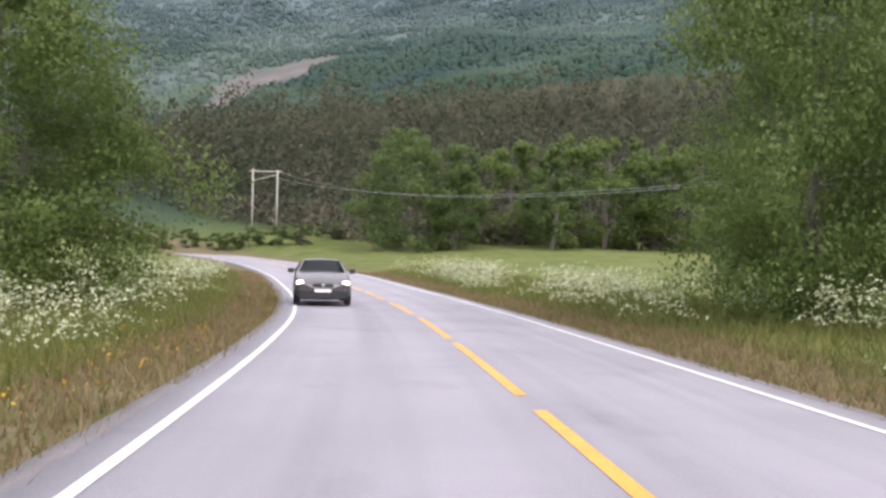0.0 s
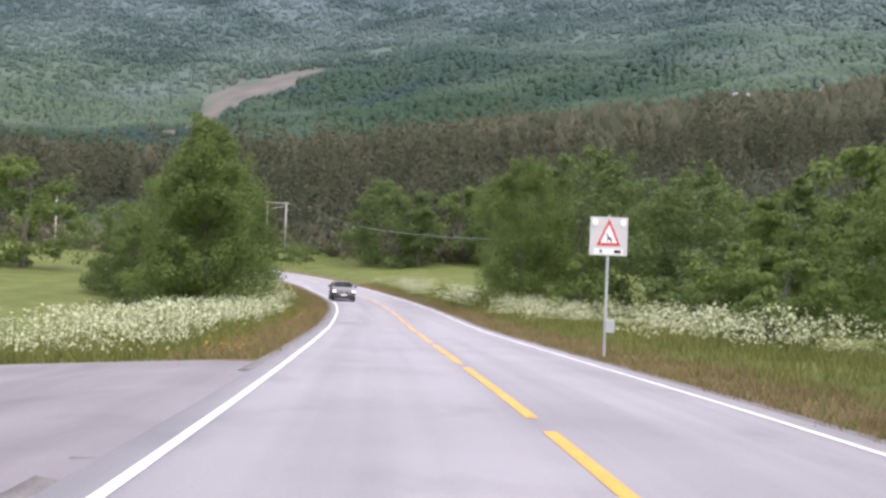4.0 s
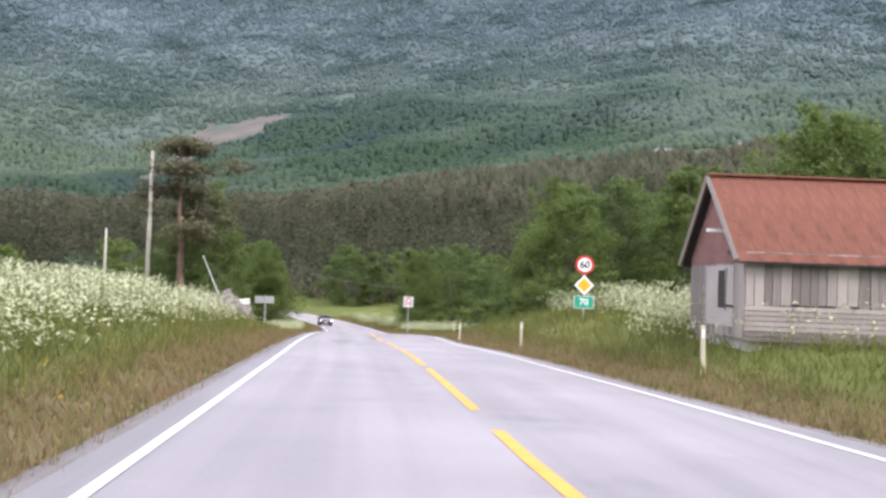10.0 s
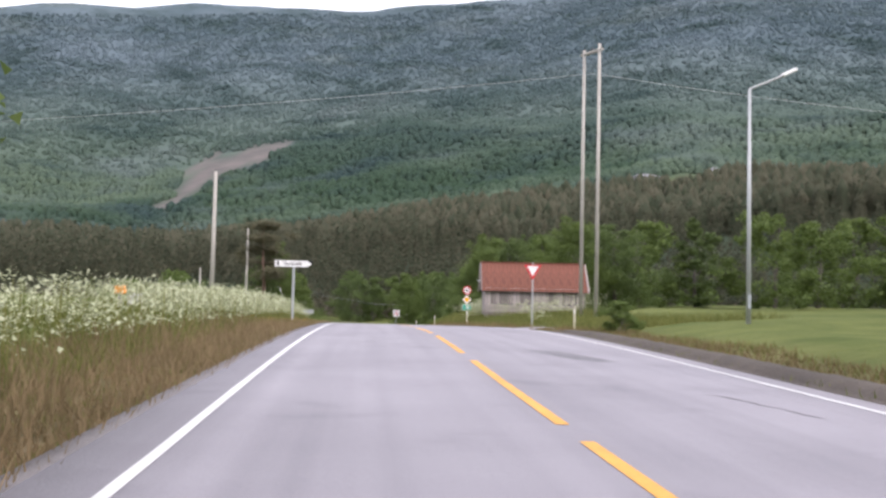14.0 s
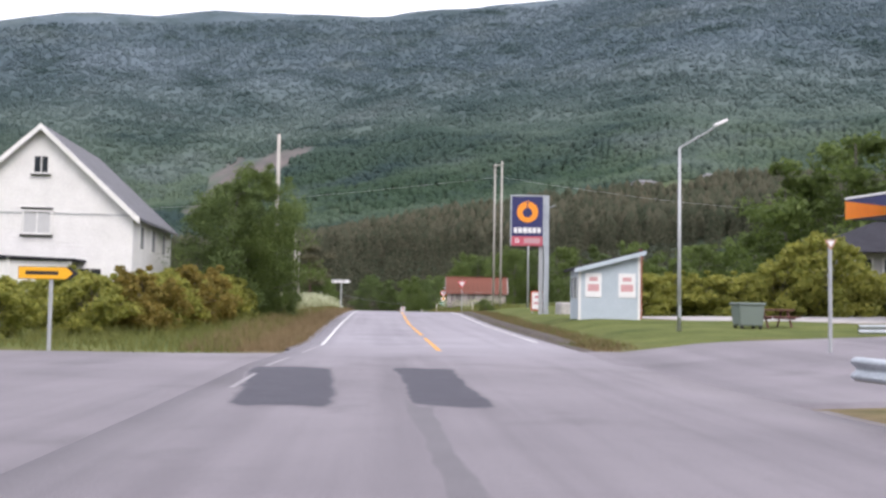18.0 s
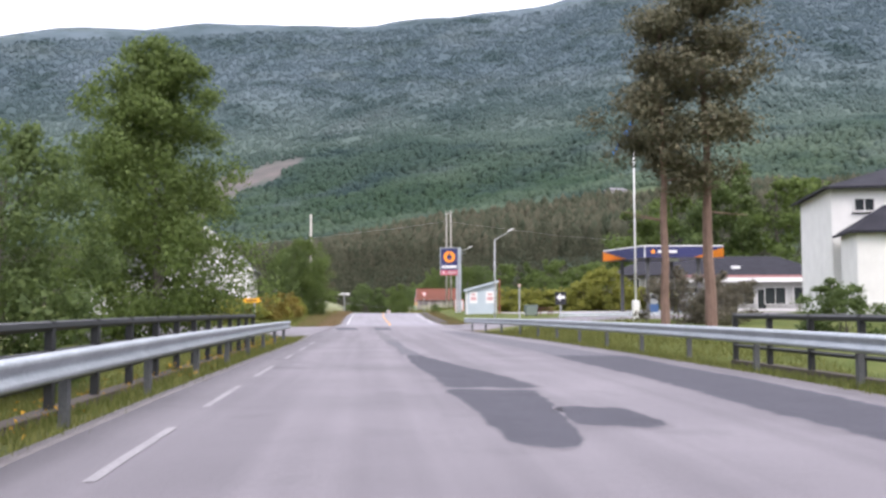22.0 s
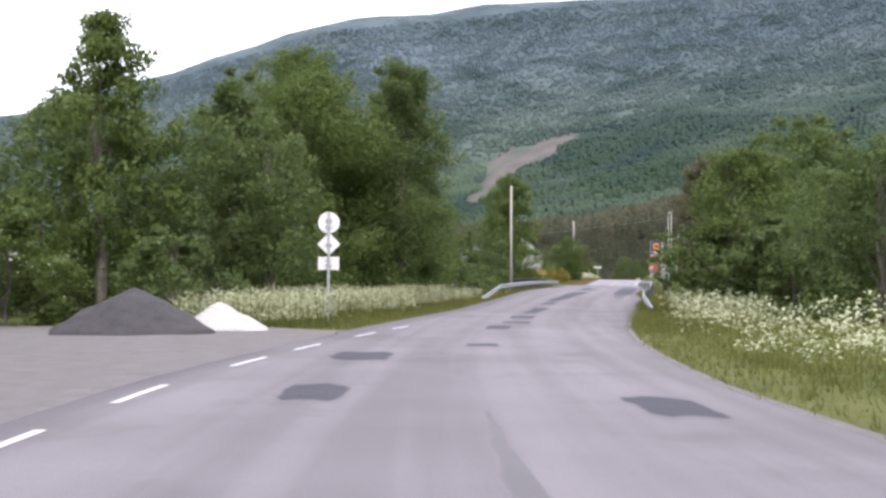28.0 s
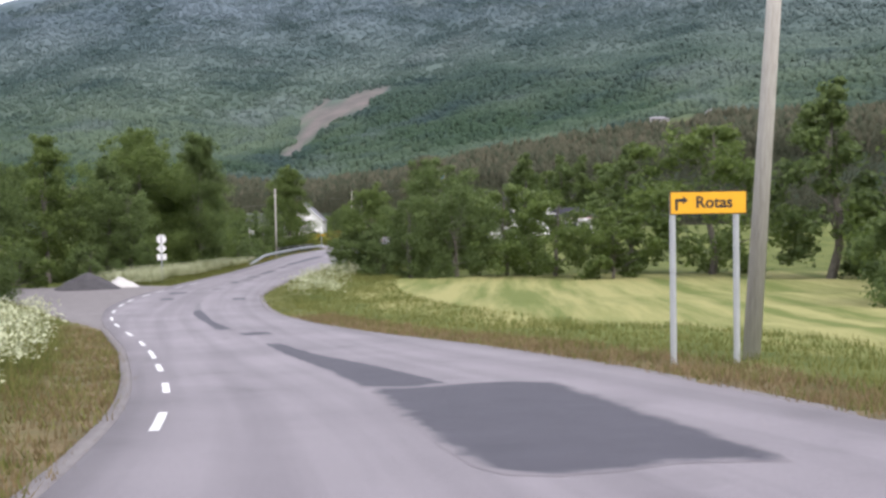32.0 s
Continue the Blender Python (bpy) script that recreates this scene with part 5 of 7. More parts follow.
def umbels(rg, p, hmin, hmax, heads=7, size=0.057):
    n = len(p)
    z = ground_z(p[:, 0], p[:, 1])
    h = rg.uniform(hmin, hmax, n)
    vs = []
    for k in range(heads):
        c = np.c_[p + rg.normal(size=(n, 2)) * 0.24, z + h * rg.uniform(0.68, 1.05, n)]
        for _ in range(2):
            s = size * rg.uniform(0.4, 1.0, n)[:, None]
            a = rg.uniform(0, math.tau, n)
            u = np.stack([np.cos(a), np.sin(a), rg.normal(size=n) * 0.45], 1) * s
            w = np.stack([-np.sin(a), np.cos(a), rg.normal(size=n) * 0.45], 1) * s
            cc = c + rg.normal(size=(n, 3)) * 0.035
            vs.append(np.stack([cc - u, cc + w * 1.3, cc + u], 1).reshape(-1, 3))
    v = np.concatenate(vs)
    stems = np.stack([np.c_[p - 0.006, z], np.c_[p + 0.006, z], np.c_[p + 0.006, z + h * 0.9], np.c_[p - 0.006, z + h * 0.9]], 1).reshape(-1, 3)
    return v, np.arange(len(v)).reshape(-1, 3), stems


def clear_of_sign(p, drift):
    """The mown strip in front of the speed limit sign has no tall flowers."""
    free = ~((p[:, 0] > 7) & (p[:, 0] < 11.8) & (p[:, 1] < -77.5) & (p[:, 1] > -87))
    return p[free], drift[free]


spots = []
for y0, y1, side, lo, hi, n in [(50, 0, -1, 2.6, 10, 800), (0, -32, -1, 2.4, 8, 800), (55, -8, 1, 2.0, 6.5, 1000), (-8, -30, 1, 3.0, 8, 300), (-66, -122, -1, 2.6, 11, 2100), (-122, -150, -1, 2.2, 5.5, 420), (-77, -92, 1, 3.0, 9, 700), (-92, -112, 1, 3.2, 8, 130), (-68, -82, 1, 5.5, 10, 150), (-60, -70, 1, 5, 9, 150),
                                 (-283, -311, -1, 2.2, 7, 2000), (-344, -388, -1, 2.0, 13, 3000), (-290, -332, 1, 1.8, 5, 330), (-264, -284, -1, 2.8, 8, 900)]:
    p = verge_spots(rg, int(n * 1.7), y0, y1, side, lo, hi)
    drift = np.array([noise.noise((x * 0.33, y * 0.33, 5.0)) for x, y in p])
    p, drift = clear_of_sign(p, drift)
    spots.append(p[drift + rg.uniform(-0.2, 0.2, len(p)) > -0.08])
v, f, stems = umbels(rg, np.concatenate(spots), 0.35, 1.3, 11)
stuff("cow_parsley", v, f, UMBEL, "white flowering cow parsley in the verge", "flowers")
stuff("flower_stems", stems, np.arange(len(stems)).reshape(-1, 4), GRASS, "thin green stems of the cow parsley", "flowers")
spots = [verge_spots(rg, n, y0, y1, s, 0.9, 2.8) for y0, y1, s, n in [(15, -30, -1, 130), (-30, -46, -1, 60), (-222, -258, -1, 300), (-258, -277, -1, 200), (-60, -110, -1, 45), (-110, -130, -1, 20)]]
v, f, stems = umbels(rg, np.concatenate(spots), 0.1, 0.28, 4, 0.035)
stuff("yellow_vetch", v, f, BUTTERCUP, "low orange-yellow flowers on the verge", "flowers")


# ---- poles and wires ----
def utility_pole(x, y, top, r, label, arm=0.0, lean=0.0, group=""):
    z = gz(x, y) - 0.3
    t = thing("utility_pole", pose(x, y, z, 0, lean, 0), label, "pole", group)
    h = top - z
    part("pole", shaped(tube, (0, 0, 0), (0, 0, h), r * 1.15, r * 0.8, 12), GREY_WOOD, t, smooth=True)
    part("cap", shaped(tube, (0, 0, h), (0, 0, h + 0.06), r * 0.9, r * 0.5, 12), DARK, t)
    if arm:
        part("crossarm", shaped(box, -arm, arm, -0.07, 0.07, h - 0.75, h - 0.6, 0.01), GREY_WOOD, t)
        for s in (-arm * 0.85, 0.0, arm * 0.85):
            part("insulator", shaped(tube, (s, 0, h - 0.6), (s, 0, h - 0.38), 0.045, 0.03, 8), DARK, t)
    else:
        bm = bmesh.new()
        tube(bm, (r, 0, h - 0.5), (r + 0.16, 0, h - 0.5), 0.02)
        tube(bm, (r + 0.16, 0, h - 0.56), (r + 0.16, 0, h - 0.36), 0.045, 0.03, 8)
        part("bracket", bm, DARK, t)
    return t


utility_pole(-11.4, -56.8, 14.35, 0.13, "weathered grey wooden utility pole above the cow parsley")
utility_pole(-21.7, -30.7, 10.7, 0.11, "distant weathered grey utility pole in the field")
utility_pole(-47.5, 72, 10.6, 0.11, "slim grey utility pole far across the meadow")
utility_pole(-6.15, -103.6, 14.4, 0.13, "pale grey wooden utility pole in white flowers")
utility_pole(-1.95, -147, 17.6, 0.14, "tall grey wooden utility pole behind a birch")
utility_pole(5.3, -258, 14.6, 0.105, "pale grey wooden utility pole beside the guard rail")
utility_pole(-7.6, -186.0, 13.5, 0.13, "grey wooden utility pole in the house garden")
utility_pole(40.75, -366, 19.0, 0.16, "thick weathered grey utility pole by the yellow sign", 0, 4.0)


def pole_pair(p, q, top, r, label, brace):
    zp, zq = gz(*p) - 0.3, gz(*q) - 0.3
    t = thing("portal_pole", pose(*p, zp), label, "pole")
    dx, dy = q[0] - p[0], q[1] - p[1]
    part("pole", shaped(tube, (0, 0, 0), (0, 0, top - zp), r * 1.15, r * 0.85, 12), GREY_WOOD, t, smooth=True)
    part("pole", shaped(tube, (dx, dy, zq - zp), (dx, dy, top - zp - 0.1), r * 1.15, r * 0.85, 12), GREY_WOOD, t, smooth=True)
    hz = top - zp - 0.35
    part("crossbar", shaped(tube, (-0.18 * dx, -0.18 * dy, hz), (1.18 * dx, 1.18 * dy, hz), 0.09, 0.09, 8), GREY_WOOD, t)
    for s in (0.0, 0.5, 1.0):
        part("insulator", shaped(tube, (s * dx, s * dy, hz + 0.09), (s * dx, s * dy, hz + 0.32), 0.05, 0.035, 8), DARK, t)
    if brace:
        part("brace", shaped(tube, (0, 0, hz - 1.4), (dx, dy, hz - 0.4), 0.06, 0.06, 6), GREY_WOOD, t)
    return t


pole_pair((16.35, -108.2), (15.7, -107.0), 21.8, 0.105, "tall twin weathered wooden power poles beside the barn", False)
pole_pair((-31.2, 133), (-27.6, 133), 12.3, 0.15, "wooden portal power pole at the far meadow edge", True)


def wire(p, q, sag, label, r=0.012, n=18):
    p, q = Vector(p), Vector(q)
    t = bmesh.new()
    polytube(t, [p.lerp(q, k / n) - Vector((0, 0, 4 * sag * k / n * (1 - k / n))) for k in range(n + 1)], r, 5)
    ob = new("power_line", mesh_of("power_line", t, POST_GREY))
    return tagged(ob, label, "cable")


wire((16.1, -107.6, 20.2), (-42, -107.5, 14.6), 0.6, "thin grey power line over the road")
wire((16.1, -107.6, 20.2), (70, -118, 15.5), 1.2, "thin grey power line over the meadow")
wire((-27.6, 133, 12.0), (34, -6, 9.0), 4.6, "sagging power line along the meadow trees", 0.011, 26)
wire((-31.2, 133, 12.0), (36, -8, 9.2), 4.6, "sagging power line along the meadow trees", 0.011, 26)


# ---- road signs ----
def sign_post(t, x, h, r=0.035, n=10):
    bm = shaped(tube, (x, 0.05, -0.4), (x, 0.05, h), r, r, n)
    tube(bm, (x, 0.05, h), (x, 0.05, h + 0.012), r * 1.1, r * 1.1, n)
    return part("post", bm, POST_GREY, t, smooth=False)


def panel(name, t, outline, y, mat, thick=0.018, label=""):
    return part(name, shaped(prism, outline, y, y + thick), mat, t, label)


def tri_shape(cx, cz, r, up=True):
    s = 1 if up else -1
    return [(cx - r * 0.95, cz - s * r * 0.55), (cx + r * 0.95, cz - s * r * 0.55), (cx, cz + s * r * 1.1)]


def rect(x0, x1, z0, z1):
    return [(x0, z0), (x1, z0), (x1, z1), (x0, z1)]


def diamond(cx, cz, r):
    return [(cx - r, cz), (cx, cz - r), (cx + r, cz), (cx, cz + r)]


def bars(t, mat, rows):
    for x0, x1, z0, z1, y in rows:
        panel("print_bar", t, rect(x0, x1, z0, z1), y, mat, 0.004)


z = gz(4.95, -28.2)
t = thing("warning_sign", pose(4.87, -28.2, z, 0, 0, -3) @ Matrix.Diagonal((0.76, 1, 1, 1)), "grey square board with a red-edged animal warning triangle", "road sign")
sign_post(t, 0, 5.65 - z, 0.045)
c = 5.16 - z
panel("board", t, rect(-0.6, 0.6, c - 0.48, c + 0.46), 0.0, plain("grey_sign_board", (0.5, 0.5, 0.5), 0.5))
panel("triangle", t, tri_shape(0, c - 0.02, 0.4), -0.006, RED, 0.006)
panel("triangle_face", t, tri_shape(0, c - 0.02, 0.28), -0.011, WHITE, 0.005)
panel("symbol", t, [(x * 0.75, c - 0.03 + v * 0.75) for x, v in ((-0.1, -0.17), (-0.05, -0.02), (-0.12, 0.12), (-0.06, 0.12), (0.0, 0.0), (0.12, -0.02), (0.13, -0.17), (0.08, -0.17), (0.07, -0.08), (-0.03, -0.08), (-0.06, -0.17))], -0.015, BLACK, 0.004)
for s in (-0.45, 0.45):
    part("flash_lamp", shaped(tube, (s, -0.03, c + 0.33), (s, 0.0, c + 0.33), 0.09, 0.09, 18), WHITE, t)
panel("distance_plate", t, rect(-0.46, 0.46, c - 0.45, c - 0.31), -0.005, WHITE, 0.005)
bars(t, BLACK, [(-0.28, -0.2, c - 0.42, c - 0.34, -0.009), (0.18, 0.4, c - 0.42, c - 0.34, -0.009)])
bm = shaped(box, -0.02, 0.28, -0.1, 0.1, 0.72, 1.04, 0.01)
part("control_box", bm, POST_GREY, t, "grey metal control box")

z = gz(-5.45, -47.6)
t = thing("direction_sign", pose(-5.45, -47.6, z, 0, 0, 4), "two white direction plates on a grey post", "road sign")
sign_post(t, 0, 5.65 - z, 0.05)
for x0, x1 in ((-0.72, -0.09), (-0.06, 0.6)):
    panel("plate", t, rect(x0, x1, 5.1 - z, 5.58 - z), 0.0, POST_GREY)
bars(t, STEEL, [(-0.66, -0.2, 5.38 - z, 5.44 - z, -0.004), (-0.66, -0.3, 5.22 - z, 5.28 - z, -0.004), (0.0, 0.5, 5.38 - z, 5.44 - z, -0.004)])

z = gz(11.1, -78.4)
t = thing("speed_limit_sign", pose(11.1, -78.4, z, 0, 0, -4), "speed limit, priority road and route plates on one post", "road sign")
sign_post(t, 0, 8.2 - z, 0.04)
c = 7.85 - z
panel("speed_disc", t, disc(0, c, 0.375), 0.0, RED)
panel("speed_face", t, disc(0, c, 0.275), -0.006, WHITE, 0.006)
lettering("60", 0.4, BLACK, t, pose(0, -0.009, c, 90, 0, 0))
c = 7.05 - z
panel("priority_edge", t, diamond(0, c, 0.39), 0.0, WHITE)
panel("priority_face", t, diamond(0, c, 0.27), -0.006, YELLOW, 0.006)
c = 6.38 - z
panel("route_edge", t, rect(-0.39, 0.39, c - 0.25, c + 0.25), 0.0, WHITE)
panel("route_plate", t, rect(-0.365, 0.365, c - 0.225, c + 0.225), -0.006, GREEN, 0.006)
lettering("70", 0.36, WHITE, t, pose(0, -0.009, c, 90, 0, 0))

z = gz(-0.2, -113.4)
t = thing("direction_sign", pose(-0.2, -113.4, z, 0, 0, 2), "white arrow-shaped tourist information sign on a post", "road sign")
sign_post(t, 0.0, 8.45 - z, 0.06, 12)
c = 8.52 - z
panel("arrow_board", t, [(-0.95, c - 0.16), (0.68, c - 0.16), (0.92, c), (0.68, c + 0.16), (-0.95, c + 0.16)], -0.03, WHITE, 0.03)
panel("arrow_backing", t, rect(0.6, 0.93, c - 0.03, c + 0.16), 0.004, BLACK, 0.01)
lettering("Turistinfo", 0.235, BLACK, t, pose(-0.05, -0.033, c, 90, 0, 0))
panel("info_symbol", t, rect(-0.84, -0.74, c - 0.11, c + 0.11), -0.034, BLACK, 0.004)

z = gz(12.0, -113.3)
t = thing("yield_sign", pose(12.0, -113.3, z, 0, 0, -6), "red-edged white give-way triangle on a grey post", "road sign")
sign_post(t, 0, 8.9 - z, 0.035)
panel("triangle", t, tri_shape(0, 8.5 - z, 0.47, False), 0.0, RED)
panel("triangle_face", t, tri_shape(0, 8.52 - z, 0.31, False), -0.006, WHITE, 0.006)

z = gz(-2.9, -184.6)
t = thing("direction_sign", pose(-2.6, -184.6, z, 0, 0, 6), "yellow arrow-shaped direction sign on a grey post", "road sign")
sign_post(t, 0.0, 7.2 - z, 0.055)
c = 7.22 - z
panel("arrow_backing", t, [(-0.85, c - 0.17), (0.5, c - 0.17), (0.72, c), (0.5, c + 0.17), (-0.85, c + 0.17)], -0.02, BLACK, 0.03)
panel("arrow_board", t, [(-0.84, c - 0.16), (0.4, c - 0.16), (0.58, c), (0.4, c + 0.16), (-0.84, c + 0.16)], -0.03, YELLOW, 0.012)
bars(t, BLACK, [(-0.66, 0.2, c - 0.05, c + 0.05, -0.034)])

z = gz(7.55, -307.7)
t = thing("road_sign_back", pose(7.55, -307.7, z, 0, 0, 12), "grey backs of a round, a diamond and a square sign", "road sign")
sign_post(t, 0, 9.2 - z, 0.045)
for nm, o in (("round_plate", disc(0, 8.85 - z, 0.39)), ("diamond_plate", diamond(0, 8.08 - z, 0.42)), ("square_plate", rect(-0.38, 0.38, 7.15 - z, 7.62 - z))):
    panel(nm, t, o, 0.1, WHITE, 0.015)
for zz in (8.95, 8.7, 8.08, 7.5, 7.3):
    part("clamp", shaped(box, -0.12, 0.12, 0.0, 0.1, zz - z - 0.02, zz - z + 0.02), POST_GREY, t)

z = gz(39.6, -367.6)
t = thing("direction_sign", pose(38.9, -367.6, z, 0, 0, 2), "yellow diversion sign with black lettering on two posts", "road sign")
sign_post(t, 0.06, 10.45 - z, 0.06, 12)
sign_post(t, 1.24, 10.45 - z, 0.06, 12)
panel("board_edge", t, rect(0.0, 1.43, 10.06 - z, 10.5 - z), -0.01, BLACK, 0.02)
panel("board", t, rect(0.02, 1.41, 10.08 - z, 10.48 - z), -0.016, YELLOW, 0.01)
lettering("Rotas", 0.3, BLACK, t, pose(0.82, -0.019, 10.28 - z, 90, 0, 0))
panel("turn_arrow", t, [(0.1, 10.14 - z), (0.15, 10.14 - z), (0.15, 10.3 - z), (0.24, 10.3 - z), (0.24, 10.25 - z), (0.34, 10.33 - z), (0.24, 10.41 - z), (0.24, 10.36 - z), (0.1, 10.36 - z)], -0.02, BLACK, 0.005)


CREAM = plain("weathered_cream_plastic", (0.5, 0.46, 0.34), 0.6)


def marker_post(x, y, h=0.95):
    z = gz(x, y)
    t = thing("delineator_post", pose(x, y, z, 0, random.uniform(-4, 4), 0), "slim pale plastic marker post in the verge", "marker post", "roadside marker posts")
    part("post", shaped(box, -0.045, 0.045, -0.03, 0.03, -0.2, h, 0.01), CREAM, t)
    part("reflector", shaped(box, -0.03, 0.03, -0.036, -0.03, h - 0.25, h - 0.08), WHITE, t)


for x, y in [(8.0, -45.4), (6.9, -68.4), (8.2, -82.0), (9.8, -97.4), (12.6, -122)]:
    marker_post(x, y)

z = gz(18.2, -186.4)
t = thing("marker_sign", pose(18.2, -186.4, z, 0, 0, 0), "small yield triangle seen edge-on atop a wooden post", "road sign")
sign_post(t, 0, 8.4 - z, 0.05)
panel("triangle", t, tri_shape(0, 8.3 - z, 0.17, False), 0.0, plain("dull_orange_edge", (0.45, 0.26, 0.16), 0.6))
panel("triangle_face", t, tri_shape(0, 8.31 - z, 0.1, False), -0.006, WHITE, 0.006)
z = gz(21.9, -183.4)
t = thing("arrow_sign", pose(21.9, -183.4, z, 0, 0, -4), "dark square board with a white left-pointing arrow", "road sign")
sign_post(t, 0, 7.4 - z, 0.05)
c = 7.4 - z
panel("board", t, rect(-0.45, 0.45, c - 0.6, c + 0.45), 0.0, DARK, 0.03)
panel("arrow", t, [(-0.35, c), (0.0, c + 0.32), (0.0, c + 0.12), (0.34, c + 0.12), (0.34, c - 0.12), (0.0, c - 0.12), (0.0, c - 0.32)], -0.006, WHITE, 0.006)


# ---- street lamps and flagpole ----
def street_lamp(x, y, elbow, tip, label):
    z = gz(x, y)
    t = thing("street_lamp", pose(x, y, z), label, "street lamp")
    part("pole", shaped(tube, (0, 0, -0.3), (0, 0, elbow - z), 0.085, 0.05, 12), POST_GREY, t, smooth=True)
    tx, ty, tz = tip[0] - x, tip[1] - y, tip[2] - z
    part("arm", shaped(tube, (0, 0, elbow - z), (tx * 0.8, ty * 0.8, elbow - z + (tz - elbow + z) * 0.8), 0.04, 0.035, 8), POST_GREY, t)
    bm = shaped(box, -0.09, 0.09, -0.28, 0.28, -0.06, 0.06, 0.03)
    head = part("lamp_head", bm, WHITE, t, "pale grey luminaire head")
    head.matrix_local = Matrix.Translation((tx * 0.95, ty * 0.95, tz)) @ pose(0, 0, 0, 0, -25, 0) @ pose(0, 0, 0, 0, 0, 90)
    part("door_plate", shaped(box, -0.05, 0.05, -0.095, -0.07, 0.5, 0.95), STEEL, t)


street_lamp(17.3, -175.1, 12.6, (18.8, -175.6, 13.5), "grey street lamp with one raised arm")
street_lamp(16.6, -131.5, 14.0, (18.0, -131.5, 14.6), "slim grey street lamp in the grass")
z = gz(24.4, -198.8)
t = thing("flagpole", pose(24.4, -198.8, z), "white flagpole with a blue pennant on a pale base", "flagpole")
part("pole", shaped(tube, (0, 0, 0), (0, 0, 19.2 - z), 0.075, 0.035, 12), WHITE, t, smooth=True)
part("base", shaped(box, -0.23, 0.23, -0.2, 0.2, -0.2, 1.25, 0.05), WHITE_PAINT, t, "pale concrete block base")
part("finial", shaped(tube, (0, 0, 19.2 - z), (0, 0, 19.33 - z), 0.07, 0.05, 10), WHITE, t)
bm = bmesh.new()
rows = []
for k in range(9):
    u = k / 8
    w = 0.42 * (1 - u) + 0.04
    rows.append((bm.verts.new((-0.05 - 1.35 * u, 0.12 * math.sin(5 * u), 18.6 - z - 1.9 * u + w)), bm.verts.new((-0.05 - 1.35 * u, 0.12 * math.sin(5 * u + 0.6), 18.6 - z - 1.9 * u - w))))
for a, b in zip(rows[:-1], rows[1:]):
    bm.faces.new((a[0], b[0], b[1], a[1]))
bmesh.ops.solidify(bm, geom=bm.faces, thickness=0.012)
part("pennant", bm, PENNANT, t, "wind-blown blue pennant")


# ---- guard rails and bridge railings ----
def offset_line(y0, y1, off, step=2):
    ids = np.arange(along(y0), along(y1) + 1, step)
    o = by_y(off, ROAD_Y[ids]) if isinstance(off, list) else np.full(len(ids), off)
    return np.c_[LINE[ids, :2] + ACROSS[ids] * o[:, None], LINE[ids, 2]]


def guard_rail(pts, face, label, dip=True):
    """A W-shaped beam on posts; face is +1 when the beam's waves look east."""
    t = thing("guard_rail", pose(*pts[0]), label, "guard rail")
    o = pts[0]
    prof = [(0.0, 0.44), (0.07, 0.48), (0.07, 0.53), (0.0, 0.58), (0.0, 0.62), (0.07, 0.67), (0.07, 0.72), (0.0, 0.76), (-0.02, 0.76), (0.045, 0.71), (0.045, 0.68), (-0.025, 0.62), (-0.025, 0.58), (0.045, 0.52), (0.045, 0.49), (-0.02, 0.44)]
    n = len(pts)
    tan = np.gradient(pts[:, :2], axis=0)
    tan /= np.linalg.norm(tan, axis=1)[:, None]
    nor = np.c_[-tan[:, 1], tan[:, 0]] * face
    v = []
    for k in range(n):
        drop = max(0.0, (k - (n - 5)) / 4) * 0.72 if dip else 0.0
        for a, b in prof:
            v.append((*(pts[k, :2] - o[:2] + nor[k] * a), pts[k, 2] - o[2] + b - drop))
    m = len(prof)
    f = [(k * m + j, k * m + (j + 1) % m, (k + 1) * m + (j + 1) % m, (k + 1) * m + j) for k in range(n - 1) for j in range(m)]
    part("beam", raw_mesh("beam", np.array(v), np.array(f), STEEL), None, t, "ribbed galvanised steel beam")
    me = mesh_of("post", shaped(box, -0.05, 0.05, -0.06, 0.06, -0.5, 0.7), DULL_STEEL)
    for k in range(1, n - (5 if dip else 1), 2):
        p = part("post", me, None, t)
        p.matrix_local = Matrix.Translation((*(pts[k, :2] - o[:2] - nor[k] * 0.08), pts[k, 2] - o[2]))
    return t


w = offset_line(-219.5, -278, [(-219, -3.35), (-268, -3.3), (-278, -3.45)])
guard_rail(w, 1, "galvanised steel guard rail along the bridge approach, its end sunk")
e = offset_line(-199.3, -291, [(-199, 6.35), (-215, 7.7), (-250, 7.9), (-270, 7.6), (-283, 6.9), (-291, 7.3)])
guard_rail(e, -1, "long galvanised steel guard rail beside the grass strip")
far_rail = np.array([(22.5 + 1.6 * k, -178.6 + 0.55 * k, 5.3 + 0.01 * k) for k in range(11)])
guard_rail(far_rail, -1, "short steel guard rail before the petrol station", False)


def bridge_railing(y0, y1, off, label):
    pts = offset_line(y0, y1, off, 2)
    t = thing("bridge_railing", pose(*pts[0]), label, "railing")
    o = pts[0]
    me = mesh_of("post", shaped(box, -0.06, 0.06, -0.06, 0.06, -1.2, 1.05, 0.01), DARK)
    for k in range(len(pts)):
        p = part("post", me, None, t)
        p.matrix_local = Matrix.Translation(pts[k] - o)
    for h, hh in ((0.98, 0.07), (0.62, 0.05), (0.25, 0.05)):
        part("rail", shaped(polytube, [Vector(p - o) + Vector((0, 0, h)) for p in pts], hh), DARK, t)
    part("kerb_beam", shaped(polytube, [Vector(p - o) + Vector((0, 0, -0.25)) for p in pts], 0.2, 4), SOIL, t, "dark edge beam")


bridge_railing(-226, -258, -4.2, "dark timber bridge railing behind the guard rail")
bridge_railing(-238, -262, 9.1, "dark timber bridge railing over the stream")


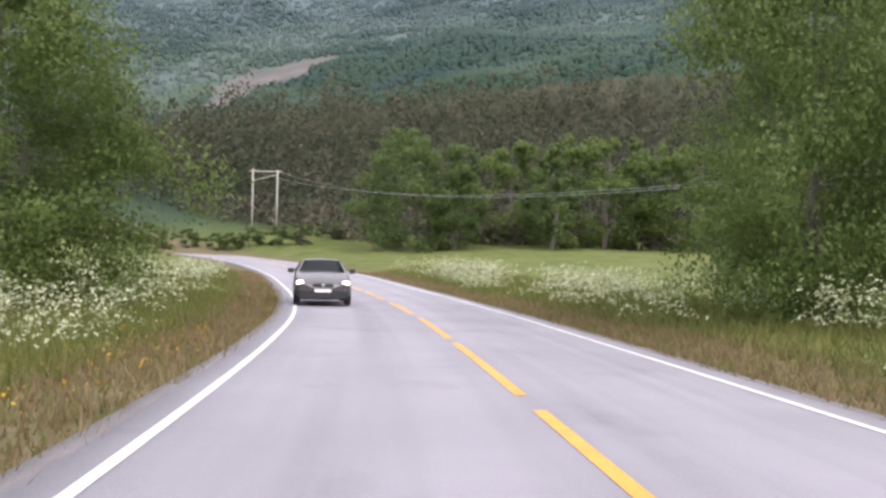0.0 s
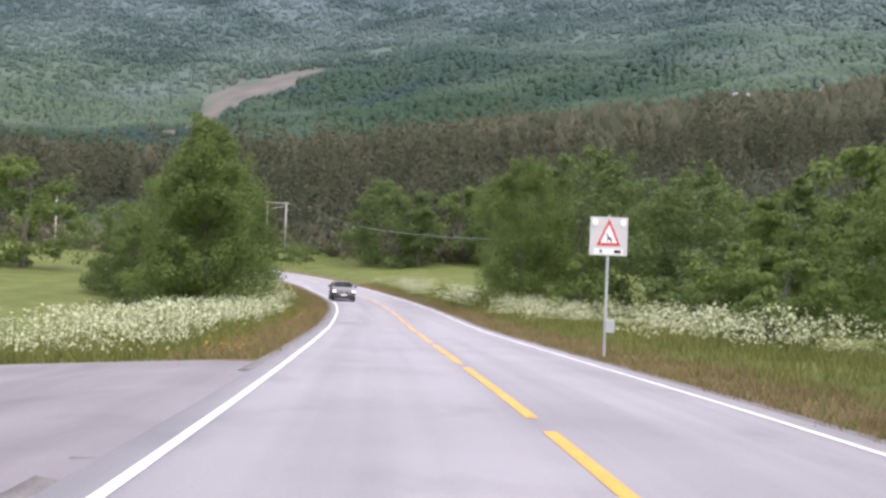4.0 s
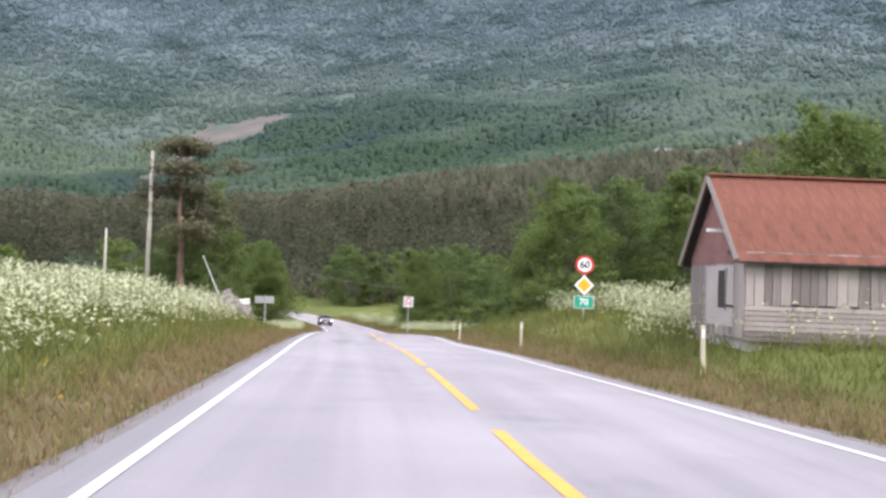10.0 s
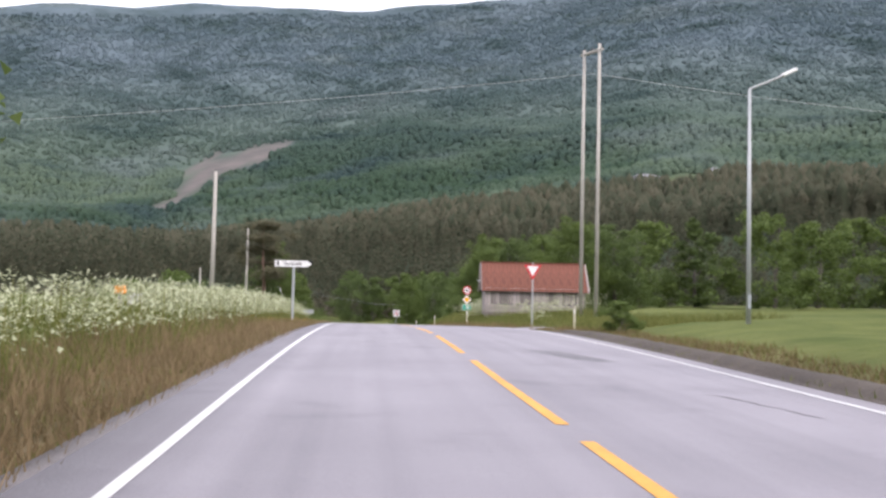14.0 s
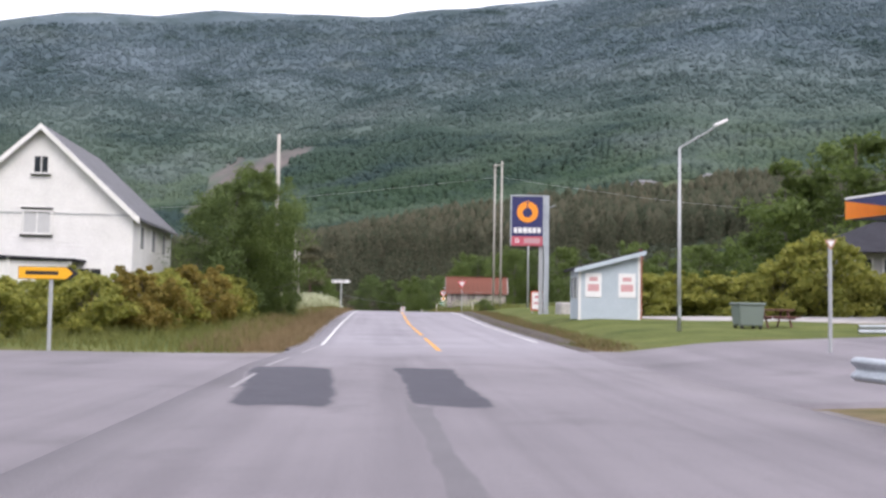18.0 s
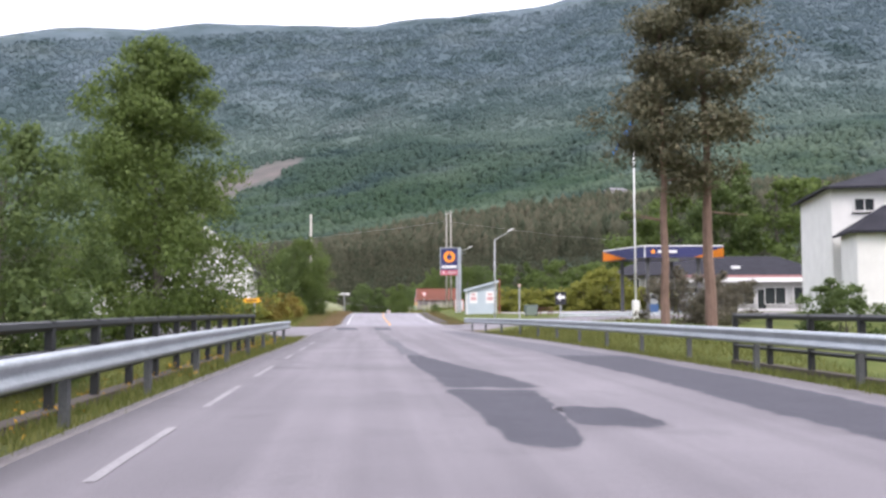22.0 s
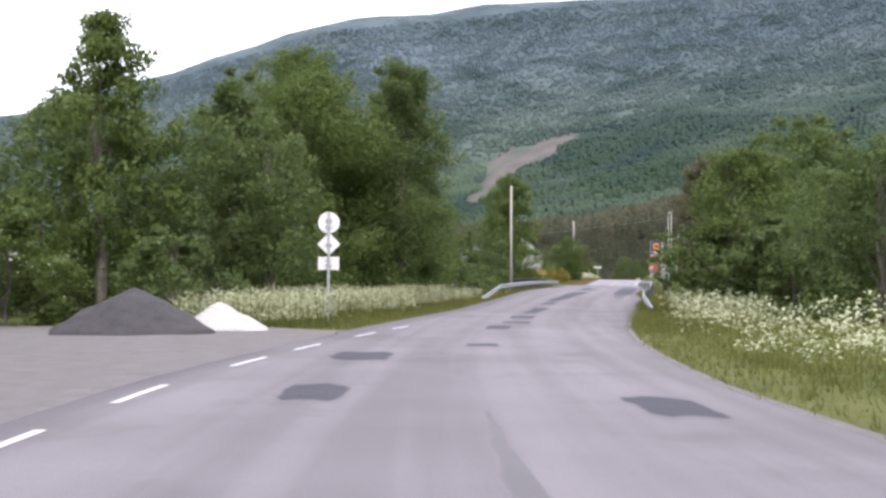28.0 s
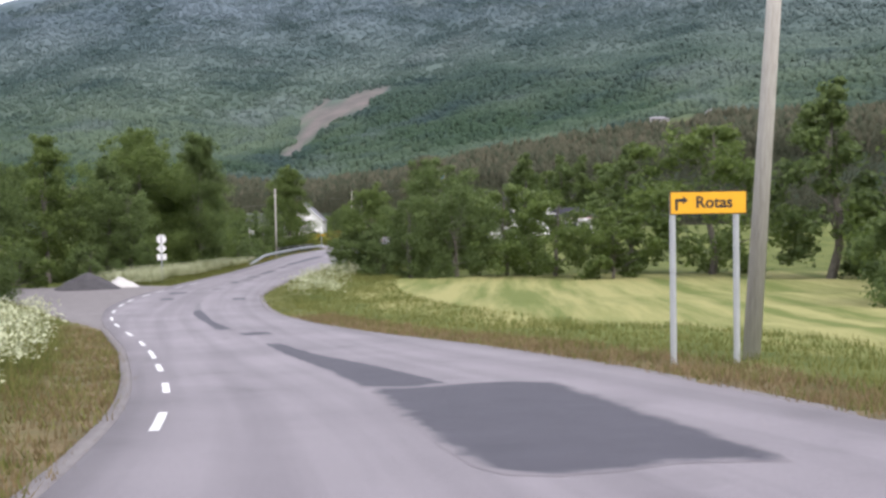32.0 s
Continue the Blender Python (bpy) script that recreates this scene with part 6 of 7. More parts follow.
# ---- the barn ----
GABLE_RED = material("flaking_red_gable_boards", (0.14, 0.06, 0.06), (0.27, 0.14, 0.13), 1.0, 0.9, 0, 0.5, 14)
DOOR_GREY = material("pale_weathered_door", (0.3, 0.27, 0.265), (0.44, 0.4, 0.39), 1.0, 0.9, 0, 0.4, 18)


def barn():
    rz = gz(14.6, -94) - 0.1
    t = thing("barn", pose(14.65, -94.0, rz, 0, 0, -2.5), "old grey plank barn with a rusty red metal roof", "barn")
    hw, fy, by = 3.45, -2.15, 2.15
    base, eave, ridge = 0.0, 7.85 - rz, 9.68 - rz
    part("foundation", shaped(box, -hw + 0.1, hw - 0.1, fy + 0.1, by - 0.1, -0.5, 0.28), STONE, t)
    bm = bmesh.new()
    prism(bm, [(fy + 0.05, 0.2), (by - 0.05, 0.2), (by - 0.05, eave), (0, ridge - 0.12), (fy + 0.05, eave)], -hw + 0.05, hw - 0.05)
    bmesh.ops.rotate(bm, verts=bm.verts, cent=(0, 0, 0), matrix=Matrix.Rotation(radians(90), 3, "Z"))
    part("wall_core", bm, DARK, t)
    r = random.Random(3)
    x = -hw
    while x < hw - 0.05:
        wd = min(r.uniform(0.16, 0.26), hw - x)
        part("plank", shaped(box, x + 0.008, x + wd - 0.008, fy - 0.025 - r.uniform(0, 0.02), fy + 0.02, 0.85 + r.uniform(-0.04, 0.04), eave - 0.02), PLANK, t)
        part("plank", shaped(box, x + 0.008, x + wd - 0.008, by - 0.02, by + 0.03, 0.25, eave - 0.02), PLANK, t)
        x += wd
    for k in range(7):
        part("sill_plank", shaped(box, -hw - 0.02 + r.uniform(-0.03, 0.03), hw + r.uniform(-0.3, 0.03), fy - 0.06, fy + 0.01, 0.08 + k * 0.11, 0.175 + k * 0.11), PLANK, t)
    for side in (-1, 1):
        y = fy
        while y < by - 0.05:
            wd = min(r.uniform(0.17, 0.26), by - y)
            m = y + wd / 2
            top = eave + (ridge - eave) * (1 - abs(m) / by) - 0.05
            xs = side * hw
            part("plank", shaped(box, min(xs, xs + side * 0.035), max(xs, xs + side * 0.035), y + 0.008, y + wd - 0.008, 0.12, min(top, eave - 0.25)), PLANK, t)
            if top > eave - 0.2:
                part("gable_plank", shaped(box, min(xs, xs + side * 0.035), max(xs, xs + side * 0.035), y + 0.008, y + wd - 0.008, eave - 0.24, top), GABLE_RED, t)
            y += wd
    door = part("door", shaped(box, -hw - 0.055, -hw - 0.035, -1.5, 0.6, 0.35, eave - 0.3), DOOR_GREY, t, "pale grey plank door")
    for zz in (0.8, 2.0):
        part("hinge", shaped(box, -hw - 0.065, -hw - 0.055, -1.5, -1.0, zz - 0.03, zz + 0.03), DARK, door)
    part("gable_bracket", shaped(box, -hw - 0.5, -hw - 0.03, -0.9, -0.84, eave + 0.45, eave + 0.53), WHITE, t, "white wooden bracket under the gable")
    win = part("window", shaped(box, -hw - 0.07, -hw - 0.055, -0.95, -0.4, 0.75, 1.6), DARK, t, "small dark window opening")
    part("window_frame", shaped(box, -hw - 0.08, -hw - 0.055, -1.0, -0.95, 0.7, 1.65), PLANK, win)
    for s in (-1, 1):
        run, rise = by + 0.25, ridge - eave + 0.22
        n = 13
        roof = part("roof", shaped(prism, [(0, ridge - 0.06), (s * run, ridge - rise - 0.06), (s * run, ridge - rise - 0.03), (0, ridge - 0.03)], -hw - 0.2, hw + 0.2), DARK, t, "rusty red ribbed metal roof")
        roof.data.transform(Matrix.Rotation(radians(90), 4, "Z"))
        sheet = bmesh.new()
        wd = (2 * hw + 0.56) / n
        prof = [(0, 0), (wd * 0.3, 0), (wd * 0.36, 0.012), (wd * 0.46, 0.012), (wd * 0.52, 0), (wd * 0.86, 0), (wd * 0.9, 0.014), (wd * 0.98, 0.014), (wd, 0)]
        for c, d in zip(prof[:-1], prof[1:]):
            q = [(c[0], 0, c[1]), (d[0], 0, d[1]), (d[0], run * s, d[1] - rise), (c[0], run * s, c[1] - rise)]
            sheet.faces.new([sheet.verts.new(v) for v in (q if s > 0 else q[::-1])])
        bmesh.ops.remove_doubles(sheet, verts=sheet.verts, dist=0.001)
        me = mesh_of("roof_sheet", sheet, ROOF_RED)
        for k in range(n):
            p = part("roof_sheet", me, None, roof)
            p.matrix_local = Matrix.Translation((-hw - 0.28 + k * wd, 0, ridge - 0.015 + 0.005 * (k % 2)))
    part("ridge_cap", shaped(box, -hw - 0.3, hw + 0.3, -0.09, 0.09, ridge, ridge + 0.06, 0.02), ROOF_RED, t)
    for s in (-1, 1):
        for q in (-1, 1):
            bm = bmesh.new()
            tube(bm, (s * (hw + 0.27), 0, ridge - 0.02), (s * (hw + 0.27), q * (by + 0.25), eave - 0.22), 0.06, 0.06, 4)
            part("bargeboard", bm, PLANK, t)


barn()


# ---- houses ----
def window(t, x, z, w, h, y, name="window"):
    """A framed window in a wall that faces the road's end (-y)."""
    win = part(name, shaped(box, x - w / 2, x + w / 2, y - 0.02, y + 0.05, z - h / 2, z + h / 2), GLASS, t)
    bm = bmesh.new()
    for x0, x1, z0, z1 in ((x - w / 2 - 0.09, x - w / 2, z - h / 2 - 0.09, z + h / 2 + 0.09), (x + w / 2, x + w / 2 + 0.09, z - h / 2 - 0.09, z + h / 2 + 0.09), (x - w / 2, x + w / 2, z + h / 2, z + h / 2 + 0.09), (x - w / 2, x + w / 2, z - h / 2 - 0.09, z - h / 2)):
        box(bm, x0, x1, y - 0.06, y + 0.03, z0, z1)
    box(bm, x - 0.025, x + 0.025, y - 0.045, y - 0.02, z - h / 2, z + h / 2)
    part("window_frame", bm, WHITE_PAINT, win)
    part("window_sill", shaped(box, x - w / 2 - 0.14, x + w / 2 + 0.14, y - 0.14, y, z - h / 2 - 0.14, z - h / 2 - 0.09), DARK, win)
    return win


def boarding(t, outline_top, x0, x1, z0, y, mat, pitch=0.17):
    """Overlapping horizontal boards on a wall, each a part; outline_top gives the half width at a height."""
    k, z = 0, z0
    while True:
        h = outline_top(z + pitch * 0.5)
        if h is None:
            break
        a, b = max(x0, -h), min(x1, h)
        if b - a > 0.15:
            me = shaped(prism, [(a, z), (b, z), (b, z + pitch), (a, z + pitch)], y - 0.028, y)
            for v in me.verts:
                if v.co.z > z + pitch * 0.5 and v.co.y < y - 0.01:
                    v.co.y += 0.02
            part("board", me, mat, t)
        z += pitch
        k += 1


def gable_roof(t, hw, y0, y1, eave, ridge, over, mat, thick=0.14):
    for s in (-1, 1):
        rise = (ridge - eave) / hw * (hw + over)
        bm = bmesh.new()
        prism(bm, [(0, ridge), (s * (hw + over), ridge - rise), (s * (hw + over), ridge - rise + thick), (0, ridge + thick * 1.15)], y0 - over, y1 + over)
        part("roof", bm, mat, t)
        bm = bmesh.new()
        prism(bm, [(0, ridge - 0.12), (s * (hw + over), ridge - rise - 0.2), (s * (hw + over), ridge - rise + 0.14), (0, ridge + 0.16)], y0 - over - 0.05, y0 - over - 0.005)
        part("bargeboard", bm, WHITE_PAINT, t, "white bargeboard")


# pale base colour paints in the sky's reflection on the side windows
PALE_PANE = plain("sky_lit_pane", (0.34, 0.36, 0.38), 0.12)


def white_house():
    gzv = gz(-10.3, -160)
    t = thing("house", pose(-10.45, -165.3, gzv, 0, 0, 5.0), "white timber house with a dark gable roof", "house")
    hw, dep = 4.3, 11.0
    eave, ridge = 10.55 - gzv, 14.55 - gzv
    bm = bmesh.new()
    prism(bm, [(-hw, -0.6), (hw, -0.6), (hw, eave), (0, ridge), (-hw, eave)], 0, dep)
    part("wall", bm, WHITE_PAINT, t)
    boarding(t, lambda z: hw if z < eave else (None if z > ridge - 0.1 else hw * (ridge - z) / (ridge - eave)), -hw, hw, 0.5, -0.002, WHITE_PAINT, 0.2)
    gable_roof(t, hw, 0, dep, eave, ridge, 0.35, ROOF_SLATE)
    window(t, 0.0, 12.8 - gzv, 0.62, 0.75, -0.03)
    part("belt_board", shaped(box, -hw + 0.02, hw - 0.02, -0.05, -0.03, eave - 0.1, eave - 0.05), POST_GREY, t)
    for zz in (10.68, 9.38):
        part("window_flashing", shaped(box, -0.82, 0.62, -0.14, -0.03, zz - gzv, zz + 0.07 - gzv), DARK, t)
    curtain = window(t, -0.1, 10.05 - gzv, 1.2, 1.0, -0.03)
    curtain.data.materials[0] = plain("pale_curtained_pane", (0.55, 0.56, 0.56), 0.2)
    window(t, -2.6, 7.6 - gzv, 1.2, 1.2, -0.03)
    window(t, 2.4, 7.4 - gzv, 1.0, 1.0, -0.03)
    for k in range(3):
        win = part("window", shaped(box, hw - 0.02, hw + 0.03, 1.6 + k * 3.1, 2.6 + k * 3.1, 9.0 - gzv, 10.1 - gzv), PALE_PANE, t)
        bm = bmesh.new()
        box(bm, hw, hw + 0.06, 1.5 + k * 3.1, 1.6 + k * 3.1, 8.9 - gzv, 10.2 - gzv)
        box(bm, hw, hw + 0.06, 2.6 + k * 3.1, 2.7 + k * 3.1, 8.9 - gzv, 10.2 - gzv)
        box(bm, hw, hw + 0.06, 1.6 + k * 3.1, 2.6 + k * 3.1, 10.1 - gzv, 10.2 - gzv)
        part("window_frame", bm, WHITE_PAINT, win)
    bm = bmesh.new()
    prism(bm, [(-7.5, 8.45 - gzv), (2.2, 8.2 - gzv), (2.2, 8.3 - gzv), (-7.5, 8.58 - gzv)], -1.9, 0.0)
    part("porch_roof", bm, ROOF_DARK, t, "low dark lean-to roof across the front")
    for x in (-7.2, -4.0, -0.8, 1.9):
        part("porch_post", shaped(box, x - 0.06, x + 0.06, -1.8, -1.68, -0.3, 8.35 - gzv), WHITE_PAINT, t)
    part("porch_wall", shaped(box, -7.3, 1.9, -1.7, -1.6, -0.3, 8.18 - gzv), WHITE_PAINT, t)
    bm = bmesh.new()
    box(bm, -2.2, -1.6, 5.0, 5.6, ridge - 2.4, ridge + 0.35)
    box(bm, -2.25, -1.55, 4.95, 5.65, ridge + 0.35, ridge + 0.43)
    part("chimney", bm, plain("chimney_brick", (0.3, 0.16, 0.13), 0.9), t, "red brick chimney")
    # side wing
    bm = bmesh.new()
    prism(bm, [(-13.5, -0.6), (-hw, -0.6), (-hw, 9.6 - gzv), (-13.5, 9.6 - gzv)], 3.0, 9.0)
    part("wing_wall", bm, WHITE_PAINT, t)
    bm = bmesh.new()
    prism(bm, [(2.5, 9.55 - gzv), (6.0, 12.2 - gzv), (9.5, 9.55 - gzv), (9.5, 9.7 - gzv), (6.0, 12.38 - gzv), (2.5, 9.7 - gzv)], hw, 13.7)
    bmesh.ops.rotate(bm, verts=bm.verts, cent=(0, 0, 0), matrix=Matrix.Rotation(radians(90), 3, "Z"))
    part("wing_roof", bm, ROOF_SLATE, t)


white_house()


def hip_house(x, y, rz, w, d, h, rise, label, wins=(), over=0.5, name="house", wall=None, roof=None):
    z = gz(x, y)
    t = thing(name, pose(x, y, z - 0.2, 0, 0, rz), label, "house")
    part("wall", shaped(box, -w / 2, w / 2, 0, d, -0.6, h), wall or WHITE_PAINT, t)
    bm = bmesh.new()
    a = [bm.verts.new(p) for p in ((-w / 2 - over, -over, h), (w / 2 + over, -over, h), (w / 2 + over, d + over, h), (-w / 2 - over, d + over, h))]
    rl = abs(w - d) / 2
    r = [bm.verts.new((-rl, d / 2, h + rise)), bm.verts.new((rl + 0.01, d / 2, h + rise))] if w >= d else [bm.verts.new((0, d / 2 - rl, h + rise)), bm.verts.new((0, d / 2 + rl + 0.01, h + rise))]
    if w >= d:
        for f in ((a[0], a[1], r[1], r[0]), (a[1], a[2], r[1]), (a[2], a[3], r[0], r[1]), (a[3], a[0], r[0])):
            bm.faces.new(f)
    else:
        for f in ((a[0], a[1], r[0]), (a[1], a[2], r[1], r[0]), (a[2], a[3], r[1]), (a[3], a[0], r[0], r[1])):
            bm.faces.new(f)
    bm.faces.new(a[::-1])
    part("roof", bm, roof or ROOF_DARK, t)
    bm = bmesh.new()
    for x0, x1, y0, y1 in ((-w / 2 - over, w / 2 + over, -over - 0.02, -over + 0.02), (-w / 2 - over - 0.02, -w / 2 - over + 0.02, -over, d + over)):
        box(bm, x0, x1, y0, y1, h - 0.12, h + 0.02)
    part("eaves_board", bm, ROOF_DARK, t)
    for wx, wz, ww, wh in wins:
        window(t, wx, wz, ww, wh, -0.01)
    return t


z = gz(35, -208)
hip_house(38.0, -209.2, -12, 9.5, 9, 13.25 - z + 0.2, 1.7, "white two-storey house with a dark hipped roof", [(-3.0, 12.45 - z, 1.0, 0.65), (0.2, 12.45 - z, 1.1, 0.65), (3.0, 12.45 - z, 1.1, 0.65), (3.2, 9.6 - z, 1.2, 1.1)])
chim = thing("chimney_stack", pose(40.0, -205.2, 14.7), "dark metal-clad chimney with a white cap on the roof", "chimney")
part("shaft", shaped(box, -0.3, 0.3, -0.3, 0.3, -0.6, 1.3, 0.01), DARK, chim)
part("cap", shaped(box, -0.36, 0.36, -0.36, 0.36, 1.3, 1.5, 0.02), WHITE, chim)
hip_house(35.2, -213.0, -12, 5.0, 3.6, 10.55 - z + 0.2, 1.5, "white garage with a dark pyramid roof", [], 0.35, "garage")


# ---- petrol station ----
SHOP_WALL = material("grey_shop_cladding", (0.3, 0.3, 0.3), (0.48, 0.47, 0.46), 1.0, 0.7, 0, 0.2, 15)


def station():
    z = gz(36, -165)
    t = thing("station_canopy", pose(32.2, -169.8, z, 0, 0, 0), "blue and orange petrol station canopy on grey posts", "canopy")
    top, bot = 12.4 - z, 11.3 - z
    p = [(0, 0), (7.7, 0.2), (5.5, 9.0), (-2.2, 8.8)]
    bm = bmesh.new()
    a = [bm.verts.new((x, y, bot)) for x, y in p]
    b = [bm.verts.new((x, y, top)) for x, y in p]
    bm.faces.new(a[::-1])
    bm.faces.new(b)
    for k in range(4):
        bm.faces.new((a[k], a[(k + 1) % 4], b[(k + 1) % 4], b[k]))
    part("fascia", bm, BLUE, t, "dark blue canopy fascia")
    for (x0, y0), (x1, y1), at0, at1, low in ((p[0], p[1], 0.62, 1.0, True), (p[3], p[0], 0.0, 0.6, False)):
        n = Vector((y1 - y0, -(x1 - x0), 0)).normalized() * 0.03
        q = [Vector((x0 + (x1 - x0) * s, y0 + (y1 - y0) * s, 0)) + n for s in (at0, at1)]
        bm = bmesh.new()
        v = [q[0] + Vector((0, 0, bot)), q[1] + Vector((0, 0, bot)), q[1] + Vector((0, 0, top - 0.12))] if low else [q[0] + Vector((0, 0, bot)), q[1] + Vector((0, 0, bot)), q[0] + Vector((0, 0, top - 0.12))]
        bm.faces.new([bm.verts.new(c) for c in v])
        bmesh.ops.solidify(bm, geom=bm.faces, thickness=0.02)
        part("orange_wedge", bm, ORANGE, t, "orange wedge on the fascia")
    bm = bmesh.new()
    for k in range(4):
        tube(bm, (*p[k], top), (*p[(k + 1) % 4], top), 0.06, 0.06, 4)
    tube(bm, (0, -0.03, bot), (0, -0.03, top), 0.06, 0.06, 4)
    part("edge_trim", bm, WHITE, t, "white edge trim")
    bm = shaped(prism, disc(0.8, (top + bot) / 2, 0.2, 16), -0.05, -0.03)
    part("emblem", bm, ORANGE, t)
    part("name_bar", shaped(box, 1.25, 3.1, -0.05, -0.03, (top + bot) / 2 - 0.13, (top + bot) / 2 + 0.13), WHITE, t)
    part("lamp_box", shaped(box, 2.2, 3.6, 1.0, 2.0, bot - 0.3, bot - 0.02), WHITE, t)
    for x, y in ((0.6, 1.4), (5.6, 1.4), (-0.6, 7.2), (4.6, 7.4)):
        part("post", shaped(box, x - 0.16, x + 0.16, y - 0.16, y + 0.16, -0.3, bot, 0.02), plain("dark_canopy_post", (0.1, 0.1, 0.11), 0.5), t)
    z2 = gz(44, -150)
    s = thing("petrol_station", pose(43.0, -151, z2, 0, 0, 0), "low petrol station shop with a dark hipped roof", "shop")
    part("wall", shaped(box, -8.5, 15, 0, 9, -0.5, 3.9), SHOP_WALL, s)
    bm = bmesh.new()
    a = [bm.verts.new(c) for c in ((-9.3, -1.2, 3.9), (16, -1.2, 3.9), (16, 10, 3.9), (-9.3, 10, 3.9), (-4.5, 4.5, 6.3), (11, 4.5, 6.3))]
    for f in ((0, 1, 5, 4), (1, 2, 5), (2, 3, 4, 5), (3, 0, 4), (3, 2, 1, 0)):
        bm.faces.new([a[k] for k in f])
    part("roof", bm, ROOF_DARK, s)
    part("fascia_band", shaped(box, -3.0, 15.6, -1.3, -1.2, 3.6, 3.87), plain("sun_bleached_red", (0.36, 0.17, 0.17), 0.6), s, "faded red band over the shop front")
    part("white_band", shaped(box, -3.0, 15.6, -1.32, -1.2, 3.1, 3.58), WHITE, s)
    for x in (-7.4, -5.6, -4.0):
        window(s, x, 2.9, 1.0, 1.2, -0.02)
    for x, w in ((-1.0, 2.4), (2.0, 2.6), (5.2, 2.6), (9.0, 2.4), (12.4, 2.4)):
        window(s, x, 1.5, w, 1.9, -0.02, "shop_window")
    door = part("door", shaped(box, 6.9, 7.9, -0.06, 0.02, 0.0, 2.2), GLASS, s, "dark glass shop door")
    part("door_frame", shaped(box, 6.8, 6.9, -0.08, 0.02, 0.0, 2.3), WHITE, door)
    part("roof_vent", shaped(box, 4.2, 5.2, 0.6, 1.4, 4.2, 5.0, 0.03), WHITE, s)
    for k, (x, y) in enumerate(((33.8, -166.5), (36.8, -166.3), (38.6, -163.0))):
        zz = gz(x, y)
        f = thing("fuel_pump", pose(x, y, zz), "blue and grey fuel pump on the forecourt", "fuel pump", "fuel pumps under the canopy")
        part("body", shaped(box, -0.45, 0.45, -0.3, 0.3, 0.0, 0.85, 0.03), plain("blue_pump_paint", (0.06, 0.13, 0.3), 0.4), f)
        part("head", shaped(box, -0.42, 0.42, -0.26, 0.26, 0.85, 1.95, 0.04), POST_GREY, f)
        part("display", shaped(box, -0.28, 0.28, -0.275, -0.26, 1.35, 1.75), GLASS, f)
        part("hose", shaped(tube, (0.46, 0, 1.6), (0.5, -0.1, 0.5), 0.025, 0.025, 6), RUBBER, f)


station()


def pylon():
    z = gz(15, -151.2)
    t = thing("station_sign", pose(14.25, -151.2, z, 0, 0, -4), "tall blue petrol sign with an orange drop emblem", "sign")
    b, tp = 10.2 - z, 13.3 - z
    part("panel", shaped(box, -1.0, 0.98, -0.16, 0.16, b + 0.6, tp, 0.02), BLUE, t, "dark blue sign panel")
    bm = bmesh.new()
    for x0, x1, z0, z1 in ((-1.06, 1.04, tp - 0.03, tp + 0.06), (-1.06, -0.98, b, tp), (0.96, 1.04, b, tp)):
        box(bm, x0, x1, -0.2, 0.2, z0, z1)
    part("panel_frame", bm, STEEL, t)
    cz = b + 2.1
    bm = bmesh.new()
    n = 30
    outer, inner = [], []
    for k in range(n + 1):
        a = radians(90 + 11) + (math.tau - radians(22)) * k / n
        outer.append((0.66 * math.cos(a), cz + 0.66 * math.sin(a)))
        inner.append((0.3 * math.cos(a), cz + 0.3 * math.sin(a) - 0.05))
    rows = [[bm.verts.new((x, y, zz)) for x, zz in ring] for ring, y in ((outer, -0.19), (inner, -0.19), (outer, -0.165), (inner, -0.165))]
    for k in range(n):
        bm.faces.new((rows[0][k], rows[0][k + 1], rows[1][k + 1], rows[1][k]))
        bm.faces.new((rows[0][k], rows[2][k], rows[2][k + 1], rows[0][k + 1]))
        bm.faces.new((rows[1][k], rows[1][k + 1], rows[3][k + 1], rows[3][k]))
    part("emblem", bm, ORANGE, t, "orange ring emblem")
    for s in (-1, 1):
        bm = shaped(prism, [(s * 0.03, cz + 0.3), (s * 0.16, cz + 0.45), (s * 0.05, cz + 0.78)], -0.192, -0.166)
        part("emblem_tip", bm, ORANGE, t)
    for x0, x1 in ((-0.85, -0.62), (-0.56, -0.32), (-0.27, -0.02), (0.03, 0.27), (0.32, 0.55), (0.61, 0.82)):
        part("name_bar", shaped(box, x0, x1, -0.19, -0.165, b + 0.78, b + 1.12, 0.02), WHITE, t)
    part("price_panel", shaped(box, -1.0, 0.98, -0.15, 0.15, b, b + 0.58), MAROON, t, "faded red price panel")
    lettering("D", 0.36, WHITE, t, pose(-0.62, -0.153, b + 0.3, 90, 0, 0))
    part("price_bar", shaped(box, -0.2, 0.8, -0.165, -0.15, b + 0.14, b + 0.46), plain("dull_pink_print", (0.5, 0.3, 0.32), 0.6), t)
    part("post", shaped(box, 1.05, 1.35, -0.2, 0.2, -0.4, tp + 0.04, 0.01), STEEL, t, "pale grey steel column")
    part("back_post", shaped(box, 0.75, 1.02, 0.0, 0.22, -0.4, b), POST_GREY, t)
    part("lamp_arm", shaped(tube, (1.35, 0, tp - 0.7), (1.75, 0, tp - 0.55), 0.035, 0.03, 6), STEEL, t)
    z = gz(15.6, -146.8)
    t = thing("notice_board", pose(15.6, -146.8, z, 0, 0, -5), "small red-framed notice board on short legs", "sign")
    part("frame", shaped(box, -0.55, 0.55, -0.05, 0.05, 0.15, 1.45, 0.02), plain("orange_red_frame", (0.55, 0.13, 0.08), 0.5), t)
    part("face", shaped(box, -0.46, 0.46, -0.06, -0.05, 0.25, 1.36), WHITE, t)
    bars(t, MAROON, [(-0.3, 0.3, 1.0, 1.12, -0.064), (-0.35, 0.35, 0.6, 0.7, -0.064)])
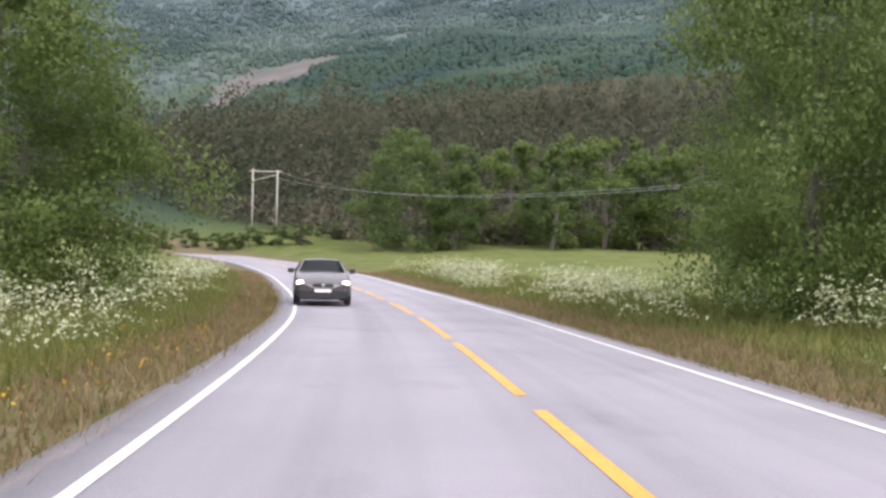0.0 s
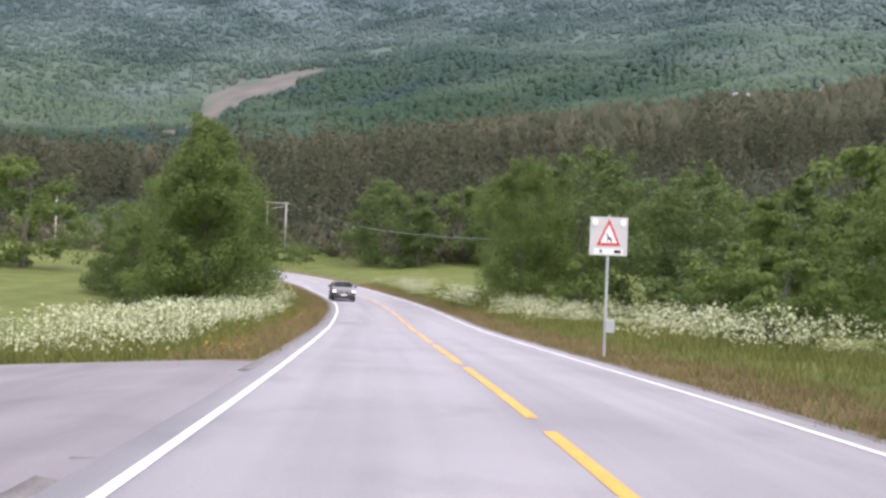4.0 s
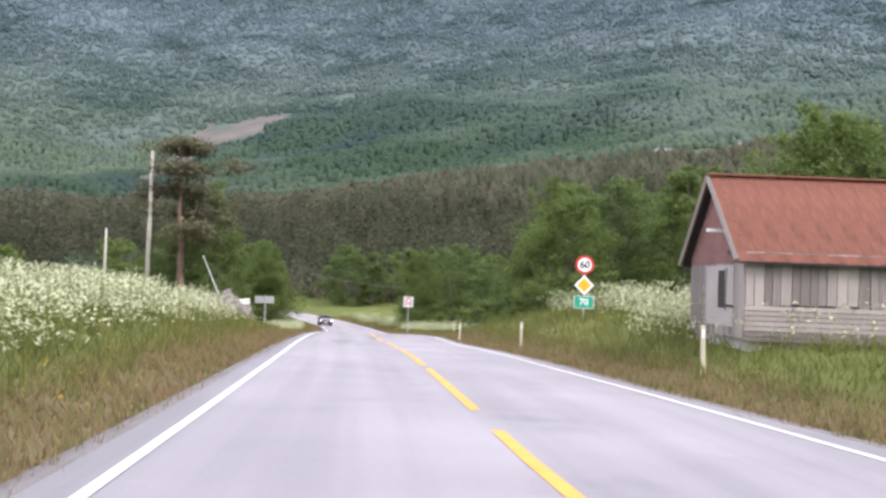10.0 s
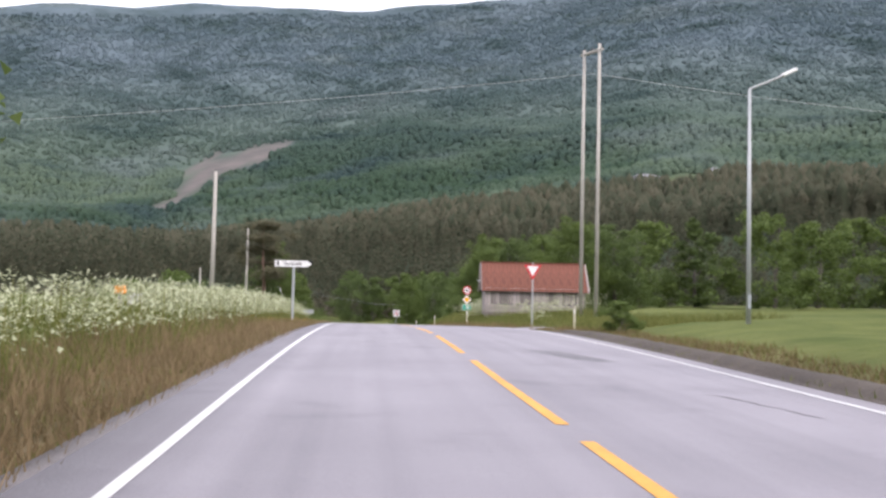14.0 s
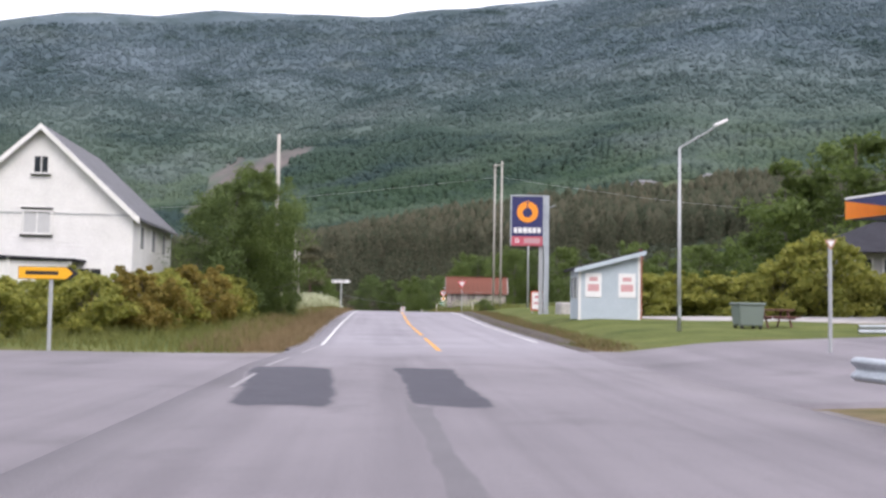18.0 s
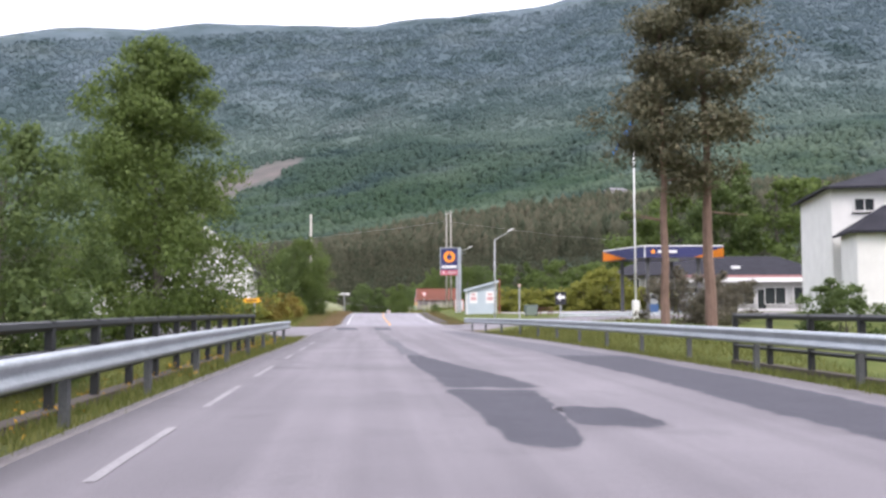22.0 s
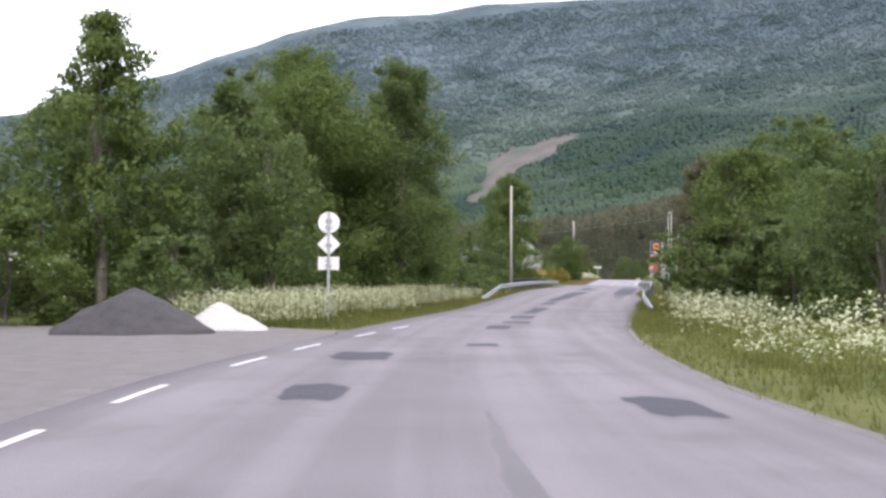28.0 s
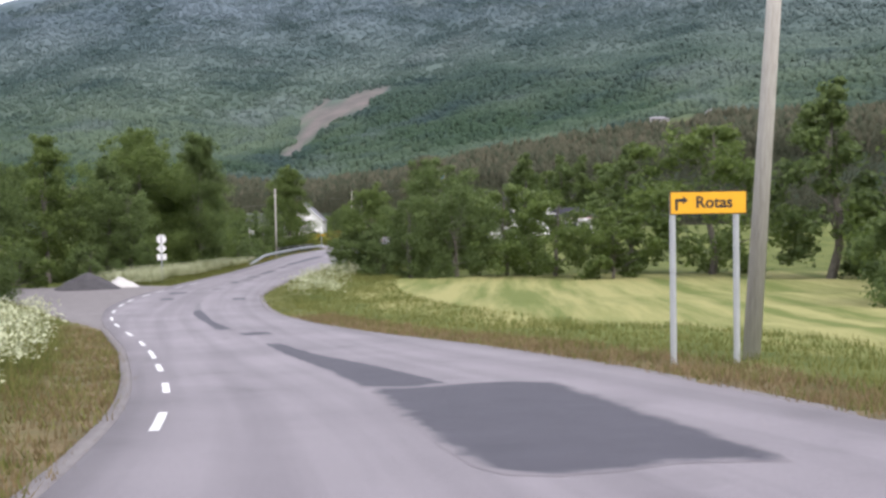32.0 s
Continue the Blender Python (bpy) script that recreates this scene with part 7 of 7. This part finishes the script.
    for x in (-0.45, 0.45):
        part("leg", shaped(box, x - 0.04, x + 0.04, -0.04, 0.04, -0.2, 0.2), POST_GREY, t)
    z = gz(17.2, -149.5)
    t = thing("stone_block", pose(17.0, -149.5, z, 0, 0, 20), "grey concrete block at the foot of the sign", "block")
    part("block", shaped(box, -0.6, 0.6, -0.4, 0.4, -0.1, 0.75, 0.08), STONE, t)


pylon()


FADED_PRINT = plain("faded_pink_print", (0.6, 0.34, 0.35), 0.6)


def kiosk():
    z = gz(17, -162.3)
    t = thing("kiosk", pose(16.95, -163.6, z, 0, 0, 0), "pale blue wooden kiosk with a sloping roof and posters", "kiosk")
    w, d, lo, hi = 1.5, 2.7, 8.35 - z, 9.15 - z
    bm = bmesh.new()
    prism(bm, [(-w, -0.3), (w, -0.3), (w, hi), (-w, lo)], 0, d)
    part("wall", bm, SIDING_BLUE, t)
    k = 0
    while -w + k * 0.15 < w - 0.01:
        x = -w + k * 0.15
        part("board", shaped(box, x + 0.006, x + 0.144, -0.022, 0, -0.1, lo + (hi - lo) * (x + w) / (2 * w)), SIDING_BLUE, t)
        k += 1
    bm = bmesh.new()
    prism(bm, [(-w - 0.3, lo - 0.08), (w + 0.25, hi + 0.06), (w + 0.25, hi + 0.2), (-w - 0.3, lo + 0.06)], -0.35, d + 0.3)
    part("roof", bm, ROOF_DARK, t)
    bm = bmesh.new()
    prism(bm, [(-w - 0.3, lo - 0.2), (w + 0.25, hi - 0.06), (w + 0.25, hi + 0.15), (-w - 0.3, lo + 0.01)], -0.38, -0.352)
    part("bargeboard", bm, SIDING_BLUE, t)
    for x0, x1 in ((-1.2, -0.4), (0.45, 1.3)):
        p = part("poster", shaped(box, x0, x1, -0.05, -0.022, 1.05, 2.25), WHITE, t, "white poster with red print")
        part("poster_print", shaped(box, x0 + 0.12, x1 - 0.12, -0.056, -0.05, 1.35, 1.7), FADED_PRINT, p)
        part("poster_print", shaped(box, x0 + 0.2, x1 - 0.2, -0.056, -0.05, 1.85, 2.05), FADED_PRINT, p)
    for y in (0.5, 1.5):
        win = part("window", shaped(box, -w - 0.03, -w + 0.02, y, y + 0.75, 1.0, 2.05), plain("pale_kiosk_pane", (0.4, 0.43, 0.45), 0.15), t)
        part("window_frame", shaped(box, -w - 0.05, -w - 0.03, y - 0.08, y, 0.92, 2.13), WHITE, win)
    part("corner_board", shaped(box, -w - 0.04, -w + 0.08, -0.04, 0.0, -0.2, lo), WHITE_PAINT, t)
    part("corner_board", shaped(box, w - 0.08, w + 0.04, -0.04, 0.0, -0.2, hi), WHITE_PAINT, t)
    z = gz(19.2, -162)
    t = thing("banner_post", pose(19.0, -161.5, z), "slim red-brown banner post beside the kiosk", "post")
    part("post", shaped(box, -0.07, 0.07, -0.07, 0.07, -0.2, 9.5 - z, 0.01), plain("red_brown_stain", (0.3, 0.1, 0.06), 0.7), t)
    part("cap", shaped(box, -0.1, 0.1, -0.1, 0.1, 9.5 - z, 9.56 - z), DARK, t)


kiosk()


# ---- bus shelter, rock, mailbox, heaps, benches ----
def shelter():
    z = gz(-8.9, -41)
    t = thing("bus_shelter", pose(-8.9, -41.0, z, 0, 0, 8), "small timber bus shelter with a bright metal roof", "bus shelter")
    h = 4.75 - z
    part("back_wall", shaped(box, -1.3, 1.0, 1.1, 1.2, -0.2, h), plain("brown_stained_wood", (0.16, 0.1, 0.07), 0.8), t)
    part("side_wall", shaped(box, 0.0, 1.05, -0.3, -0.2, -0.2, 1.75), plain("greyish_pink_board", (0.4, 0.34, 0.33), 0.8), t)
    part("end_wall", shaped(box, -1.3, -1.2, -0.9, 1.1, -0.2, 1.8), plain("red_brown_board", (0.22, 0.1, 0.08), 0.8), t)
    bm = bmesh.new()
    prism(bm, [(-1.25, h - 0.02), (1.35, h + 0.35), (1.35, h + 0.45), (-1.25, h + 0.08)], -1.2, 1.6)
    part("roof", bm, WHITE_PAINT, t, "bright pale metal roof")
    part("fascia", shaped(box, -1.3, 1.4, -1.26, -1.2, h + 0.05, h + 0.34), WHITE_PAINT, t, "white roof fascia")
    for x, y in ((-1.2, -1.0), (0.95, -1.0), (0.95, 1.1)):
        part("post", shaped(box, x - 0.06, x + 0.06, y - 0.06, y + 0.06, -0.3, h + 0.2), plain("dark_timber", (0.1, 0.07, 0.05), 0.8), t)
    part("brace", shaped(tube, (0.95, -1.0, h - 0.6), (0.4, -1.0, h + 0.1), 0.04, 0.04, 6), plain("dark_timber_brace", (0.1, 0.07, 0.05), 0.8), t)
    part("bench", shaped(box, -1.1, 0.8, 0.65, 1.05, 0.42, 0.5), plain("grey_bench_wood", (0.3, 0.27, 0.24), 0.8), t)


shelter()


def lump(name, label, category, x, y, z, sx, sy, sz, mat, seed, rough=0.3, sub=4, scale=1.2):
    bm = bmesh.new()
    bmesh.ops.create_icosphere(bm, subdivisions=sub, radius=1.0)
    for v in bm.verts:
        d = 1 + rough * noise.fractal(v.co * scale + Vector((seed, 0, 0)), 0.9, 2.0, 5)
        v.co = Vector((v.co.x * sx * d, v.co.y * sy * d, v.co.z * sz * d))
    ob = new(name, mesh_of(name, bm, mat))
    ob.matrix_world = pose(x, y, z)
    return tagged(ob, label, category)


lump("rock_outcrop", "pinkish grey rock outcrop in the grassy bank", "rock", -6.2, -60.4, 4.6, 1.45, 1.6, 1.25, ROCK, 4, 0.45)
lump("rock_outcrop", "low broken rock ledge above the bank", "rock", -7.7, -61.4, 5.1, 1.3, 1.4, 0.85, ROCK, 9, 0.45)
ob = thing("leaning_pole", pose(-6.4, -59.4, 5.4, 0, -24, 0), "thin pale leaning pole on the rock", "pole")
part("stick", shaped(tube, (0, 0, -0.4), (0, 0, 2.9), 0.028, 0.02, 8), WHITE, ob)


def heap(name, label, x, y, r, h, mat, seed, sy=1.0):
    n, m = 40, 14
    bm = bmesh.new()
    z0 = gz(x, y)
    top = bm.verts.new((0, 0, h))
    rings = []
    for k in range(1, m + 1):
        u = k / m
        ring = []
        for j in range(n):
            a = j * math.tau / n
            w = 1 + 0.22 * noise.noise((math.cos(a) * 1.5 + seed, math.sin(a) * 1.5, 0))
            zz = h * (1 - u**1.15) + 0.1 * h * noise.noise((math.cos(a) * u * 4 + seed, math.sin(a) * u * 4, 2))
            ring.append(bm.verts.new((r * u * w * math.cos(a), r * sy * u * w * math.sin(a), zz if k < m else -0.3)))
        rings.append(ring)
    for j in range(n):
        bm.faces.new((top, rings[0][j], rings[0][(j + 1) % n]))
    for k in range(m - 1):
        for j in range(n):
            bm.faces.new((rings[k][j], rings[k + 1][j], rings[k + 1][(j + 1) % n], rings[k][(j + 1) % n]))
    ob = new(name, mesh_of(name, bm, mat, True))
    ob.matrix_world = pose(x, y, z0)
    return tagged(ob, label, "heap")


heap("spoil_mound", "dark grey heap of crushed stone in the yard", 4.9, -316, 2.45, 1.3, COAL_GRAVEL, 2, 0.9)
heap("sand_mound", "pale heap of stone dust beside the dark heap", 6.5, -313.9, 1.5, 0.85, STONE, 6, 0.8)
z = gz(-5, -125)
t = thing("mailbox", pose(-4.95, -125, z), "white mailbox on a wooden post in the grass", "mailbox")
part("box", shaped(box, -0.26, 0.26, -0.2, 0.2, 6.35 - z, 6.78 - z, 0.06), WHITE, t)
part("post", shaped(box, -0.05, 0.05, -0.05, 0.05, -0.3, 6.35 - z), GREY_WOOD, t)
part("lid", shaped(box, -0.28, 0.28, -0.22, 0.22, 6.76 - z, 6.82 - z, 0.02), WHITE, t)
t = thing("mailbox", pose(-5.5, -125.1, z), "orange mailbox on a wooden post", "mailbox")
part("box", shaped(box, -0.2, 0.2, -0.18, 0.18, 6.78 - z, 7.08 - z, 0.04), ORANGE, t)
part("post", shaped(box, -0.05, 0.05, -0.05, 0.05, -0.3, 6.78 - z), GREY_WOOD, t)
z = gz(22.4, -171.2)
t = thing("picnic_table", pose(22.3, -171.2, z, 0, 0, 12), "dark red-brown wooden picnic table on the grass", "table")
stain = plain("dark_red_stain", (0.14, 0.06, 0.05), 0.8)
part("tabletop", shaped(box, -0.8, 0.8, -0.38, 0.38, 0.68, 0.74, 0.01), stain, t)
for yy in (-0.68, 0.68):
    part("bench", shaped(box, -0.8, 0.8, yy - 0.13, yy + 0.13, 0.4, 0.45, 0.01), stain, t)
for xx in (-0.55, 0.55):
    for s in (-1, 1):
        part("leg", shaped(tube, (xx, s * 0.2, 0.7), (xx, s * 0.55, -0.05), 0.045, 0.045, 6), stain, t)
    part("crossbeam", shaped(box, xx - 0.04, xx + 0.04, -0.75, 0.75, 0.32, 0.4), stain, t)
z = gz(20.9, -172.2)
t = thing("waste_container", pose(20.9, -172.2, z, 0, 0, 8), "grey-green waste container standing on the grass", "container")
green_grey = plain("grey_green_plastic", (0.16, 0.2, 0.18), 0.6)
bm = shaped(box, -0.55, 0.55, -0.4, 0.4, 0.12, 0.95, 0.04)
for v in bm.verts:
    if v.co.z < 0.4:
        v.co.x *= 0.9
        v.co.y *= 0.88
part("body", bm, green_grey, t)
part("lid", shaped(box, -0.6, 0.6, -0.45, 0.43, 0.95, 1.06, 0.03), green_grey, t)
for xx in (-0.4, 0.4):
    for yy in (-0.3, 0.3):
        part("wheel", shaped(tube, (xx - 0.03, yy, 0.07), (xx + 0.03, yy, 0.07), 0.09, 0.09, 12), RUBBER, t)
# farmhouses on the lower hillside, walls greyed in colour for the distance haze
SHOP_ROOF = material("grey_farm_roof", (0.12, 0.12, 0.13), (0.22, 0.22, 0.23), 1.0, 0.8, 0, 0.3, 10)
for x, y, w, d, lab, wall in [(177, 500, 19, 8, "distant grey farm building on the hillside", plain("haze_muted_boards", (0.26, 0.25, 0.24), 0.9)), (224, 498, 9, 7, "distant white farmhouse on the hillside", SHOP_WALL)]:
    hip_house(x, y, 10, w, d, 4.6, 2.6, lab, [(-w / 3, 3.4, 1.4, 1.4), (0, 3.4, 1.4, 1.4), (w / 3, 3.4, 1.4, 1.4)], 0.5, "farmhouse", wall=wall, roof=SHOP_ROOF)
hip_house(-25, -282, 30, 7, 7, 4.2, 2.4, "white house glimpsed between the trees", [(-1.5, 2.4, 1, 1), (1.5, 2.4, 1, 1)], 0.4)


# ---- the grey hatchback ----
def hatchback(m):
    t = thing("car", m, "grey hatchback car with lit headlights on the road", "car")
    # sections along the car: y from the nose (-2.1) back, half width, sill, belt and roof heights
    sec = [(-2.12, 0.62, 0.36, 0.66, 0.66), (-2.0, 0.8, 0.26, 0.74, 0.74), (-1.6, 0.88, 0.24, 0.88, 0.9), (-1.0, 0.9, 0.24, 0.95, 1.0), (-0.75, 0.9, 0.24, 0.97, 1.06), (-0.1, 0.9, 0.24, 0.98, 1.38),
           (0.5, 0.9, 0.24, 1.0, 1.46), (1.2, 0.9, 0.24, 1.02, 1.43), (1.75, 0.88, 0.26, 1.04, 1.28), (2.05, 0.82, 0.3, 1.0, 1.05), (2.15, 0.7, 0.4, 0.8, 0.82)]
    bm = bmesh.new()
    rings = []
    for y, w, lo, belt, roof in sec:
        cab = roof - belt
        tw = w * (0.97 - 0.28 * min(1, cab / 0.45))
        prof = [(0, lo), (w * 0.86, lo), (w, lo + 0.14), (w, (lo + belt) / 2 + 0.05), (w * 0.965, belt), (tw, roof - 0.06 * (cab > 0.1)), (tw * 0.82, roof), (0, roof + 0.025)]
        full = prof + [(-x, zz) for x, zz in prof[-2:0:-1]]
        rings.append([bm.verts.new((x, y, zz)) for x, zz in full])
    n = len(rings[0])
    for a, b in zip(rings[:-1], rings[1:]):
        for j in range(n):
            bm.faces.new((a[j], a[(j + 1) % n], b[(j + 1) % n], b[j]))
    bm.faces.new(rings[0])
    bm.faces.new(rings[-1][::-1])
    body = part("body", bm, CAR_GREY, t, "grey painted body", True)

    def pane(name, pts, mat, parent=t, label=""):
        bm = bmesh.new()
        bm.faces.new([bm.verts.new(p) for p in pts])
        bmesh.ops.solidify(bm, geom=bm.faces, thickness=0.012)
        return part(name, bm, mat, parent, label)

    bm = bmesh.new()
    top, low = [], []
    for k in range(9):
        u = -1 + k / 4
        low.append(bm.verts.new((0.74 * u, -0.93 + 0.07 * u * u, 1.075 - 0.035 * u * u)))
        top.append(bm.verts.new((0.57 * u, -0.16 + 0.05 * u * u, 1.432 - 0.035 * u * u)))
    for k in range(8):
        bm.faces.new((low[k], low[k + 1], top[k + 1], top[k]))
    bmesh.ops.solidify(bm, geom=bm.faces, thickness=0.012)
    # glass colour lifted to grey to stand for the mirrored sky
    part("windscreen", bm, plain("windscreen_glass", (0.14, 0.16, 0.18), 0.06), t, "windscreen reflecting the sky", True)
    part("lower_bumper", shaped(box, -0.78, 0.78, -2.135, -1.85, 0.2, 0.52, 0.05), DARK, t, "black lower bumper")
    pane("rear_window", [(-0.6, 1.98, 1.1), (0.6, 1.98, 1.1), (0.52, 1.66, 1.345), (-0.52, 1.66, 1.345)], GLASS)
    for s in (-1, 1):
        pane("side_window", [(s * 0.885, -0.55, 1.04), (s * 0.885, 1.45, 1.07), (s * 0.68, 1.25, 1.37), (s * 0.68, 0.0, 1.36)], GLASS)
        part("headlight", shaped(box, s * 0.72 - 0.12, s * 0.72 + 0.12, -2.06, -1.78, 0.66, 0.78, 0.04), LAMP_GLOW, t, "lit white headlight")
        mir = part("mirror", shaped(box, s * 1.0 - 0.1, s * 1.0 + 0.1, -0.55, -0.42, 1.0, 1.15, 0.03), DARK, t)
        part("fog_lamp", shaped(box, s * 0.66 - 0.09, s * 0.66 + 0.09, -2.1, -2.0, 0.4, 0.47), POST_GREY, t)
        for y in (-1.32, 1.3):
            w = part("wheel", shaped(tube, (s * 0.7, y, 0.32), (s * 0.91, y, 0.32), 0.32, 0.32, 24), RUBBER, t, "black rubber tyre")
            part("rim", shaped(tube, (s * 0.9, y, 0.32), (s * 0.925, y, 0.32), 0.2, 0.18, 16), STEEL, w)
        part("tail_lamp", shaped(box, s * 0.72 - 0.12, s * 0.72 + 0.12, 2.0, 2.12, 0.85, 1.0), RED, t)
    part("grille", shaped(box, -0.32, 0.32, -2.145, -2.1, 0.6, 0.7, 0.02), DARK, t, "black front grille")
    part("lower_grille", shaped(box, -0.62, 0.62, -2.13, -2.02, 0.27, 0.42, 0.02), DARK, t)
    part("emblem", shaped(tube, (0, -2.16, 0.66), (0, -2.14, 0.66), 0.06, 0.06, 14), STEEL, t)
    part("number_plate", shaped(box, -0.26, 0.26, -2.16, -2.13, 0.43, 0.53), WHITE, t, "white number plate with plain bars")
    part("bonnet_seam", shaped(box, -0.7, 0.7, -1.0, -0.985, 0.995, 1.004), DARK, t)


i = along(23.4)
slope = math.degrees(math.atan2(LINE[i, 2] - LINE[i + 3, 2], 3.0))
hatchback(pose(LINE[i, 0] - 0.85, LINE[i, 1], LINE[i, 2] + 0.01, slope, 0, math.degrees(math.atan2(-TANGENT[i, 0], TANGENT[i, 1])) + 180))
